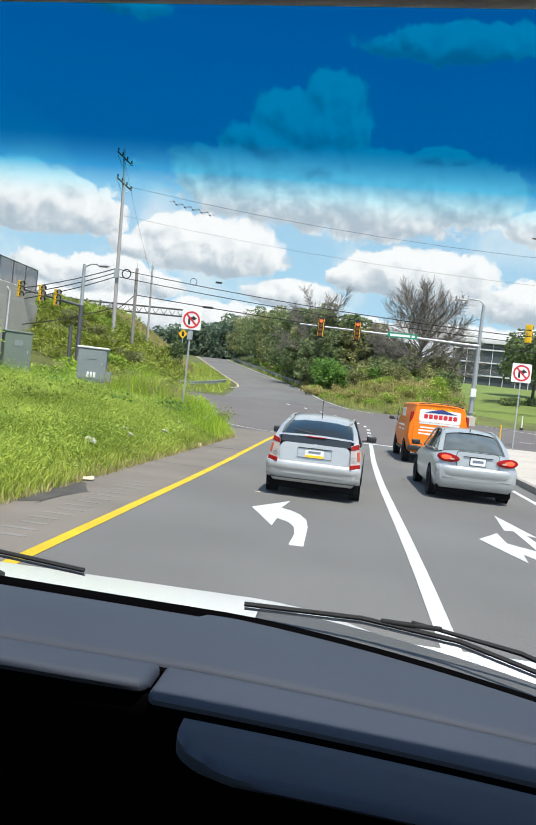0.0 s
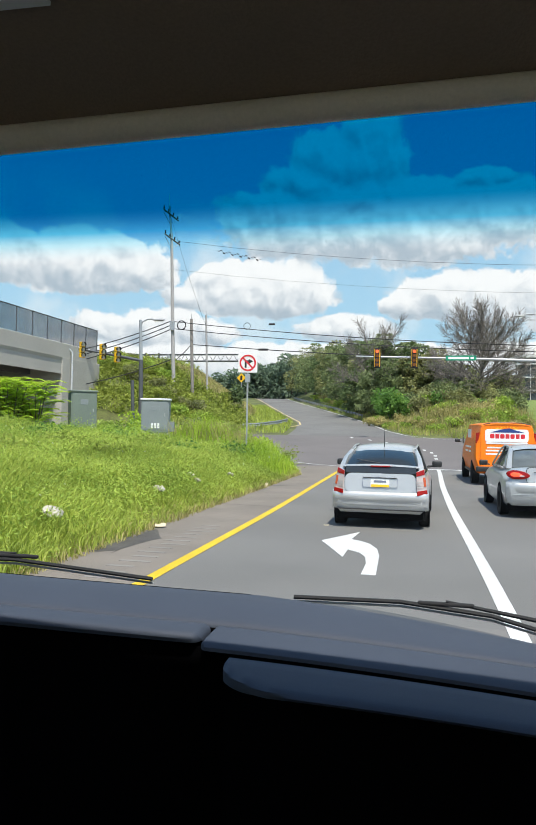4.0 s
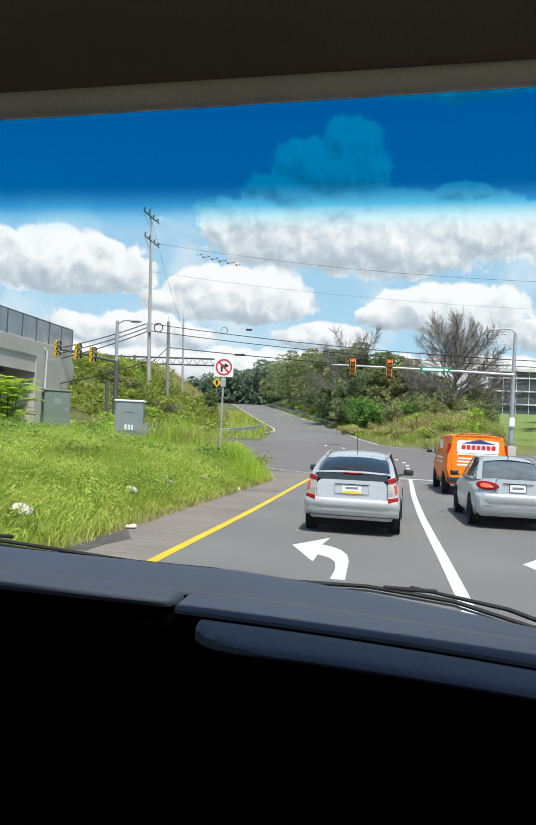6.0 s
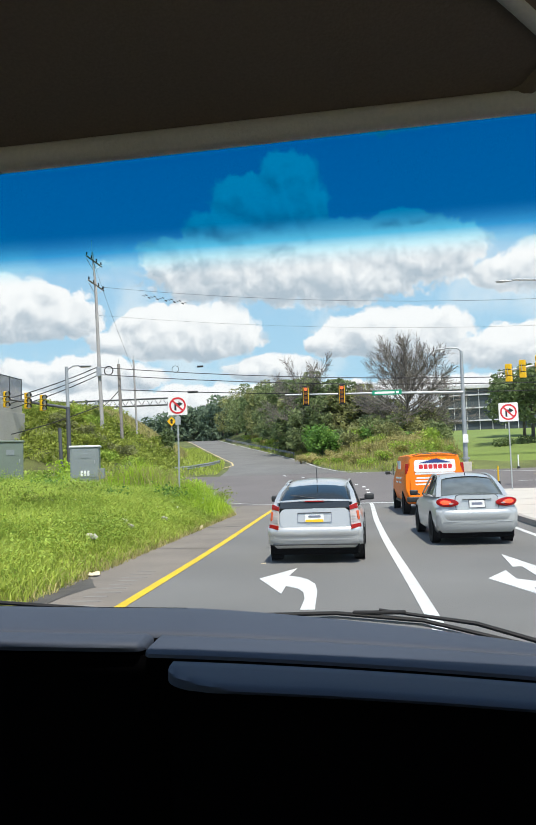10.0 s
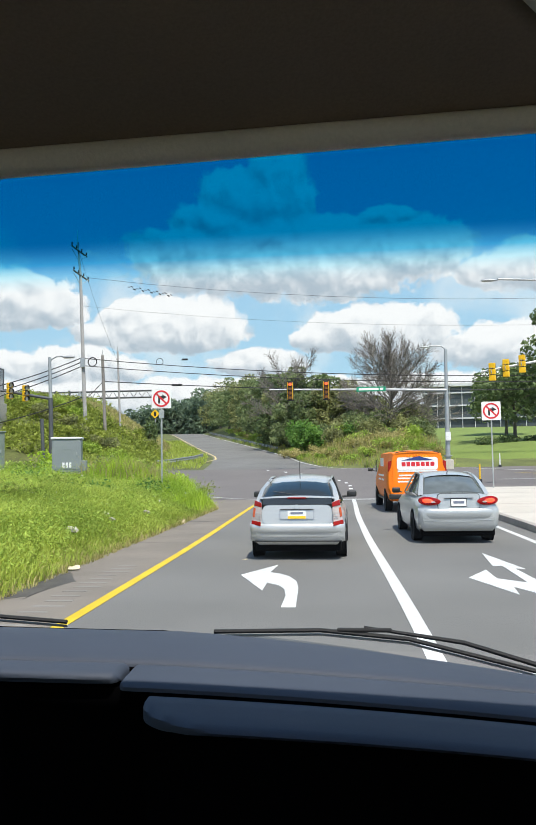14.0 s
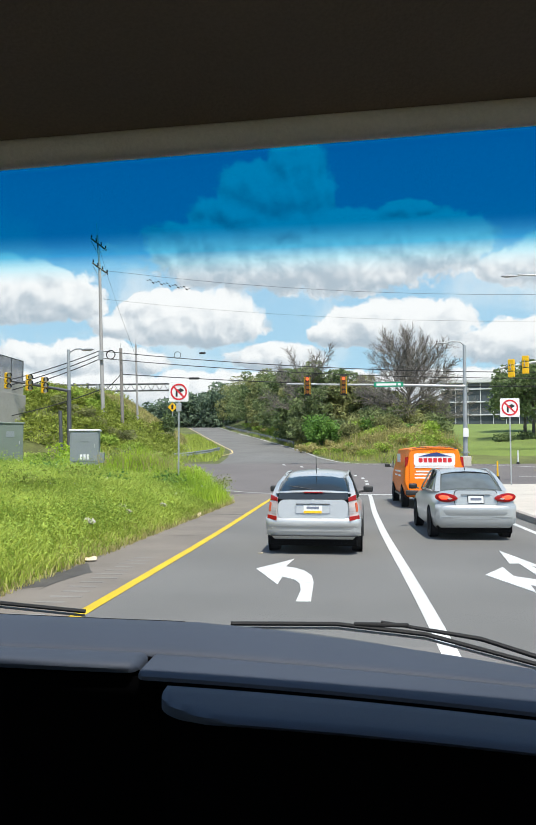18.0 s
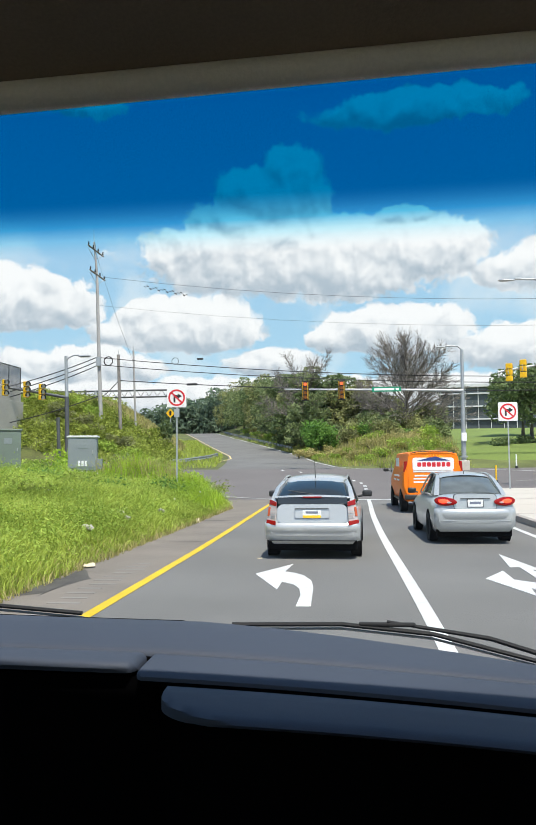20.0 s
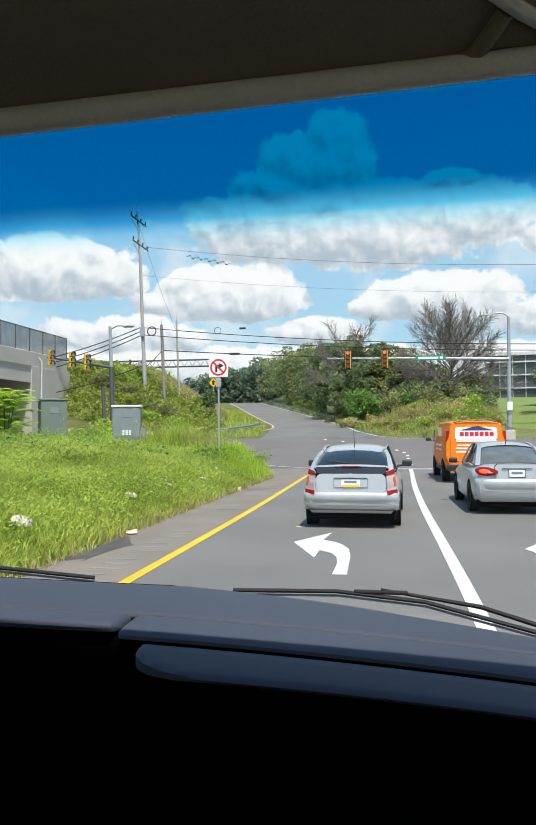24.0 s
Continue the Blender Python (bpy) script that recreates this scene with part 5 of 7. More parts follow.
lamp_head(mast2, -17.35, 46, 8.75, 1)
part("arm", T([(-18.1, 46, 6.05), (-20.5, 46.05, 6.5), (-22.6, 46.1, 6.85)], [0.1, 0.09, 0.06], 8), DARKPOLE, mast2, "dark arm", smooth=50)
for sx, sz in ((-22.2, 6.75), (-20.75, 6.6), (-19.7, 6.42)):
    signal(sx, 45.8, sz, 58, 3, SIGNAL_YELLOW, False, "signals beside the overpass", None, "yellow three-lamp signal seen from the side")

mast3 = thing("signal_mast", "grey signal mast standing on the concrete island", "signal mast", m=pose(0, 0, 0))
part("pole", T([(18, 44, 0.1), (18, 44, 11.3)], [0.17, 0.12], 10), GALV, mast3, "tall grey pole", smooth=50)
part("arm", T([(18, 44, 8.2), (14, 44.2, 7.75), (8.8, 44.2, 6.9)], [0.12, 0.09, 0.06], 8), GALV, mast3, "grey arm", smooth=50)
part("lamp_arm", T([(18, 42, 11.2), (14, 41, 11.35), (9.0, 40, 11.4)], 0.06, 8), GALV, mast3, "long lamp bracket", smooth=60)
lamp_head(mast3, 9.0, 40, 11.35, -1)
for sx, sz in ((9.42, 6.85), (10.22, 7.05), (11.15, 7.28)):
    signal(sx, 44, sz, 150, 3, SIGNAL_YELLOW, False, "signals over the right-turn lane", None, "yellow three-lamp signal seen from behind")

# poles and cables
pole = thing("utility_pole", "very tall weathered utility pole with two crossarms", "utility pole", "utility poles", m=pose(0, 0, 0))
part("shaft", T([(-23.2, 68, 2.0), (-23.57, 68, 11.2), (-23.85, 68, 19.8), (-24.15, 68, 23.2)], [0.21, 0.18, 0.14, 0.1], 10), PALEWOOD, pole, "pale grey wooden shaft", smooth=60)
part("tip", T([(-24.15, 68, 23.2), (-24.2, 68, 24.4)], 0.03, 5), GALV, pole)
for z, x in ((22.3, -24.03), (19.9, -23.84)):
    arm = part("crossarm", T([(x - 0.3, 66.8, z + 0.27), (x + 0.39, 69.2, z - 0.21)], 0.1, 4), WOOD, pole, "wooden crossarm")
    for k in (-1, -0.35, 0.35, 1):
        px, py, pz = x + 0.05 + 0.31 * k, 68 + 1.12 * k, z + 0.03 - 0.22 * k
        part("insulator", T([(px, py, pz + 0.08), (px, py, pz + 0.2), (px, py, pz + 0.24), (px, py, pz + 0.36)], [0.03, 0.09, 0.05, 0.08], 8), SIGNAL_BLACK, arm, "dark insulator")
    part("brace", T([(x - 0.4, 67.2, z + 0.1), (x, 68, z - 0.9), (x + 0.45, 68.9, z - 0.2)], 0.03, 5), GALV, arm)
bm = bmesh.new()
for j in range(20):
    a0, a1 = 2 * math.pi * j / 20, 2 * math.pi * (j + 1) / 20
    tube(bm, [(-22.6 + 0.42 * math.cos(a0), 67.8, 11.5 + 0.42 * math.sin(a0)), (-22.6 + 0.42 * math.cos(a1), 67.8, 11.5 + 0.42 * math.sin(a1))], 0.055, 5, False)
part("cable_loop", bm, CABLE, pole, "black loop of spare cable")
part("pole_box", B(-23.75, -23.3, 67.6, 67.8, 11.0, 11.9, 0.03), GALV, pole, "small grey box")
for x, y, z0, z1, r, mat, lab in ((-21.5, 68.5, 2.5, 12.2, 0.15, WOOD, "brown weathered utility pole cut off short"), (-21.05, 72, 2.5, 13.1, 0.1, PALEWOOD, "slim grey utility pole")):
    p = thing("utility_pole", lab, "utility pole", "utility poles", m=pose(0, 0, 0))
    part("shaft", T([(x, y, z0), (x - 0.35, y, z1)], [r * 1.15, r], 8), mat, p, smooth=60)
    part("tip", T([(x - 0.35, y, z1), (x - 0.36, y, z1 + 0.5)], 0.03, 5), GALV, p)
part_post = thing("marker_post", "short dark steel post in the weeds", "post", m=pose(0, 0, 0))
part("shaft", T([(-16.9, 42, 0.8), (-17.05, 42, 4.5)], 0.11, 8), DARKPOLE, part_post, smooth=60)


def cable(a, b, sag, r=0.028, label="thin black cable strung between the poles"):
    a, b = Vector(a), Vector(b)
    pts = [a.lerp(b, k / 14) - Vector((0, 0, sag * 4 * (k / 14) * (1 - k / 14))) for k in range(15)]
    return tagged(part("overhead_cable", T(pts, r, 5), CABLE), label, "cable", "overhead cables")


cable((-23.6, 68, 11.9), (40, 66, 9.4), 1.3, 0.036)
cable((-23.6, 68, 11.2), (40, 66, 8.8), 1.2, 0.036)
cable((-21.8, 68.5, 9.7), (40, 66.5, 8.2), 0.9, 0.04)
cable((-21.8, 68.5, 9.7), (-23.4, 68, 8.0), 0.1, 0.04)
cable((-23.2, 68, 19.7), (60, 66, 18.2), 2.9, 0.014)
cable((-23.9, 68, 17.0), (60, 66, 15.5), 2.6, 0.009)
cable((-24.0, 68, 22.2), (-21.4, 72, 12.0), 0.4, 0.011, "thin black guy wire from the tall pole")
for k, (zz, za) in enumerate(((12.0, 6.6), (11.6, 6.0), (11.2, 5.4), (8.2, 4.0))):
    cable((-23.6, 68, zz), (-38, 56, za), 0.9, 0.045)
cl = thing("cable_splice", "row of dark fittings hanging on the top wire", "cable fitting", m=pose(0, 0, 0))
for k in range(16):
    x = -19.0 + 0.27 * k
    z = 18.5 - 0.06 * k + 0.12 * math.sin(k * 2.1)
    part("fitting", T([(x, 67.3, z), (x + 0.2, 67.3, z - 0.1)], 0.03 + 0.018 * (k % 3), 6), CABLE, cl)
for x, z in ((-16.1, 11.35), (-13.7, 11.5)):
    bm = bmesh.new()
    if x < -15:
        for j in range(16):
            a0, a1 = 2 * math.pi * j / 16, 2 * math.pi * (j + 1) / 16
            tube(bm, [(x + 0.32 * math.cos(a0), 67.8, z + 0.32 * math.sin(a0)), (x + 0.32 * math.cos(a1), 67.8, z + 0.32 * math.sin(a1))], 0.025, 5, False)
    else:
        box(bm, x - 0.3, x + 0.3, 67.75, 67.85, z - 0.09, z + 0.09, 0.036)
    tagged(part("cable_ring" if x < -15 else "splice_case", bm, CABLE), "black cable fitting hung on the wires", "cable fitting")
tagged(part("splice_case", B(-15.0, -14.0, 67.8, 68.0, 9.02, 9.22, 0.06), CABLE), "black splice case on the lower cable", "cable fitting")


def cabinet(at, w, d, h, mat, top, label, side_box=False, slots=0):
    c = thing("roadside_cabinet", label, "utility cabinet", "roadside cabinets", m=at)
    part("body", B(-w / 2, w / 2, -d / 2, d / 2, 0, h, 0.02), mat, c, "painted metal body")
    part("lid", B(-w / 2 - 0.05, w / 2 + 0.05, -d / 2 - 0.06, d / 2 + 0.05, h, h + 0.09, 0.025), top, c, "overhanging lid")
    door = part("door", B(-w / 2 + 0.06, w / 2 - 0.06, -d / 2 - 0.02, -d / 2, 0.12, h - 0.06, 0.008), mat, c, "flush door")
    part("handle", B(w / 2 - 0.2, w / 2 - 0.16, -d / 2 - 0.06, -d / 2 - 0.02, h * 0.5, h * 0.5 + 0.16, 0.01), GALV, door, "steel handle")
    part("name_plate", B(-0.18, 0.2, -d / 2 - 0.035, -d / 2 - 0.02, h * 0.68, h * 0.82, 0.006), CABINET, door, "raised plate")
    for k in range(slots):
        part("louvre", B(-0.17 + 0.14 * k, -0.08 + 0.14 * k, -d / 2 - 0.04, -d / 2 - 0.02, 0.2, 0.42, 0.005), SIGN_WHITE, door, "pale upright slot")
    part("plinth", B(-w / 2 + 0.02, w / 2 - 0.02, -d / 2 + 0.02, d / 2 - 0.02, -1.2, 0), CONCRETE, c, "concrete plinth")
    if side_box:
        part("side_box", B(w / 2, w / 2 + 0.22, -d / 2 + 0.1, d / 2 - 0.2, 0.05, 0.5, 0.01), mat, c, "small box on the side")
    return c


cabinet(pose(-11.5, 31.2, 1.45, 0, 0, 14), 1.22, 0.75, 1.42, CABINET, CABINET_TOP, "grey steel cabinet with a pale lid among tall weeds", True, 3)
cabinet(pose(-16.5, 34.2, 1.4, 0, 0, 34), 1.25, 1.15, 1.95, CABINET_GREEN, CABINET_GREEN, "large dull green steel cabinet among tall weeds")

# crash barriers


def barrier(pts, label):
    g = thing("guard_rail", label, "guard rail", "guard rails", m=pose(0, 0, 0))
    fine = []
    for a, b in zip(pts, pts[1:]):
        n = max(1, int(math.dist(a, b) / 2))
        fine += [(a[0] + (b[0] - a[0]) * k / n, a[1] + (b[1] - a[1]) * k / n) for k in range(n)]
    fine.append(pts[-1])
    rings = []
    for i, (x, y) in enumerate(fine):
        a, b = fine[max(0, i - 1)], fine[min(len(fine) - 1, i + 1)]
        d = Vector((b[0] - a[0], b[1] - a[1])).normalized()
        z = rise(y) + 0.3
        prof = [(0, 0), (0.05, 0.05), (0, 0.12), (0, 0.2), (0.05, 0.27), (0, 0.34), (-0.02, 0.34), (0.03, 0.27), (-0.02, 0.2), (-0.02, 0.12), (0.03, 0.05), (-0.02, 0)]
        rings.append([(x + d.y * u, y - d.x * u, z + v) for u, v in prof])
        part("post", B(x - d.y * 0.12 - 0.05, x - d.y * 0.12 + 0.05, y + d.x * 0.12 - 0.05, y + d.x * 0.12 + 0.05, z - 0.9, z + 0.34), WOOD, g, "weathered post")
    part("rail", loft(bmesh.new(), rings), GALV, g, "ribbed steel rail", smooth=30)
    return g


barrier([(-24, 63.6), (-18.5, 66.2), (-15.6, 70.5), (-14.4, 76), (-14.2, 80)], "curved steel guard rail at the foot of the bank")
barrier([(ramp_at(y)[0] + ramp_at(y)[1] + 0.8, y) for y in ysteps(92, 160, 4)], "long steel guard rail beside the slip road")

# far yellow diamond sign and gantry
ys = thing("warning_sign", "small yellow diamond warning sign on a post", "road sign", m=pose(-23.2, 95, 0))
part("post", B(-0.05, 0.05, 0, 0.06, 3.0, 8.4), GALV, ys)
part("sign_face", plate([(0, -0.62), (0.62, 0), (0, 0.62), (-0.62, 0)], 0.02, pose(0, -0.02, 8.3) @ UPRIGHT), SIGN_YELLOW, ys, "yellow diamond with a black mark")
part("mark", plate([(-0.14, -0.3), (0.14, -0.3), (0.14, 0.1), (0.25, 0.1), (0, 0.36), (-0.25, 0.1), (-0.14, 0.1)], 0.01, pose(0, -0.045, 8.3) @ UPRIGHT), SIGN_BLACK, ys, "black arrow mark")
gan = thing("sign_gantry", "grey steel truss gantry over the motorway", "gantry", m=pose(0, 0, 0))
for y in (129.4, 130.6):
    for z in (13.75, 14.95):
        part("chord", T([(-60, y, z), (-29.4, y, z)], 0.1, 6), DARKPOLE, gan, "steel chord")
for k in range(20):
    x = -60 + 1.53 * k
    part("lattice", T([(x, 129.4, 13.75), (x + 0.76, 129.4, 14.95), (x + 1.53, 129.4, 13.75)], 0.06, 5), DARKPOLE, gan, "steel lattice bar")
for y in (129.2, 130.8):
    part("leg", T([(-45.5, y, 4.0), (-45.5, y, 14.9)], 0.22, 8), GALV, gan, "steel leg")
for x in (-50, -47.5):
    part("sign_support", B(x, x + 0.3, 129.0, 129.4, 11.5, 15.2), DARKPOLE, gan)

# markers by the island
for x, y, mat, lab in ((9.2, 47.6, SIGN_YELLOW, "yellow plastic delineator post on the island"), (13.8, 62.8, SIGN_WHITE, "white delineator post by the verge")):
    p = thing("delineator_post", lab, "post", m=pose(x, y, rise(y)))
    part("stake", T([(0, 0, 0), (0, 0, 1.15)], [0.06, 0.05], 8), mat, p, smooth=60)
    part("foot", T([(0, 0, 0), (0, 0, 0.2)], [0.14, 0.12], 8), BLACK_TRIM, p)

# litter in the grass: pale stones and paper
for k, (x, y, s) in enumerate(((-5.2, 9.9, 0.2), (-5.25, 14.6, 0.16), (-5.5, 17.6, 0.13), (-5.15, 16.9, 0.12), (-5.2, 20.2, 0.14), (-7.6, 11.0, 0.16))):
    bm = bmesh.new()
    bmesh.ops.create_icosphere(bm, subdivisions=2, radius=s)
    for v in bm.verts:
        v.co *= 0.75 + 0.5 * noise.noise(v.co * 5 + Vector((k * 7, 0, 0)))
        v.co.z *= 0.55
    ob = part("pale_stone", bm, CONCRETE)
    ob.matrix_basis = pose(x, y, ground_height(x, y) + 0.28, 10 * k, 8, 40 * k)
    tagged(ob, "pale broken stone lying in the grass", "stone", "stones in the grass")

for x, y, z, w, d, tilt, lab in ((-4.5, 12.1, 0.05, 0.5, 0.14, 12, "crumpled tan paper litter on the shoulder edge"), (-4.5, 21.4, 0.06, 0.3, 0.16, 30, "pale crumpled paper litter at the grass edge"), (-1.62, 13.4, 0.012, 0.09, 0.05, 4, "small white scrap lying on the asphalt")):
    bm = grid_sheet([w * (k / 8 - 0.5) for k in range(9)], [d * (k / 4 - 0.5) for k in range(5)], lambda a, b: 0.35 * d * noise.noise((a * 9 + x, b * 9 + y, 2)))
    ret = bmesh.ops.extrude_face_region(bm, geom=bm.faces[:])
    bmesh.ops.translate(bm, vec=(0, 0, 0.004), verts=[v for v in ret["geom"] if isinstance(v, bmesh.types.BMVert)])
    ob = part("litter", bm, PAPER)
    ob.matrix_basis = pose(x, y, z, tilt, 0, 20)
    tagged(ob, lab, "litter")

# ---------------- overpass ----------------


def fence_material():
    m = bpy.data.materials.new("fence_mesh")
    m.use_nodes = True
    n, ln = m.node_tree.nodes, m.node_tree.links
    tr, mx = n.new("ShaderNodeBsdfTransparent"), n.new("ShaderNodeMixShader")
    b = n["Principled BSDF"]
    b.inputs["Base Color"].default_value = (0.10, 0.12, 0.14, 1)
    b.inputs["Roughness"].default_value = 0.5
    tx, co = n.new("ShaderNodeTexNoise"), n.new("ShaderNodeTexCoord")
    tx.inputs["Scale"].default_value = 1.2
    ln.new(co.outputs["Object"], tx.inputs["Vector"])
    mr = n.new("ShaderNodeMapRange")
    mr.inputs["To Min"].default_value, mr.inputs["To Max"].default_value = 0.42, 0.62
    ln.new(tx.outputs["Fac"], mr.inputs["Value"])
    ln.new(mr.outputs[0], mx.inputs[0])
    ln.new(tr.outputs[0], mx.inputs[1]), ln.new(b.outputs[0], mx.inputs[2])
    ln.new(mx.outputs[0], n["Material Output"].inputs[0])
    return m


MESH = fence_material()
br = thing("overpass", "concrete motorway overpass with a tall mesh fence", "bridge", m=pose(0, 0, 0))
# Deck, girders and abutments are extended out of view to darken the underside.
part("deck", B(-85, -30.15, 22, 60, 7.25, 7.6), BRIDGE_CONC, br, "concrete deck")
part("parapet", B(-30.3, -29.95, 22, 65, 7.45, 8.68, 0.04), BRIDGE_CONC, br, "plain concrete parapet")
part("fascia_beam", loft(bmesh.new(), [[(-30.0, y, 6.05), (-29.99, y, 6.05), (-30.0, y, 6.3), (-30.02, y, 7.2), (-29.9, y, 7.46), (-30.3, y, 7.46), (-30.3, y, 6.05)] for y in (22, 40, 58)]), BRIDGE_CONC, br, "pale edge beam")
for k in range(14):
    part("girder", B(-33.4 - 2.9 * k, -32.9 - 2.9 * k, 24, 58, 6.0, 7.25), BRIDGE_DARK, br, "dark steel girder")
part("abutment", B(-85, -29.97, 58, 61, 0.3, 7.3, 0.05), BRIDGE_CONC, br, "concrete abutment")
part("wing_wall", B(-30.4, -29.93, 58.02, 65.5, 0.3, 7.5, 0.05), BRIDGE_CONC, br, "concrete wing wall")
part("near_abutment", B(-85, -30.4, 20, 24, 0.3, 7.3, 0.05), BRIDGE_CONC, br, "concrete abutment")
part("drain_pipe", T([(-29.85, 59.6, 1.0), (-29.85, 59.6, 8.0), (-30.0, 59.3, 8.3)], 0.1, 8), CABINET_TOP, br, "pale downpipe on the wing wall", smooth=60)
fn = part("fence", T([(-30.1, 22, 10.65), (-30.1, 65, 10.65)], 0.045, 6), DARKPOLE, br, "tall dark mesh fence")
for k in range(19):
    y = 22.3 + 2.38 * k
    part("fence_post", T([(-30.1, y, 8.65), (-30.1, y, 10.7)], 0.05, 6), DARKPOLE, fn, "dark post")
    if k < 18:
        part("fence_panel", B(-30.11, -30.09, y + 0.06, y + 2.32, 8.72, 10.6), MESH, fn, "grey mesh panel")

# ---------------- offices beyond the lawn ----------------
OFFICE_WHITE = material("office_spandrel", (0.62, 0.63, 0.63), 0.6, 0, 0.1, 0.2, 3)
OFFICE_GLASS = material("office_glass", (0.07, 0.085, 0.09), 0.25, 0, 0.3, 0.15, 1.0)
off = thing("office_building", "long low office building with dark glass and pale bands", "building", m=pose(18.4, 150, 0, 0, 0, -8))
part("wall", B(0, 70, 0, 25, 5.0, 16.2), OFFICE_GLASS, off, "dark glazed wall")
part("roof", B(-0.6, 70.6, -0.8, 25.5, 16.2, 16.9, 0.05), OFFICE_WHITE, off, "flat roof with a pale rim")
for k in range(4):
    part("floor_band", B(-0.3, 70.3, -0.5, 0.1, 7.2 + 2.55 * k, 7.45 + 2.55 * k), OFFICE_WHITE, off, "pale floor band")
for k in range(30):
    part("mullion", B(0.2 + 2.4 * k, 0.32 + 2.4 * k, -0.25, 0.05, 5.0, 16.2), OFFICE_WHITE, off, "pale mullion")

# ---------------- plants ----------------
rng = np.random.default_rng(7)


def leaf_material(name, dark, light, through=0.35, rough=0.6):
    m = bpy.data.materials.new(name)
    m.use_nodes = True
    n, ln = m.node_tree.nodes, m.node_tree.links
    b = n["Principled BSDF"]
    b.inputs["Roughness"].default_value = rough
    b.inputs["Specular IOR Level"].default_value = 0.25
    geo, mix, no, co = n.new("ShaderNodeNewGeometry"), n.new("ShaderNodeMix"), n.new("ShaderNodeTexNoise"), n.new("ShaderNodeTexCoord")
    mix.data_type = "RGBA"
    no.inputs["Scale"].default_value = 0.6
    ln.new(co.outputs["Object"], no.inputs["Vector"])
    avg = n.new("ShaderNodeMath")
    avg.operation = "MULTIPLY_ADD"
    avg.inputs[1].default_value = 0.55
    ln.new(geo.outputs["Random Per Island"], avg.inputs[0])
    sub = n.new("ShaderNodeMath")
    sub.operation = "MULTIPLY_ADD"
    sub.inputs[1].default_value, sub.inputs[2].default_value = 1.6, -0.55
    ln.new(no.outputs["Fac"], sub.inputs[0])
    ln.new(sub.outputs[0], avg.inputs[2])
    ln.new(avg.outputs[0], mix.inputs[0])
    mix.inputs[6].default_value, mix.inputs[7].default_value = (*dark, 1), (*light, 1)
    ln.new(mix.outputs[2], b.inputs["Base Color"])
    tl, mx = n.new("ShaderNodeBsdfTranslucent"), n.new("ShaderNodeMixShader")
    ln.new(mix.outputs[2], tl.inputs[0])
    mx.inputs[0].default_value = through
    ln.new(b.outputs[0], mx.inputs[1]), ln.new(tl.outputs[0], mx.inputs[2])
    ln.new(mx.outputs[0], n["Material Output"].inputs[0])
    return m


GRASS = leaf_material("grass_blades", (0.21, 0.29, 0.035), (0.6, 0.68, 0.14), 0.4)
WEED = leaf_material("weed_leaves", (0.17, 0.28, 0.035), (0.5, 0.63, 0.12), 0.4)
STRAW = leaf_material("dry_tall_grass", (0.28, 0.27, 0.09), (0.58, 0.5, 0.22), 0.4)
LEAF_A = leaf_material("broad_leaves", (0.10, 0.14, 0.06), (0.31, 0.37, 0.16), 0.4)
LEAF_B = leaf_material("dark_leaves", (0.07, 0.11, 0.045), (0.23, 0.30, 0.12), 0.35)
LEAF_C = leaf_material("olive_leaves", (0.13, 0.14, 0.06), (0.40, 0.42, 0.17), 0.4)
LEAF_D = leaf_material("fresh_shrub_leaves", (0.06, 0.15, 0.03), (0.24, 0.42, 0.09), 0.4)
# Distance haze is put into the far trees' paler, bluer leaf colour.
LEAF_FAR = leaf_material("hazed_far_leaves", (0.09, 0.14, 0.095), (0.22, 0.29, 0.19), 0.3)
BRUSH = leaf_material("bank_brush_leaves", (0.14, 0.19, 0.03), (0.44, 0.5, 0.1), 0.4)
SUMAC = leaf_material("sumac_leaves", (0.24, 0.40, 0.022), (0.6, 0.76, 0.08), 0.5)


def np_mesh(name, verts, polys, mat):
    me = bpy.data.meshes.new(name)
    k = polys.shape[1]
    me.vertices.add(len(verts))
    me.vertices.foreach_set("co", verts.astype(np.float32).ravel())
    me.loops.add(polys.size)
    me.loops.foreach_set("vertex_index", polys.astype(np.int32).ravel())
    me.polygons.add(len(polys))
    me.polygons.foreach_set("loop_start", (np.arange(len(polys)) * k).astype(np.int32))
    me.update(calc_edges=True)
    me.materials.append(mat)
    return me


def heights(xy):
    return np.array([ground_height(float(a), float(b)) for a, b in xy])


def blades(base, h, w, lean):
    """Bent blades, each a strip of two triangles' length: base points, heights, widths, how far they lean."""
    n = len(base)
    a = rng.uniform(0, 2 * np.pi, n)
    side = np.stack([np.cos(a), np.sin(a), np.zeros(n)], 1) * w[:, None] / 2
    b = rng.uniform(0, 2 * np.pi, n)
    over = np.stack([np.cos(b), np.sin(b), np.zeros(n)], 1) * (h * lean)[:, None]
    up = np.stack([np.zeros(n), np.zeros(n), h], 1)
    mid = base + up * 0.6 + over * 0.35
    tip = base + up * (1 - 0.3 * lean)[:, None] + over
    v = np.stack([base - side, base + side, mid + side * 0.7, mid - side * 0.7, tip + side * 0.12, tip - side * 0.12], 1).reshape(-1, 3)
    i = np.arange(n)[:, None] * 6
    f = np.concatenate([i + [0, 1, 2, 3], i + [3, 2, 4, 5]])
    return v, f


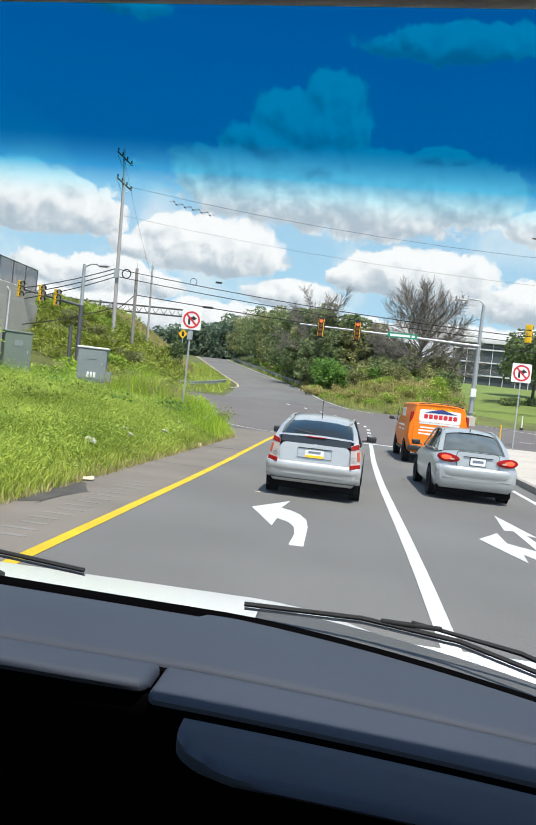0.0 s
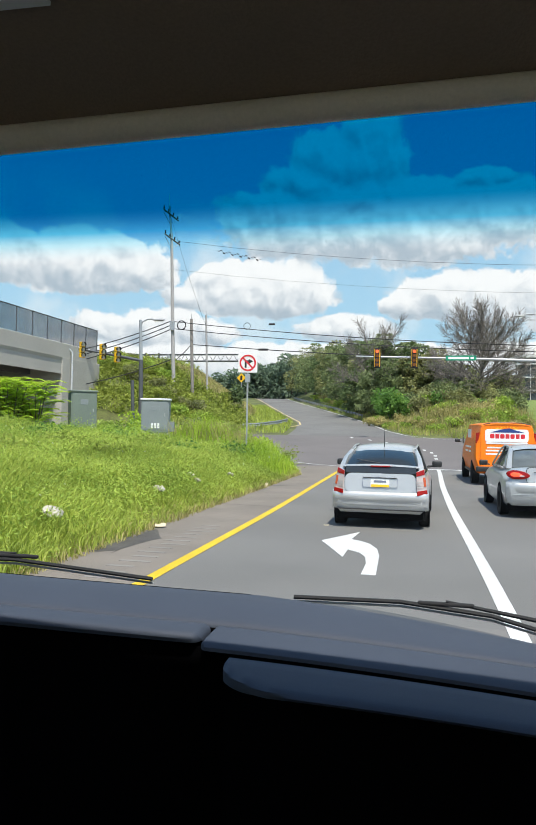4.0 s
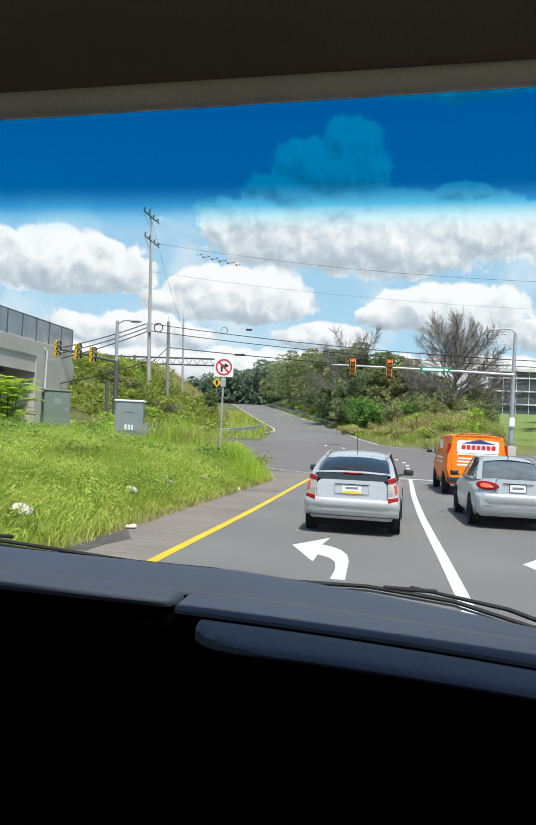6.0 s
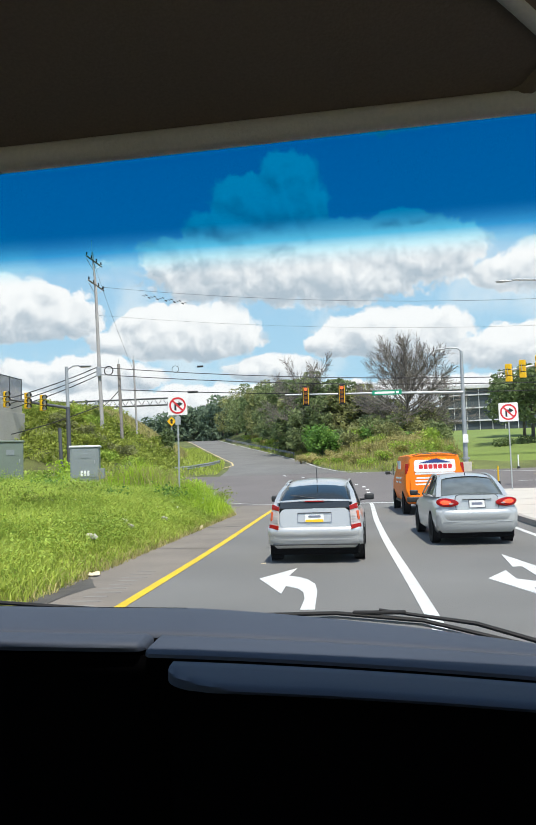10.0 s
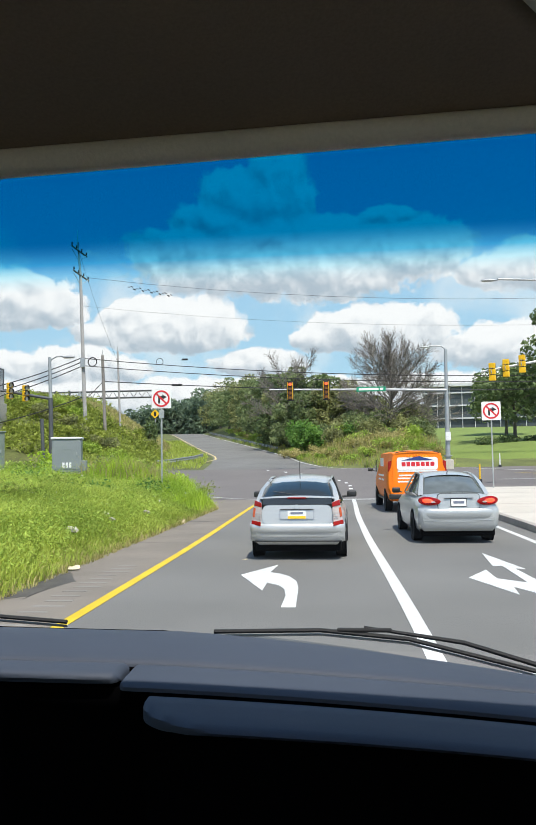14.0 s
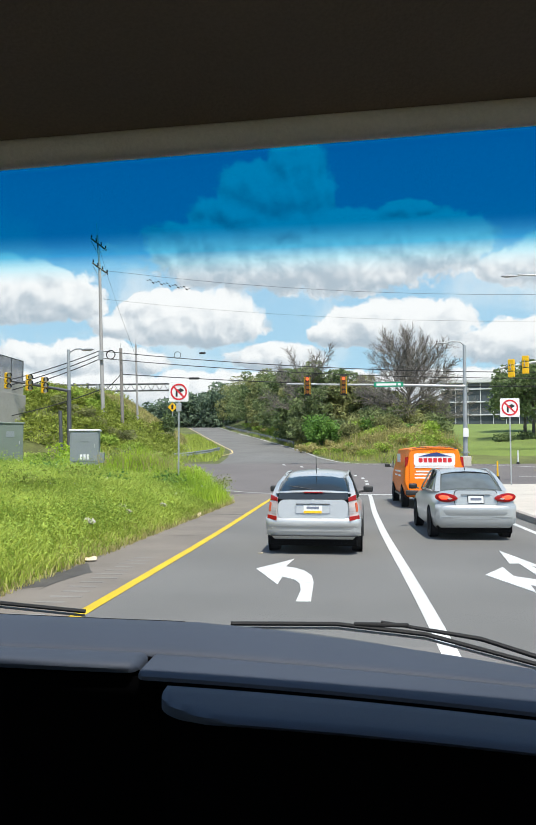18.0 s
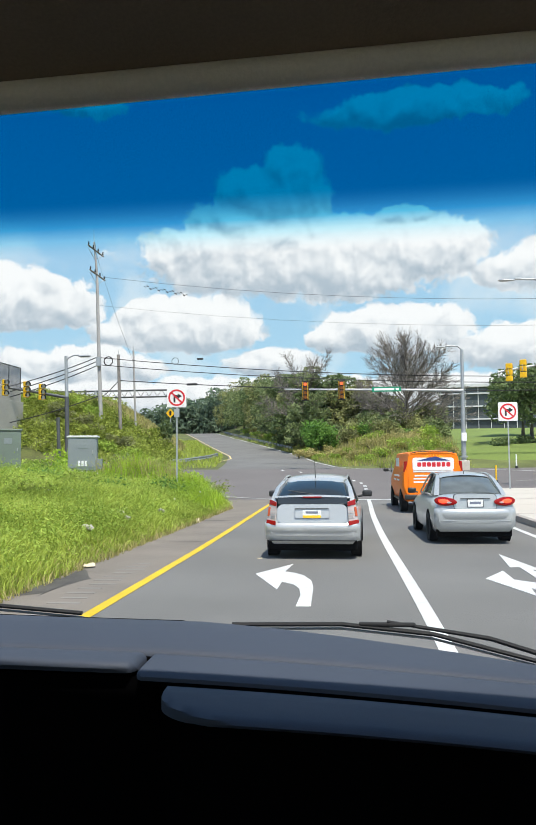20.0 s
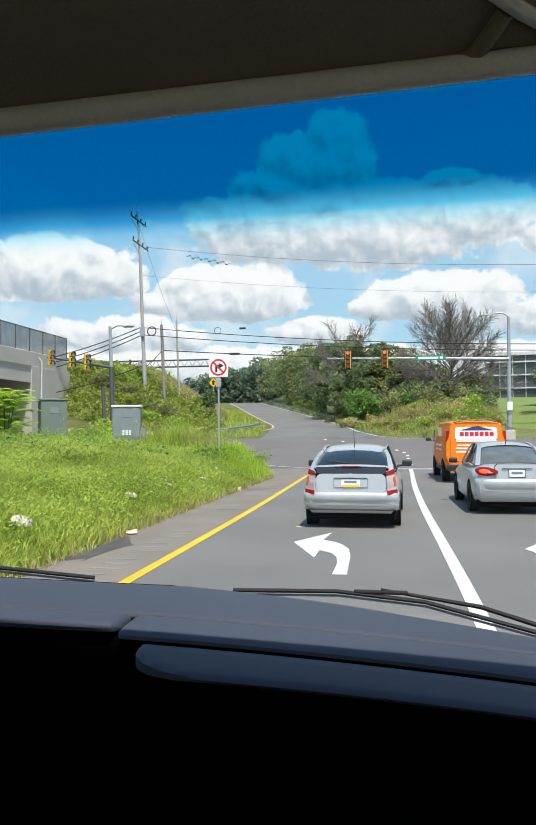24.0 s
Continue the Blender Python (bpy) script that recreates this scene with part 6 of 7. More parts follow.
def leaves(centres, size, flat=0.0):
    """Four-cornered leaves at random turns."""
    n = len(centres)
    d = rng.normal(size=(n, 3))
    d[:, 2] *= 1 - flat
    d /= np.linalg.norm(d, axis=1, keepdims=True)
    e = np.cross(d, rng.normal(size=(n, 3)))
    e /= np.linalg.norm(e, axis=1, keepdims=True)
    s = (size * rng.uniform(0.6, 1.3, n))[:, None]
    v = np.stack([centres - d * s, centres + e * s * 0.45, centres + d * s, centres - e * s * 0.45], 1).reshape(-1, 3)
    return v, np.arange(n * 4).reshape(-1, 4)


def stuff(name, vf, mat, label, category):
    return tagged(new(name, np_mesh(name, vf[0], vf[1], mat)), label, category, kind="stuff")


def scatter(n, x0, x1, y0, y1, keep):
    xy = np.stack([rng.uniform(x0, x1, n), rng.uniform(y0, y1, n)], 1)
    return xy[[bool(keep(float(a), float(b))) for a, b in xy]]


# near grass corner
xy = np.concatenate([scatter(90000, -16, -4.45, 6, 42, lambda x, y: inside_left(x, y) > 0.0), scatter(42000, -8.5, -4.45, 7, 30, lambda x, y: inside_left(x, y) > -0.05), scatter(26000, -32, -14, 6, 42, lambda x, y: inside_left(x, y) > 0)])
patch = np.array([0.5 + 0.5 * noise.noise((a * 0.35, b * 0.35, 9)) for a, b in xy])
inn = np.array([inside_left(float(a), float(b)) for a, b in xy])
h = (0.16 + 0.42 * patch + 0.2 * rng.uniform(0, 1, len(xy))) * np.clip(0.45 + inn / 2.2, 0.45, 1.25)
stuff("grass", blades(np.c_[xy, heights(xy) - 0.02], h, rng.uniform(0.014, 0.034, len(xy)), rng.uniform(0.2, 0.75, len(xy))), GRASS, "dense bright green uncut grass beside the shoulder", "grass")
# weeds with broad leaves
c0 = scatter(3400, -17, -4.9, 7.5, 42, lambda x, y: inside_left(x, y) > 0.15)
pts = []
for a, b in c0:
    k, r, hh = int(rng.integers(25, 60)), rng.uniform(0.15, 0.5), rng.uniform(0.25, 0.7)
    p = rng.normal(size=(k, 3)) * [r * 0.6, r * 0.6, hh * 0.33] + [a, b, ground_height(float(a), float(b)) + hh * 0.7]
    pts.append(p)
stuff("weed", leaves(np.concatenate(pts), np.full(sum(map(len, pts)), 0.03), 0.3), WEED, "leafy green weeds growing through the grass", "weeds")
c0 = scatter(5200, -17, -4.5, 7.5, 42, lambda x, y: inside_left(x, y) > 0.05)
pts = []
for a, b in c0:
    k, r = int(rng.integers(10, 26)), rng.uniform(0.1, 0.3)
    pts.append(rng.normal(size=(k, 3)) * [r, r, 0.05] + [a, b, ground_height(float(a), float(b)) + rng.uniform(0.25, 0.55) * min(1.0, 0.5 + inside_left(float(a), float(b)) / 2)])
cen = np.concatenate(pts)
ang = rng.uniform(0, 2 * np.pi, len(cen))
d = np.stack([np.cos(ang), np.sin(ang), rng.normal(0, 0.3, len(cen))], 1) * rng.uniform(0.018, 0.04, len(cen))[:, None]
e = np.stack([-np.sin(ang), np.cos(ang), rng.normal(0, 0.3, len(cen))], 1) * 0.014
stuff("broad_weed", (np.stack([cen - d, cen + e, cen + d, cen - e], 1).reshape(-1, 3), np.arange(len(cen) * 4).reshape(-1, 4)), WEED, "broad light green weed leaves lying over the grass", "weeds")
# taller yellow-green weeds round the posts and at the corner
xy = np.concatenate([scatter(9000, -13.5, -6.0, 28, 40, lambda x, y: inside_left(x, y) > 0.4), scatter(4200, -11.0, -6.6, 28.5, 34, lambda x, y: True), scatter(9000, -9.5, -4.6, 24.5, 39, lambda x, y: 0.1 < inside_left(x, y) < 1.6)])
hh = rng.uniform(0.35, 1.1, len(xy)) * np.clip(np.array([0.5 + 0.9 * noise.noise((a * 0.4, b * 0.4, 2)) + 1.3 * math.exp(-((a + 9.0) / 1.5) ** 2 - ((b - 31.5) / 2.2) ** 2) for a, b in xy]), 0.2, 1.9)
stuff("tall_weed", blades(np.c_[xy, heights(xy)], np.maximum(hh, rng.uniform(0.35, 0.75, len(xy))), rng.uniform(0.018, 0.04, len(xy)), rng.uniform(0.1, 0.4, len(xy))), SUMAC, "tall yellow-green weeds at the grass corner", "weeds")
xy = np.stack([rng.normal(-8.8, 0.8, 1500), rng.normal(31.6, 1.1, 1500)], 1)
stuff("seed_grass", blades(np.c_[xy, heights(xy)], rng.uniform(0.8, 1.6, len(xy)), rng.uniform(0.015, 0.04, len(xy)), rng.uniform(0.1, 0.45, len(xy))), STRAW, "tall golden seeding grass beside the sign post", "grass")
xy = scatter(300, -16, -5, 8, 41, lambda x, y: inside_left(x, y) > 0.3)
stuff("wild_flower", leaves(np.c_[xy, heights(xy) + rng.uniform(0.35, 0.65, len(xy))], np.full(len(xy), 0.03), 0.5), SIGN_WHITE, "scattered tiny white flowers in the grass", "flowers")
for k, (x, y) in enumerate(((-7.2, 21.5), (-8.6, 22.6), (-6.4, 25.5), (-9.8, 19.0), (-10.8, 25.5), (-7.8, 17.2), (-12.2, 22.4), (-6.9, 28.4), (-13.5, 27), (-9.2, 15.2), (-11.6, 17.4), (-6.2, 35.2), (-7.6, 37.6), (-9.4, 36.4))):
    pts = rng.normal(size=(260, 3)) * [0.3, 0.3, 0.14] + [x, y, ground_height(x, y) + 0.5]
    cl = thing("weed_clump", "green leafy clump standing in the grass", "weeds", "weed clumps", m=pose(0, 0, 0))
    ob = new("foliage", np_mesh("foliage", *leaves(pts, np.full(260, 0.06), 0.2), BRUSH if k % 2 else LEAF_D))
    ob.parent = cl
    bm = T([(x, y, ground_height(x, y) - 0.1), (x, y, ground_height(x, y) + 0.5)], 0.02, 5)
    part("stem", bm, BARK, cl)
# dry rim of the verge
xy = scatter(9000, -5.2, -4.35, 6, 36, lambda x, y: inside_left(x, y) > -0.15)
stuff("dry_grass", blades(np.c_[xy, heights(xy)], rng.uniform(0.06, 0.22, len(xy)), rng.uniform(0.01, 0.025, len(xy)), rng.uniform(0.3, 1.0, len(xy))), STRAW, "dry straw along the shoulder", "grass")


def shrub(name, x, y, h, r, mat, n, size, label, group="", lobes=7, base=None):
    z0 = ground_height(x, y) if base is None else base
    t = thing(name, label, "shrub", group, m=pose(0, 0, 0))
    bm = bmesh.new()
    for k in range(4):
        a = 2 * math.pi * k / 4 + x
        tube(bm, [(x, y, z0 - 0.1), (x + 0.3 * r * math.cos(a), y + 0.3 * r * math.sin(a), z0 + 0.5 * h)], [0.05, 0.02], 5)
    part("stem", bm, BARK, t, "thin woody stems")
    cs = np.array([[x + r * 0.6 * math.cos(2.4 * k) * ((k + 1) / lobes) ** 0.5, y + r * 0.6 * math.sin(2.4 * k) * ((k + 1) / lobes) ** 0.5, z0 + h * (0.35 + 0.35 * rng.uniform())] for k in range(lobes)])
    p = cs[rng.integers(0, lobes, n)]
    d = rng.normal(size=(n, 3))
    d /= np.linalg.norm(d, axis=1, keepdims=True)
    p = p + d * rng.uniform(0.55, 1.0, n)[:, None] * [r * 0.5, r * 0.5, h * 0.36]
    p[:, 2] = np.maximum(p[:, 2], z0 + 0.03)
    v, f = leaves(p, np.full(n, size), 0.2)
    me = np_mesh("foliage", v, f, mat)
    ob = new("foliage", me)
    ob.parent = t
    return t


def limbs(x, y, z0, h, r, k, seed):
    g = random.Random(seed)
    bm = bmesh.new()
    top = z0 + h * 0.8
    tube(bm, [(x, y, z0 - 0.3), (x + 0.1, y, z0 + h * 0.35), (x - 0.1, y + 0.1, top)], [0.035 * h ** 0.9, 0.022 * h ** 0.9, 0.03], 8)
    ends = []
    for j in range(k):
        a, s = 2.4 * j + g.random(), 0.3 + 0.45 * j / k
        b = Vector((x, y, z0 + h * s))
        e = b + Vector((math.cos(a) * r * 0.75, math.sin(a) * r * 0.75, h * (0.12 + 0.2 * g.random())))
        tube(bm, [b, b.lerp(e, 0.5) + Vector((0, 0, 0.15)), e], [0.01 * h, 0.006 * h, 0.02], 5)
        ends.append(e)
    return bm, ends


def tree(x, y, top, r, mat, n=1900, size=0.3, label="leafy green tree in the roadside wood", group="roadside trees", seed=0, low=0.22, base=None):
    z0 = ground_height(x, y) if base is None else base
    h = max(2.0, top - z0)
    t = thing("tree", label, "tree", group, m=pose(0, 0, 0))
    bm, ends = limbs(x, y, z0, h, r, 9, seed)
    part("trunk", bm, BARK, t, "grey-brown trunk and limbs", smooth=60)
    cs = np.array([list(e) for e in ends] + [[x, y, z0 + h * 0.82], [x + 0.3 * r, y, z0 + h * 0.7], [x - 0.3 * r, y - 0.2 * r, z0 + h * 0.62], [x, y - 0.4 * r, z0 + h * 0.45], [x - 0.5 * r, y - 0.5 * r, z0 + h * 0.25], [x + 0.5 * r, y - 0.5 * r, z0 + h * 0.28], [x, y - 0.6 * r, z0 + h * 0.15], [x - 0.75 * r, y - 0.3 * r, z0 + h * 0.4], [x + 0.75 * r, y - 0.3 * r, z0 + h * 0.42], [x - 0.7 * r, y - 0.3 * r, z0 + h * 0.12], [x + 0.7 * r, y - 0.3 * r, z0 + h * 0.1]][: 11 if low < 0.4 else 4])
    rad = rng.uniform(0.28, 0.5, len(cs)) * r
    pick = rng.integers(0, len(cs), n)
    d = rng.normal(size=(n, 3))
    d /= np.linalg.norm(d, axis=1, keepdims=True)
    p = cs[pick] + d * (rad[pick] * rng.uniform(0.35, 1.0, n) ** 0.5)[:, None] * [1, 1, 0.85]
    p[:, 2] = np.clip(p[:, 2], z0 + low * h * rng.uniform(0.3, 1, n), top + 0.4)
    v, f = leaves(p, np.full(n, size), 0.15)
    ob = new("crown", np_mesh("crown", v, f, mat))
    ob.parent = t
    tagged(ob, "crown of small leaves")
    return t


# wood beyond the junction
wood = [(-36, 196, 20.5, 4.6), (-30, 184, 19.6, 4.4), (-25.4, 166, 19.2, 4.4), (-22.0, 156, 17.6, 4.0), (-19.6, 149, 18.4, 4.2), (-16.6, 140, 16.6, 3.8), (-14.8, 134, 17.2, 4.0), (-12.0, 123, 16.2, 3.8), (-10.2, 114, 14.4, 3.4), (-8.2, 110, 15.8, 3.4), (-6.6, 103, 13.0, 3.2), (-5.4, 101, 14.6, 3.2), (-3.7, 96, 12.6, 3.0), (-1.8, 94, 12.6, 3.0), (0.3, 92, 11.4, 2.8), (2.4, 92, 10.4, 2.8), (-4.6, 90, 9.4, 2.6), (-7.0, 97, 10.2, 2.6), (4.8, 93, 9.2, 2.8), (10.0, 93, 8.9, 2.4)]
for k, (x, y, top, r) in enumerate(wood):
    tree(x, y, top, r, (LEAF_A, LEAF_B, LEAF_C, LEAF_A)[k % 4], 5200, 0.23, ("leafy green tree in the roadside wood", "dark green tree in the roadside wood", "olive green tree in the roadside wood", "leafy green tree in the roadside wood")[k % 4], seed=k)
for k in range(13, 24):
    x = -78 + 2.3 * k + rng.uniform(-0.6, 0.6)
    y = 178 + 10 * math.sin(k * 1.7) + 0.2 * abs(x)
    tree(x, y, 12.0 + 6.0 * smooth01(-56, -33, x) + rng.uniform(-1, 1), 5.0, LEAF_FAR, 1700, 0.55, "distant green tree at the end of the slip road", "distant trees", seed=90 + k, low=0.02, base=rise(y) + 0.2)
shrub("shrub", -3.0, 82, 3.6, 2.6, LEAF_D, 2600, 0.2, "large dark green rounded shrub on the bank", "bank shrubs", 9)
shrub("shrub", -5.6, 91, 2.6, 1.9, LEAF_A, 1500, 0.2, "green shrub on the bank", "bank shrubs")
for k in range(26):
    x = -8.2 + 0.66 * k + rng.uniform(-0.5, 0.5)
    y = float(np.interp(x, [-9, -4, 0, 9], [101, 86, 79, 77])) + rng.uniform(-0.5, 5)
    mat = (LEAF_C, LEAF_D, LEAF_A, LEAF_C, WEED)[k % 5]
    shrub("shrub", x, y, rng.uniform(1.1, 2.6), rng.uniform(1.0, 1.8), mat, 1000, 0.17, ("olive brush on the bank", "fresh green shrub on the bank", "green shrub on the bank", "olive brush on the bank", "light green shrub on the bank")[k % 5], "bank shrubs")
for k in range(12):
    x, y = 1.5 + 0.75 * k + rng.uniform(-0.3, 0.3), 84 + rng.uniform(-2, 4)
    shrub("shrub", x, y, rng.uniform(2.0, 4.2), rng.uniform(1.4, 2.2), (LEAF_C, LEAF_A, LEAF_C)[k % 3], 1300, 0.2, ("olive brush under the bare tree", "green shrub under the bare tree", "olive brush under the bare tree")[k % 3], "brush under the bare tree", 9)
xy = scatter(30000, -16, 10.5, 63, 100, lambda x, y: not on_road(x, y) and x > ramp_at(y)[0] + ramp_at(y)[1] + 0.3 and (y > 64 + 0.0 * x))
stuff("verge_grass", blades(np.c_[xy, heights(xy)], rng.uniform(0.15, 0.6, len(xy)), rng.uniform(0.02, 0.05, len(xy)), rng.uniform(0.1, 0.5, len(xy))), STRAW, "tall pale grass on the far verge", "grass")
for k in range(30):
    x = -5.0 + 0.5 * k + rng.uniform(-0.3, 0.3)
    y = float(np.interp(x, [-6, 0, 10], [80, 69, 67])) + rng.uniform(0, 6)
    shrub("weed_clump", x, y, rng.uniform(0.5, 1.2), rng.uniform(0.6, 1.2), (STRAW, WEED, STRAW)[k % 3], 420, 0.1, ("dry straw-coloured weeds on the verge", "green weeds on the verge", "dry straw-coloured weeds on the verge")[k % 3], "verge weeds", 6)
xy = scatter(4600, -10, 10.5, 70, 92, lambda x, y: not on_road(x, y) and x > ramp_at(y)[0] + ramp_at(y)[1] + 2.0 and noise.noise((x * 0.35, y * 0.3, 11)) > -0.15)
stuff("tall_straw", blades(np.c_[xy, heights(xy)], rng.uniform(0.7, 1.7, len(xy)), rng.uniform(0.04, 0.08, len(xy)), rng.uniform(0.1, 0.4, len(xy))), STRAW, "tall straw-coloured grass below the wood", "grass")
xy = scatter(30000, -22, 10.5, 63, 125, lambda x, y: not on_road(x, y) and x > ramp_at(y)[0] + ramp_at(y)[1] + 0.2)
stuff("verge_weed", blades(np.c_[xy, heights(xy)], rng.uniform(0.2, 0.75, len(xy)), rng.uniform(0.025, 0.05, len(xy)), rng.uniform(0.2, 0.6, len(xy))), GRASS, "green weeds on the far verge", "weeds")
for k in range(34):
    y = 70 + 1.0 * k if k < 20 else 88 + 4.2 * (k - 20)
    x = ramp_at(y)[0] + ramp_at(y)[1] + (rng.uniform(4.5, 13) if k < 20 else rng.uniform(1.6, 3.2))
    if x < 9.5:
        shrub("weed_clump", x, y, rng.uniform(0.8, 1.7), rng.uniform(0.8, 1.5), (WEED, STRAW, BRUSH)[k % 3], 520, 0.12, ("light green weeds on the verge", "dry straw-coloured weeds on the verge", "yellow-green weeds on the verge")[k % 3], "verge weeds", 6)
# bank on the other side
xy = scatter(42000, -46, -11, 58, 125, lambda x, y: x < ramp_at(y)[0] - ramp_at(y)[1] - 0.6 and not on_road(x, y))
stuff("bank_grass", blades(np.c_[xy, heights(xy)], rng.uniform(0.2, 0.65, len(xy)), rng.uniform(0.03, 0.07, len(xy)), rng.uniform(0.2, 0.6, len(xy))), GRASS, "rough green grass on the motorway bank", "grass")
xy = scatter(17000, -31, -16, 72, 104, lambda x, y: x < ramp_at(y)[0] - ramp_at(y)[1] - 5)
stuff("dry_bank_grass", blades(np.c_[xy, heights(xy)], rng.uniform(0.3, 0.9, len(xy)), rng.uniform(0.06, 0.1, len(xy)), rng.uniform(0.2, 0.5, len(xy))), STRAW, "dry brownish grass high on the bank", "grass")
for k in range(70):
    x, y = -33 + 18 * ((k * 0.618) % 1), 62.5 + 12 * ((k * 0.377) % 1)
    if x > ramp_at(y)[0] - ramp_at(y)[1] - 6.5:
        continue
    shrub("shrub", x, y, rng.uniform(0.7, 1.7), rng.uniform(0.9, 1.7), (WEED, BRUSH, LEAF_C, BRUSH)[k % 4], 750, 0.12, ("light green shrub on the motorway bank", "yellow-green shrub on the motorway bank", "olive shrub on the motorway bank", "yellow-green shrub on the motorway bank")[k % 4], "motorway bank shrubs")
xy = scatter(6500, -42, -16, 58, 92, lambda x, y: x < ramp_at(y)[0] - ramp_at(y)[1] - 5 and not on_road(x, y) and not (x > -28 and y > 73) and noise.noise((x * 0.22, y * 0.22, 4)) > -0.6)
pts = []
for a, b in xy:
    k, r, hh = int(rng.integers(14, 30)), rng.uniform(0.3, 0.8), rng.uniform(0.3, 1.0)
    pts.append(rng.normal(size=(k, 3)) * [r * 0.6, r * 0.6, hh * 0.3] + [a, b, ground_height(float(a), float(b)) + hh * 0.55])
stuff("bank_brush", leaves(np.concatenate(pts), np.full(sum(map(len, pts)), 0.15), 0.2), BRUSH, "dense yellow-green brush covering the motorway bank", "brush")
# small conical fir
shrub("fir", -18.6, 74, 3.3, 0.9, LEAF_B, 900, 0.16, "small dark conical fir on the bank", "motorway bank shrubs", 6)
# weeds behind the cabinets
for k in range(16):
    x, y = -26 + 1.05 * k + rng.uniform(-0.4, 0.4), 36.5 + rng.uniform(-2, 2.5)
    shrub("shrub", x, y, rng.uniform(0.7, 1.5), rng.uniform(0.8, 1.3), (WEED, SUMAC, LEAF_A)[k % 3], 420, 0.11, ("light green weeds behind the cabinets", "yellow-green weeds behind the cabinets", "green weeds behind the cabinets")[k % 3], "corner shrubs")

for k in range(18):
    x, y = -15.5 + 0.45 * k + rng.uniform(-0.3, 0.3), 37.5 + rng.uniform(-1.5, 2)
    shrub("shrub", x, y, rng.uniform(1.0, 1.9), rng.uniform(0.7, 1.2), (BRUSH, SUMAC, WEED)[k % 3], 520, 0.1, ("yellow-green brush behind the cabinets", "yellow-green weeds behind the cabinets", "light green weeds behind the cabinets")[k % 3], "corner shrubs")
# fern-leaved sumac beside the overpass
for k, (x, y) in enumerate(((-18.2, 31.2), (-19.2, 31.8), (-20.4, 32.0), (-21.6, 32.0))):
    shrub("shrub", x, y, 1.9, 1.2, (SUMAC, WEED)[k % 2], 900, 0.11, ("yellow-green leafy shrub among the fern-leaved bushes", "green leafy shrub among the fern-leaved bushes")[k % 2], "corner shrubs", 8)
for k, (x, y, hh) in enumerate(((-17.0, 30.6, 1.9), (-17.9, 30.0, 2.0), (-19.1, 30.6, 2.2), (-20.6, 31.0, 2.2), (-18.8, 32.0, 2.1), (-22.0, 31.4, 2.0), (-18.6, 28.4, 1.7))):
    sm = thing("sumac_bush", "bright green fern-leaved bush in front of the overpass", "shrub", "sumac bushes", m=pose(0, 0, 0))
    z0 = ground_height(x, y)
    bm, vv, ff, cnt = bmesh.new(), [], [], 0
    for j in range(150):
        a, tilt = rng.uniform(0, 2 * np.pi), rng.uniform(0.1, 1.0)
        b = Vector((x + rng.uniform(-0.7, 0.7), y + rng.uniform(-0.7, 0.7), z0 + (hh + 0.8) * rng.uniform(0.15, 0.92)))
        d = Vector((math.cos(a), math.sin(a), 0))
        ln_ = rng.uniform(0.5, 0.9)
        side = Vector((-d.y, d.x, 0))
        if j < 9:
            tube(bm, [(x, y, z0 - 0.1), b], [0.04, 0.015], 5)
        for q in range(9):
            s = q / 8
            p = b + d * ln_ * s + Vector((0, 0, ln_ * (1.0 * s - 0.75 * s * s) * (1.25 - tilt)))
            for sg in (-1, 1):
                L = 0.2 * (1 - 0.5 * abs(s - 0.4))
                e = p + side * sg * L + Vector((0, 0, -0.05))
                w = d * 0.035
                vv += [p - w, p + w, (p + e) / 2 + w * 1.2, e, (p + e) / 2 - w * 1.2]
                ff.append([cnt, cnt + 1, cnt + 2, cnt + 3, cnt + 4])
                cnt += 5
    part("stem", bm, BARK, sm)
    ob = new("fronds", np_mesh("fronds", np.array([list(v) for v in vv]), np.array(ff), SUMAC))
    ob.parent = sm

# the bare tree
bare_rng = random.Random(5)


def branch(bm, p, d, length, r0, r1, lift, segs, sides):
    """A branch that bends upwards; returns its points and last direction."""
    pts, rs = [p], [r0]
    for k in range(segs):
        d = (d + Vector((bare_rng.uniform(-0.13, 0.13), bare_rng.uniform(-0.13, 0.13), lift + bare_rng.uniform(-0.06, 0.06)))).normalized()
        p = p + d * length / segs
        pts.append(p)
        rs.append(r0 + (r1 - r0) * (k + 1) / segs)
    tube(bm, pts, rs, sides, False)
    return pts, d


def fork(d, angle):
    """A direction that leaves d by about that angle, to any side."""
    side = d.cross(Vector((bare_rng.uniform(-1, 1), bare_rng.uniform(-1, 1), bare_rng.uniform(-1, 1)))).normalized()
    return (d * math.cos(angle) + side * math.sin(angle)).normalized()


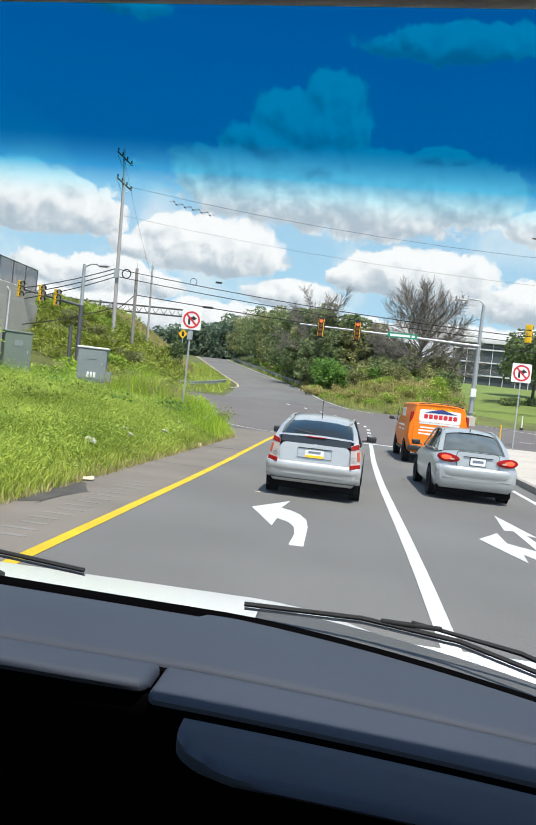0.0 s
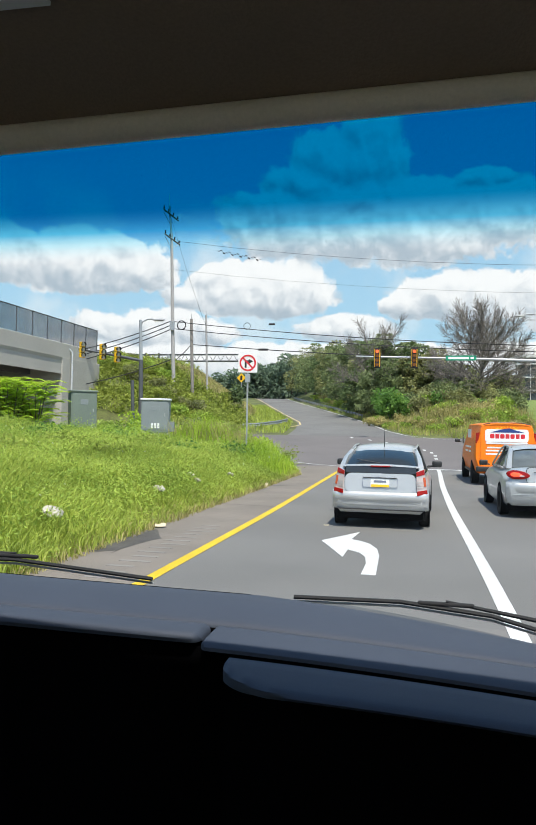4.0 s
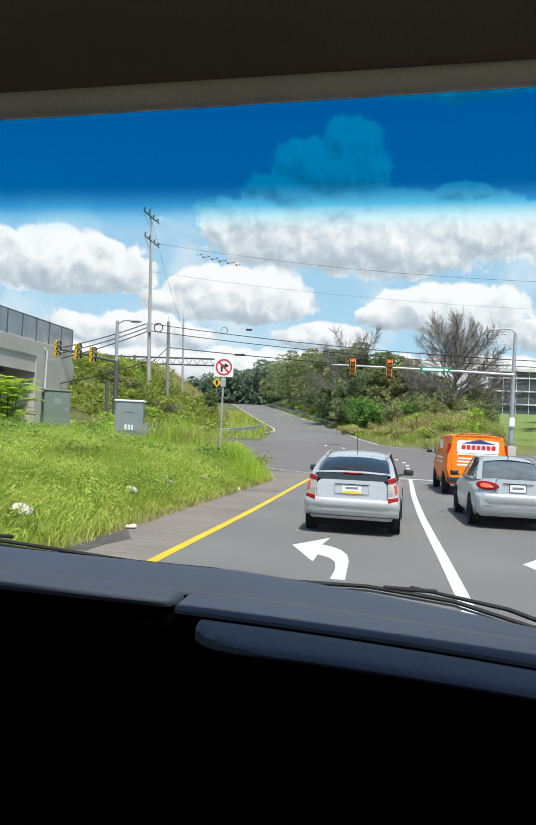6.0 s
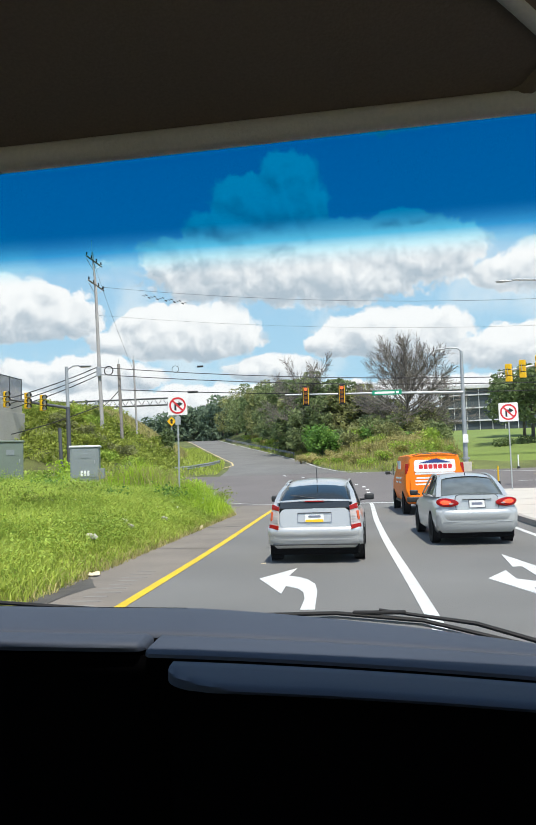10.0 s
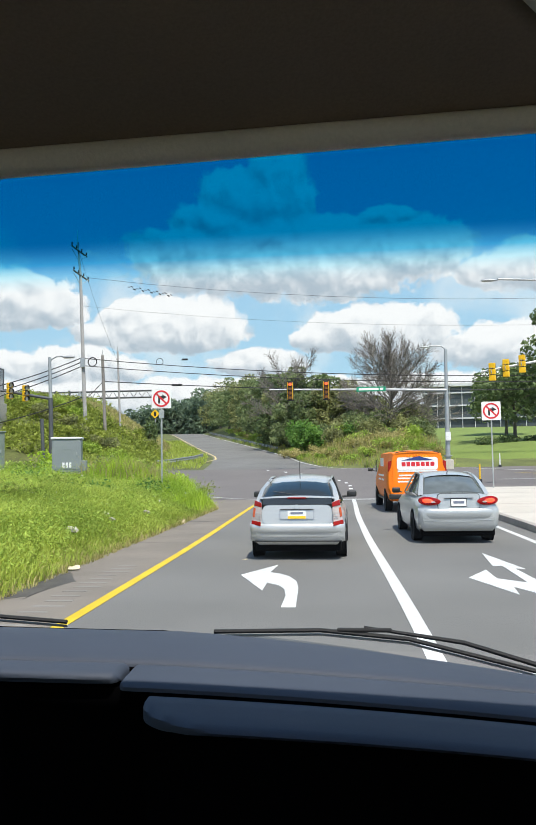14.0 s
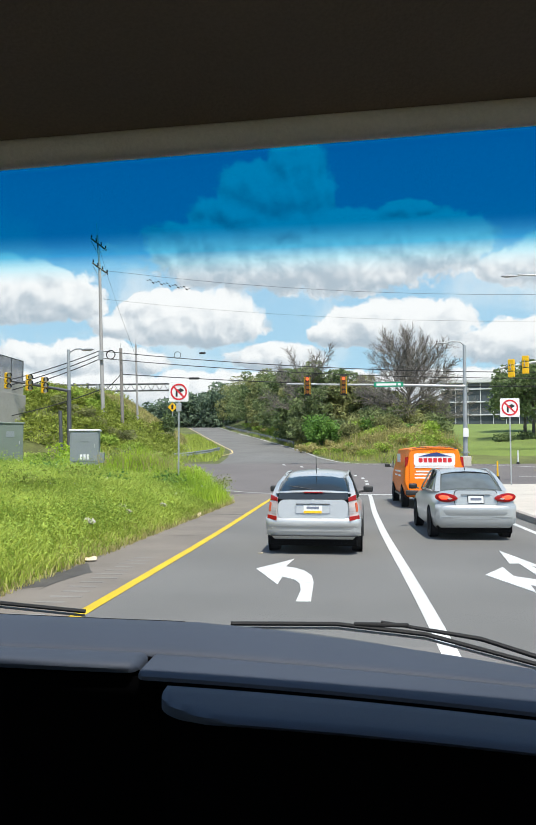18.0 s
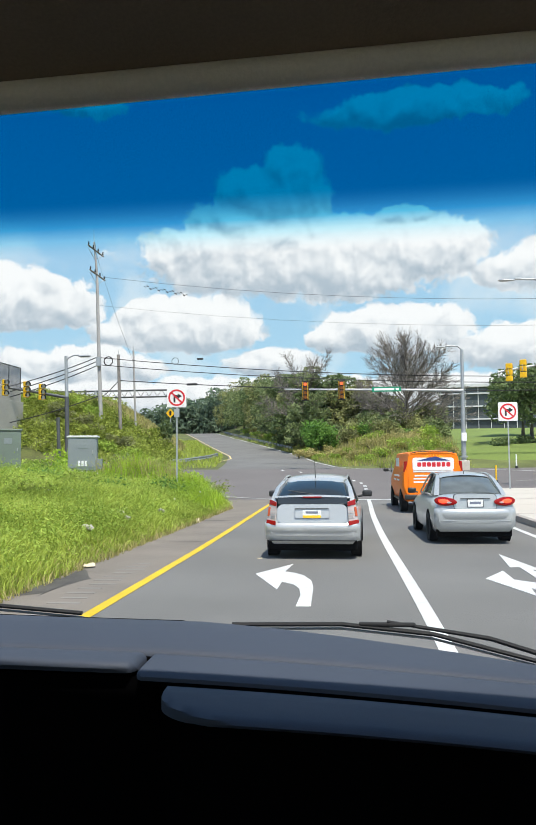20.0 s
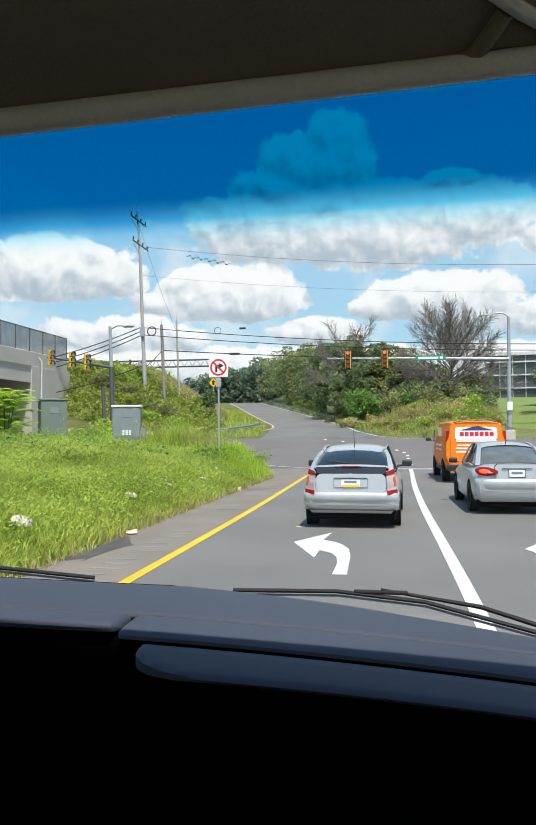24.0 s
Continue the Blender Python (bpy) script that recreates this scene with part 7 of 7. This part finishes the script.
def bare_tree(x, y, h, label, boughs=8):
    z0 = ground_height(x, y)
    t = thing("bare_tree", label, "tree", "bare trees", m=pose(0, 0, 0))
    part("trunk", T([(x, y, z0 - 0.3), (x + 0.05, y, z0 + h * 0.25), (x - 0.05, y, z0 + h * 0.55)], [0.024 * h, 0.018 * h, 0.008 * h], 8), PALE_BARK, t, "grey trunk", smooth=60)
    for k in range(boughs):
        a, s = 2.4 * k, k / (boughs - 1)
        polar = radians(86 - 72 * s + bare_rng.uniform(-8, 8))
        d = Vector((1.35 * math.cos(a) * math.sin(polar), 0.85 * math.sin(a) * math.sin(polar), 0.85 * math.cos(polar)))
        length = h * (0.56 + 0.03 * math.cos(2 * polar)) * bare_rng.uniform(0.85, 1.05) * (1 - 0.2 * s)
        bm = bmesh.new()
        pts, _ = branch(bm, Vector((x, y, z0 + h * (0.13 + 0.36 * s))), d, length, 0.0075 * h, 0.02, 0.035, 8, 5)
        for i in range(2, 9):
            for _ in range(3):
                e = fork((pts[i] - pts[i - 1]).normalized(), radians(bare_rng.uniform(22, 50)))
                sub, _e = branch(bm, pts[i], e, length * bare_rng.uniform(0.2, 0.36) * (1.15 - 0.06 * i), 0.028, 0.012, 0.07, 4, 3)
                for j in range(1, 5):
                    for _ in range(3):
                        f = fork((sub[j] - sub[j - 1]).normalized(), radians(bare_rng.uniform(20, 50)))
                        branch(bm, sub[j], f, length * bare_rng.uniform(0.07, 0.15), 0.016, 0.011, 0.06, 2, 3)
        part("bough", bm, PALE_BARK, t, "bare bough with fine twigs")
    return t


bare_tree(6.8, 86, 12.6, "large bare grey tree with a wide fine crown", 40)
bare_tree(-5.6, 95, 12.4, "small bare grey tree above the wood", 14)

# trees on the lawn
for k, (x, y, top, r, mat, sz) in enumerate(((24.5, 77, 18.5, 5.0, LEAF_B, 0.3), (19.2, 80, 11.4, 4.4, LEAF_B, 0.26), (30, 82, 15, 4.5, LEAF_B, 0.32), (22, 96, 13, 3.6, LEAF_A, 0.3), (36, 88, 15, 4.5, LEAF_A, 0.32), (44, 80, 14, 4.5, LEAF_B, 0.32))):
    tree(x, y, top, r, mat, 4600, sz, "dark green spreading tree on the lawn", "lawn trees", seed=200 + k, low=0.42)
for x, y in ((15.6, 77), (18.2, 78.5), (21, 79), (24, 73.5)):
    shrub("shrub", x, y, 1.3, 1.2, LEAF_B, 800, 0.13, "clipped dark shrub on the lawn", "lawn shrubs", 6)
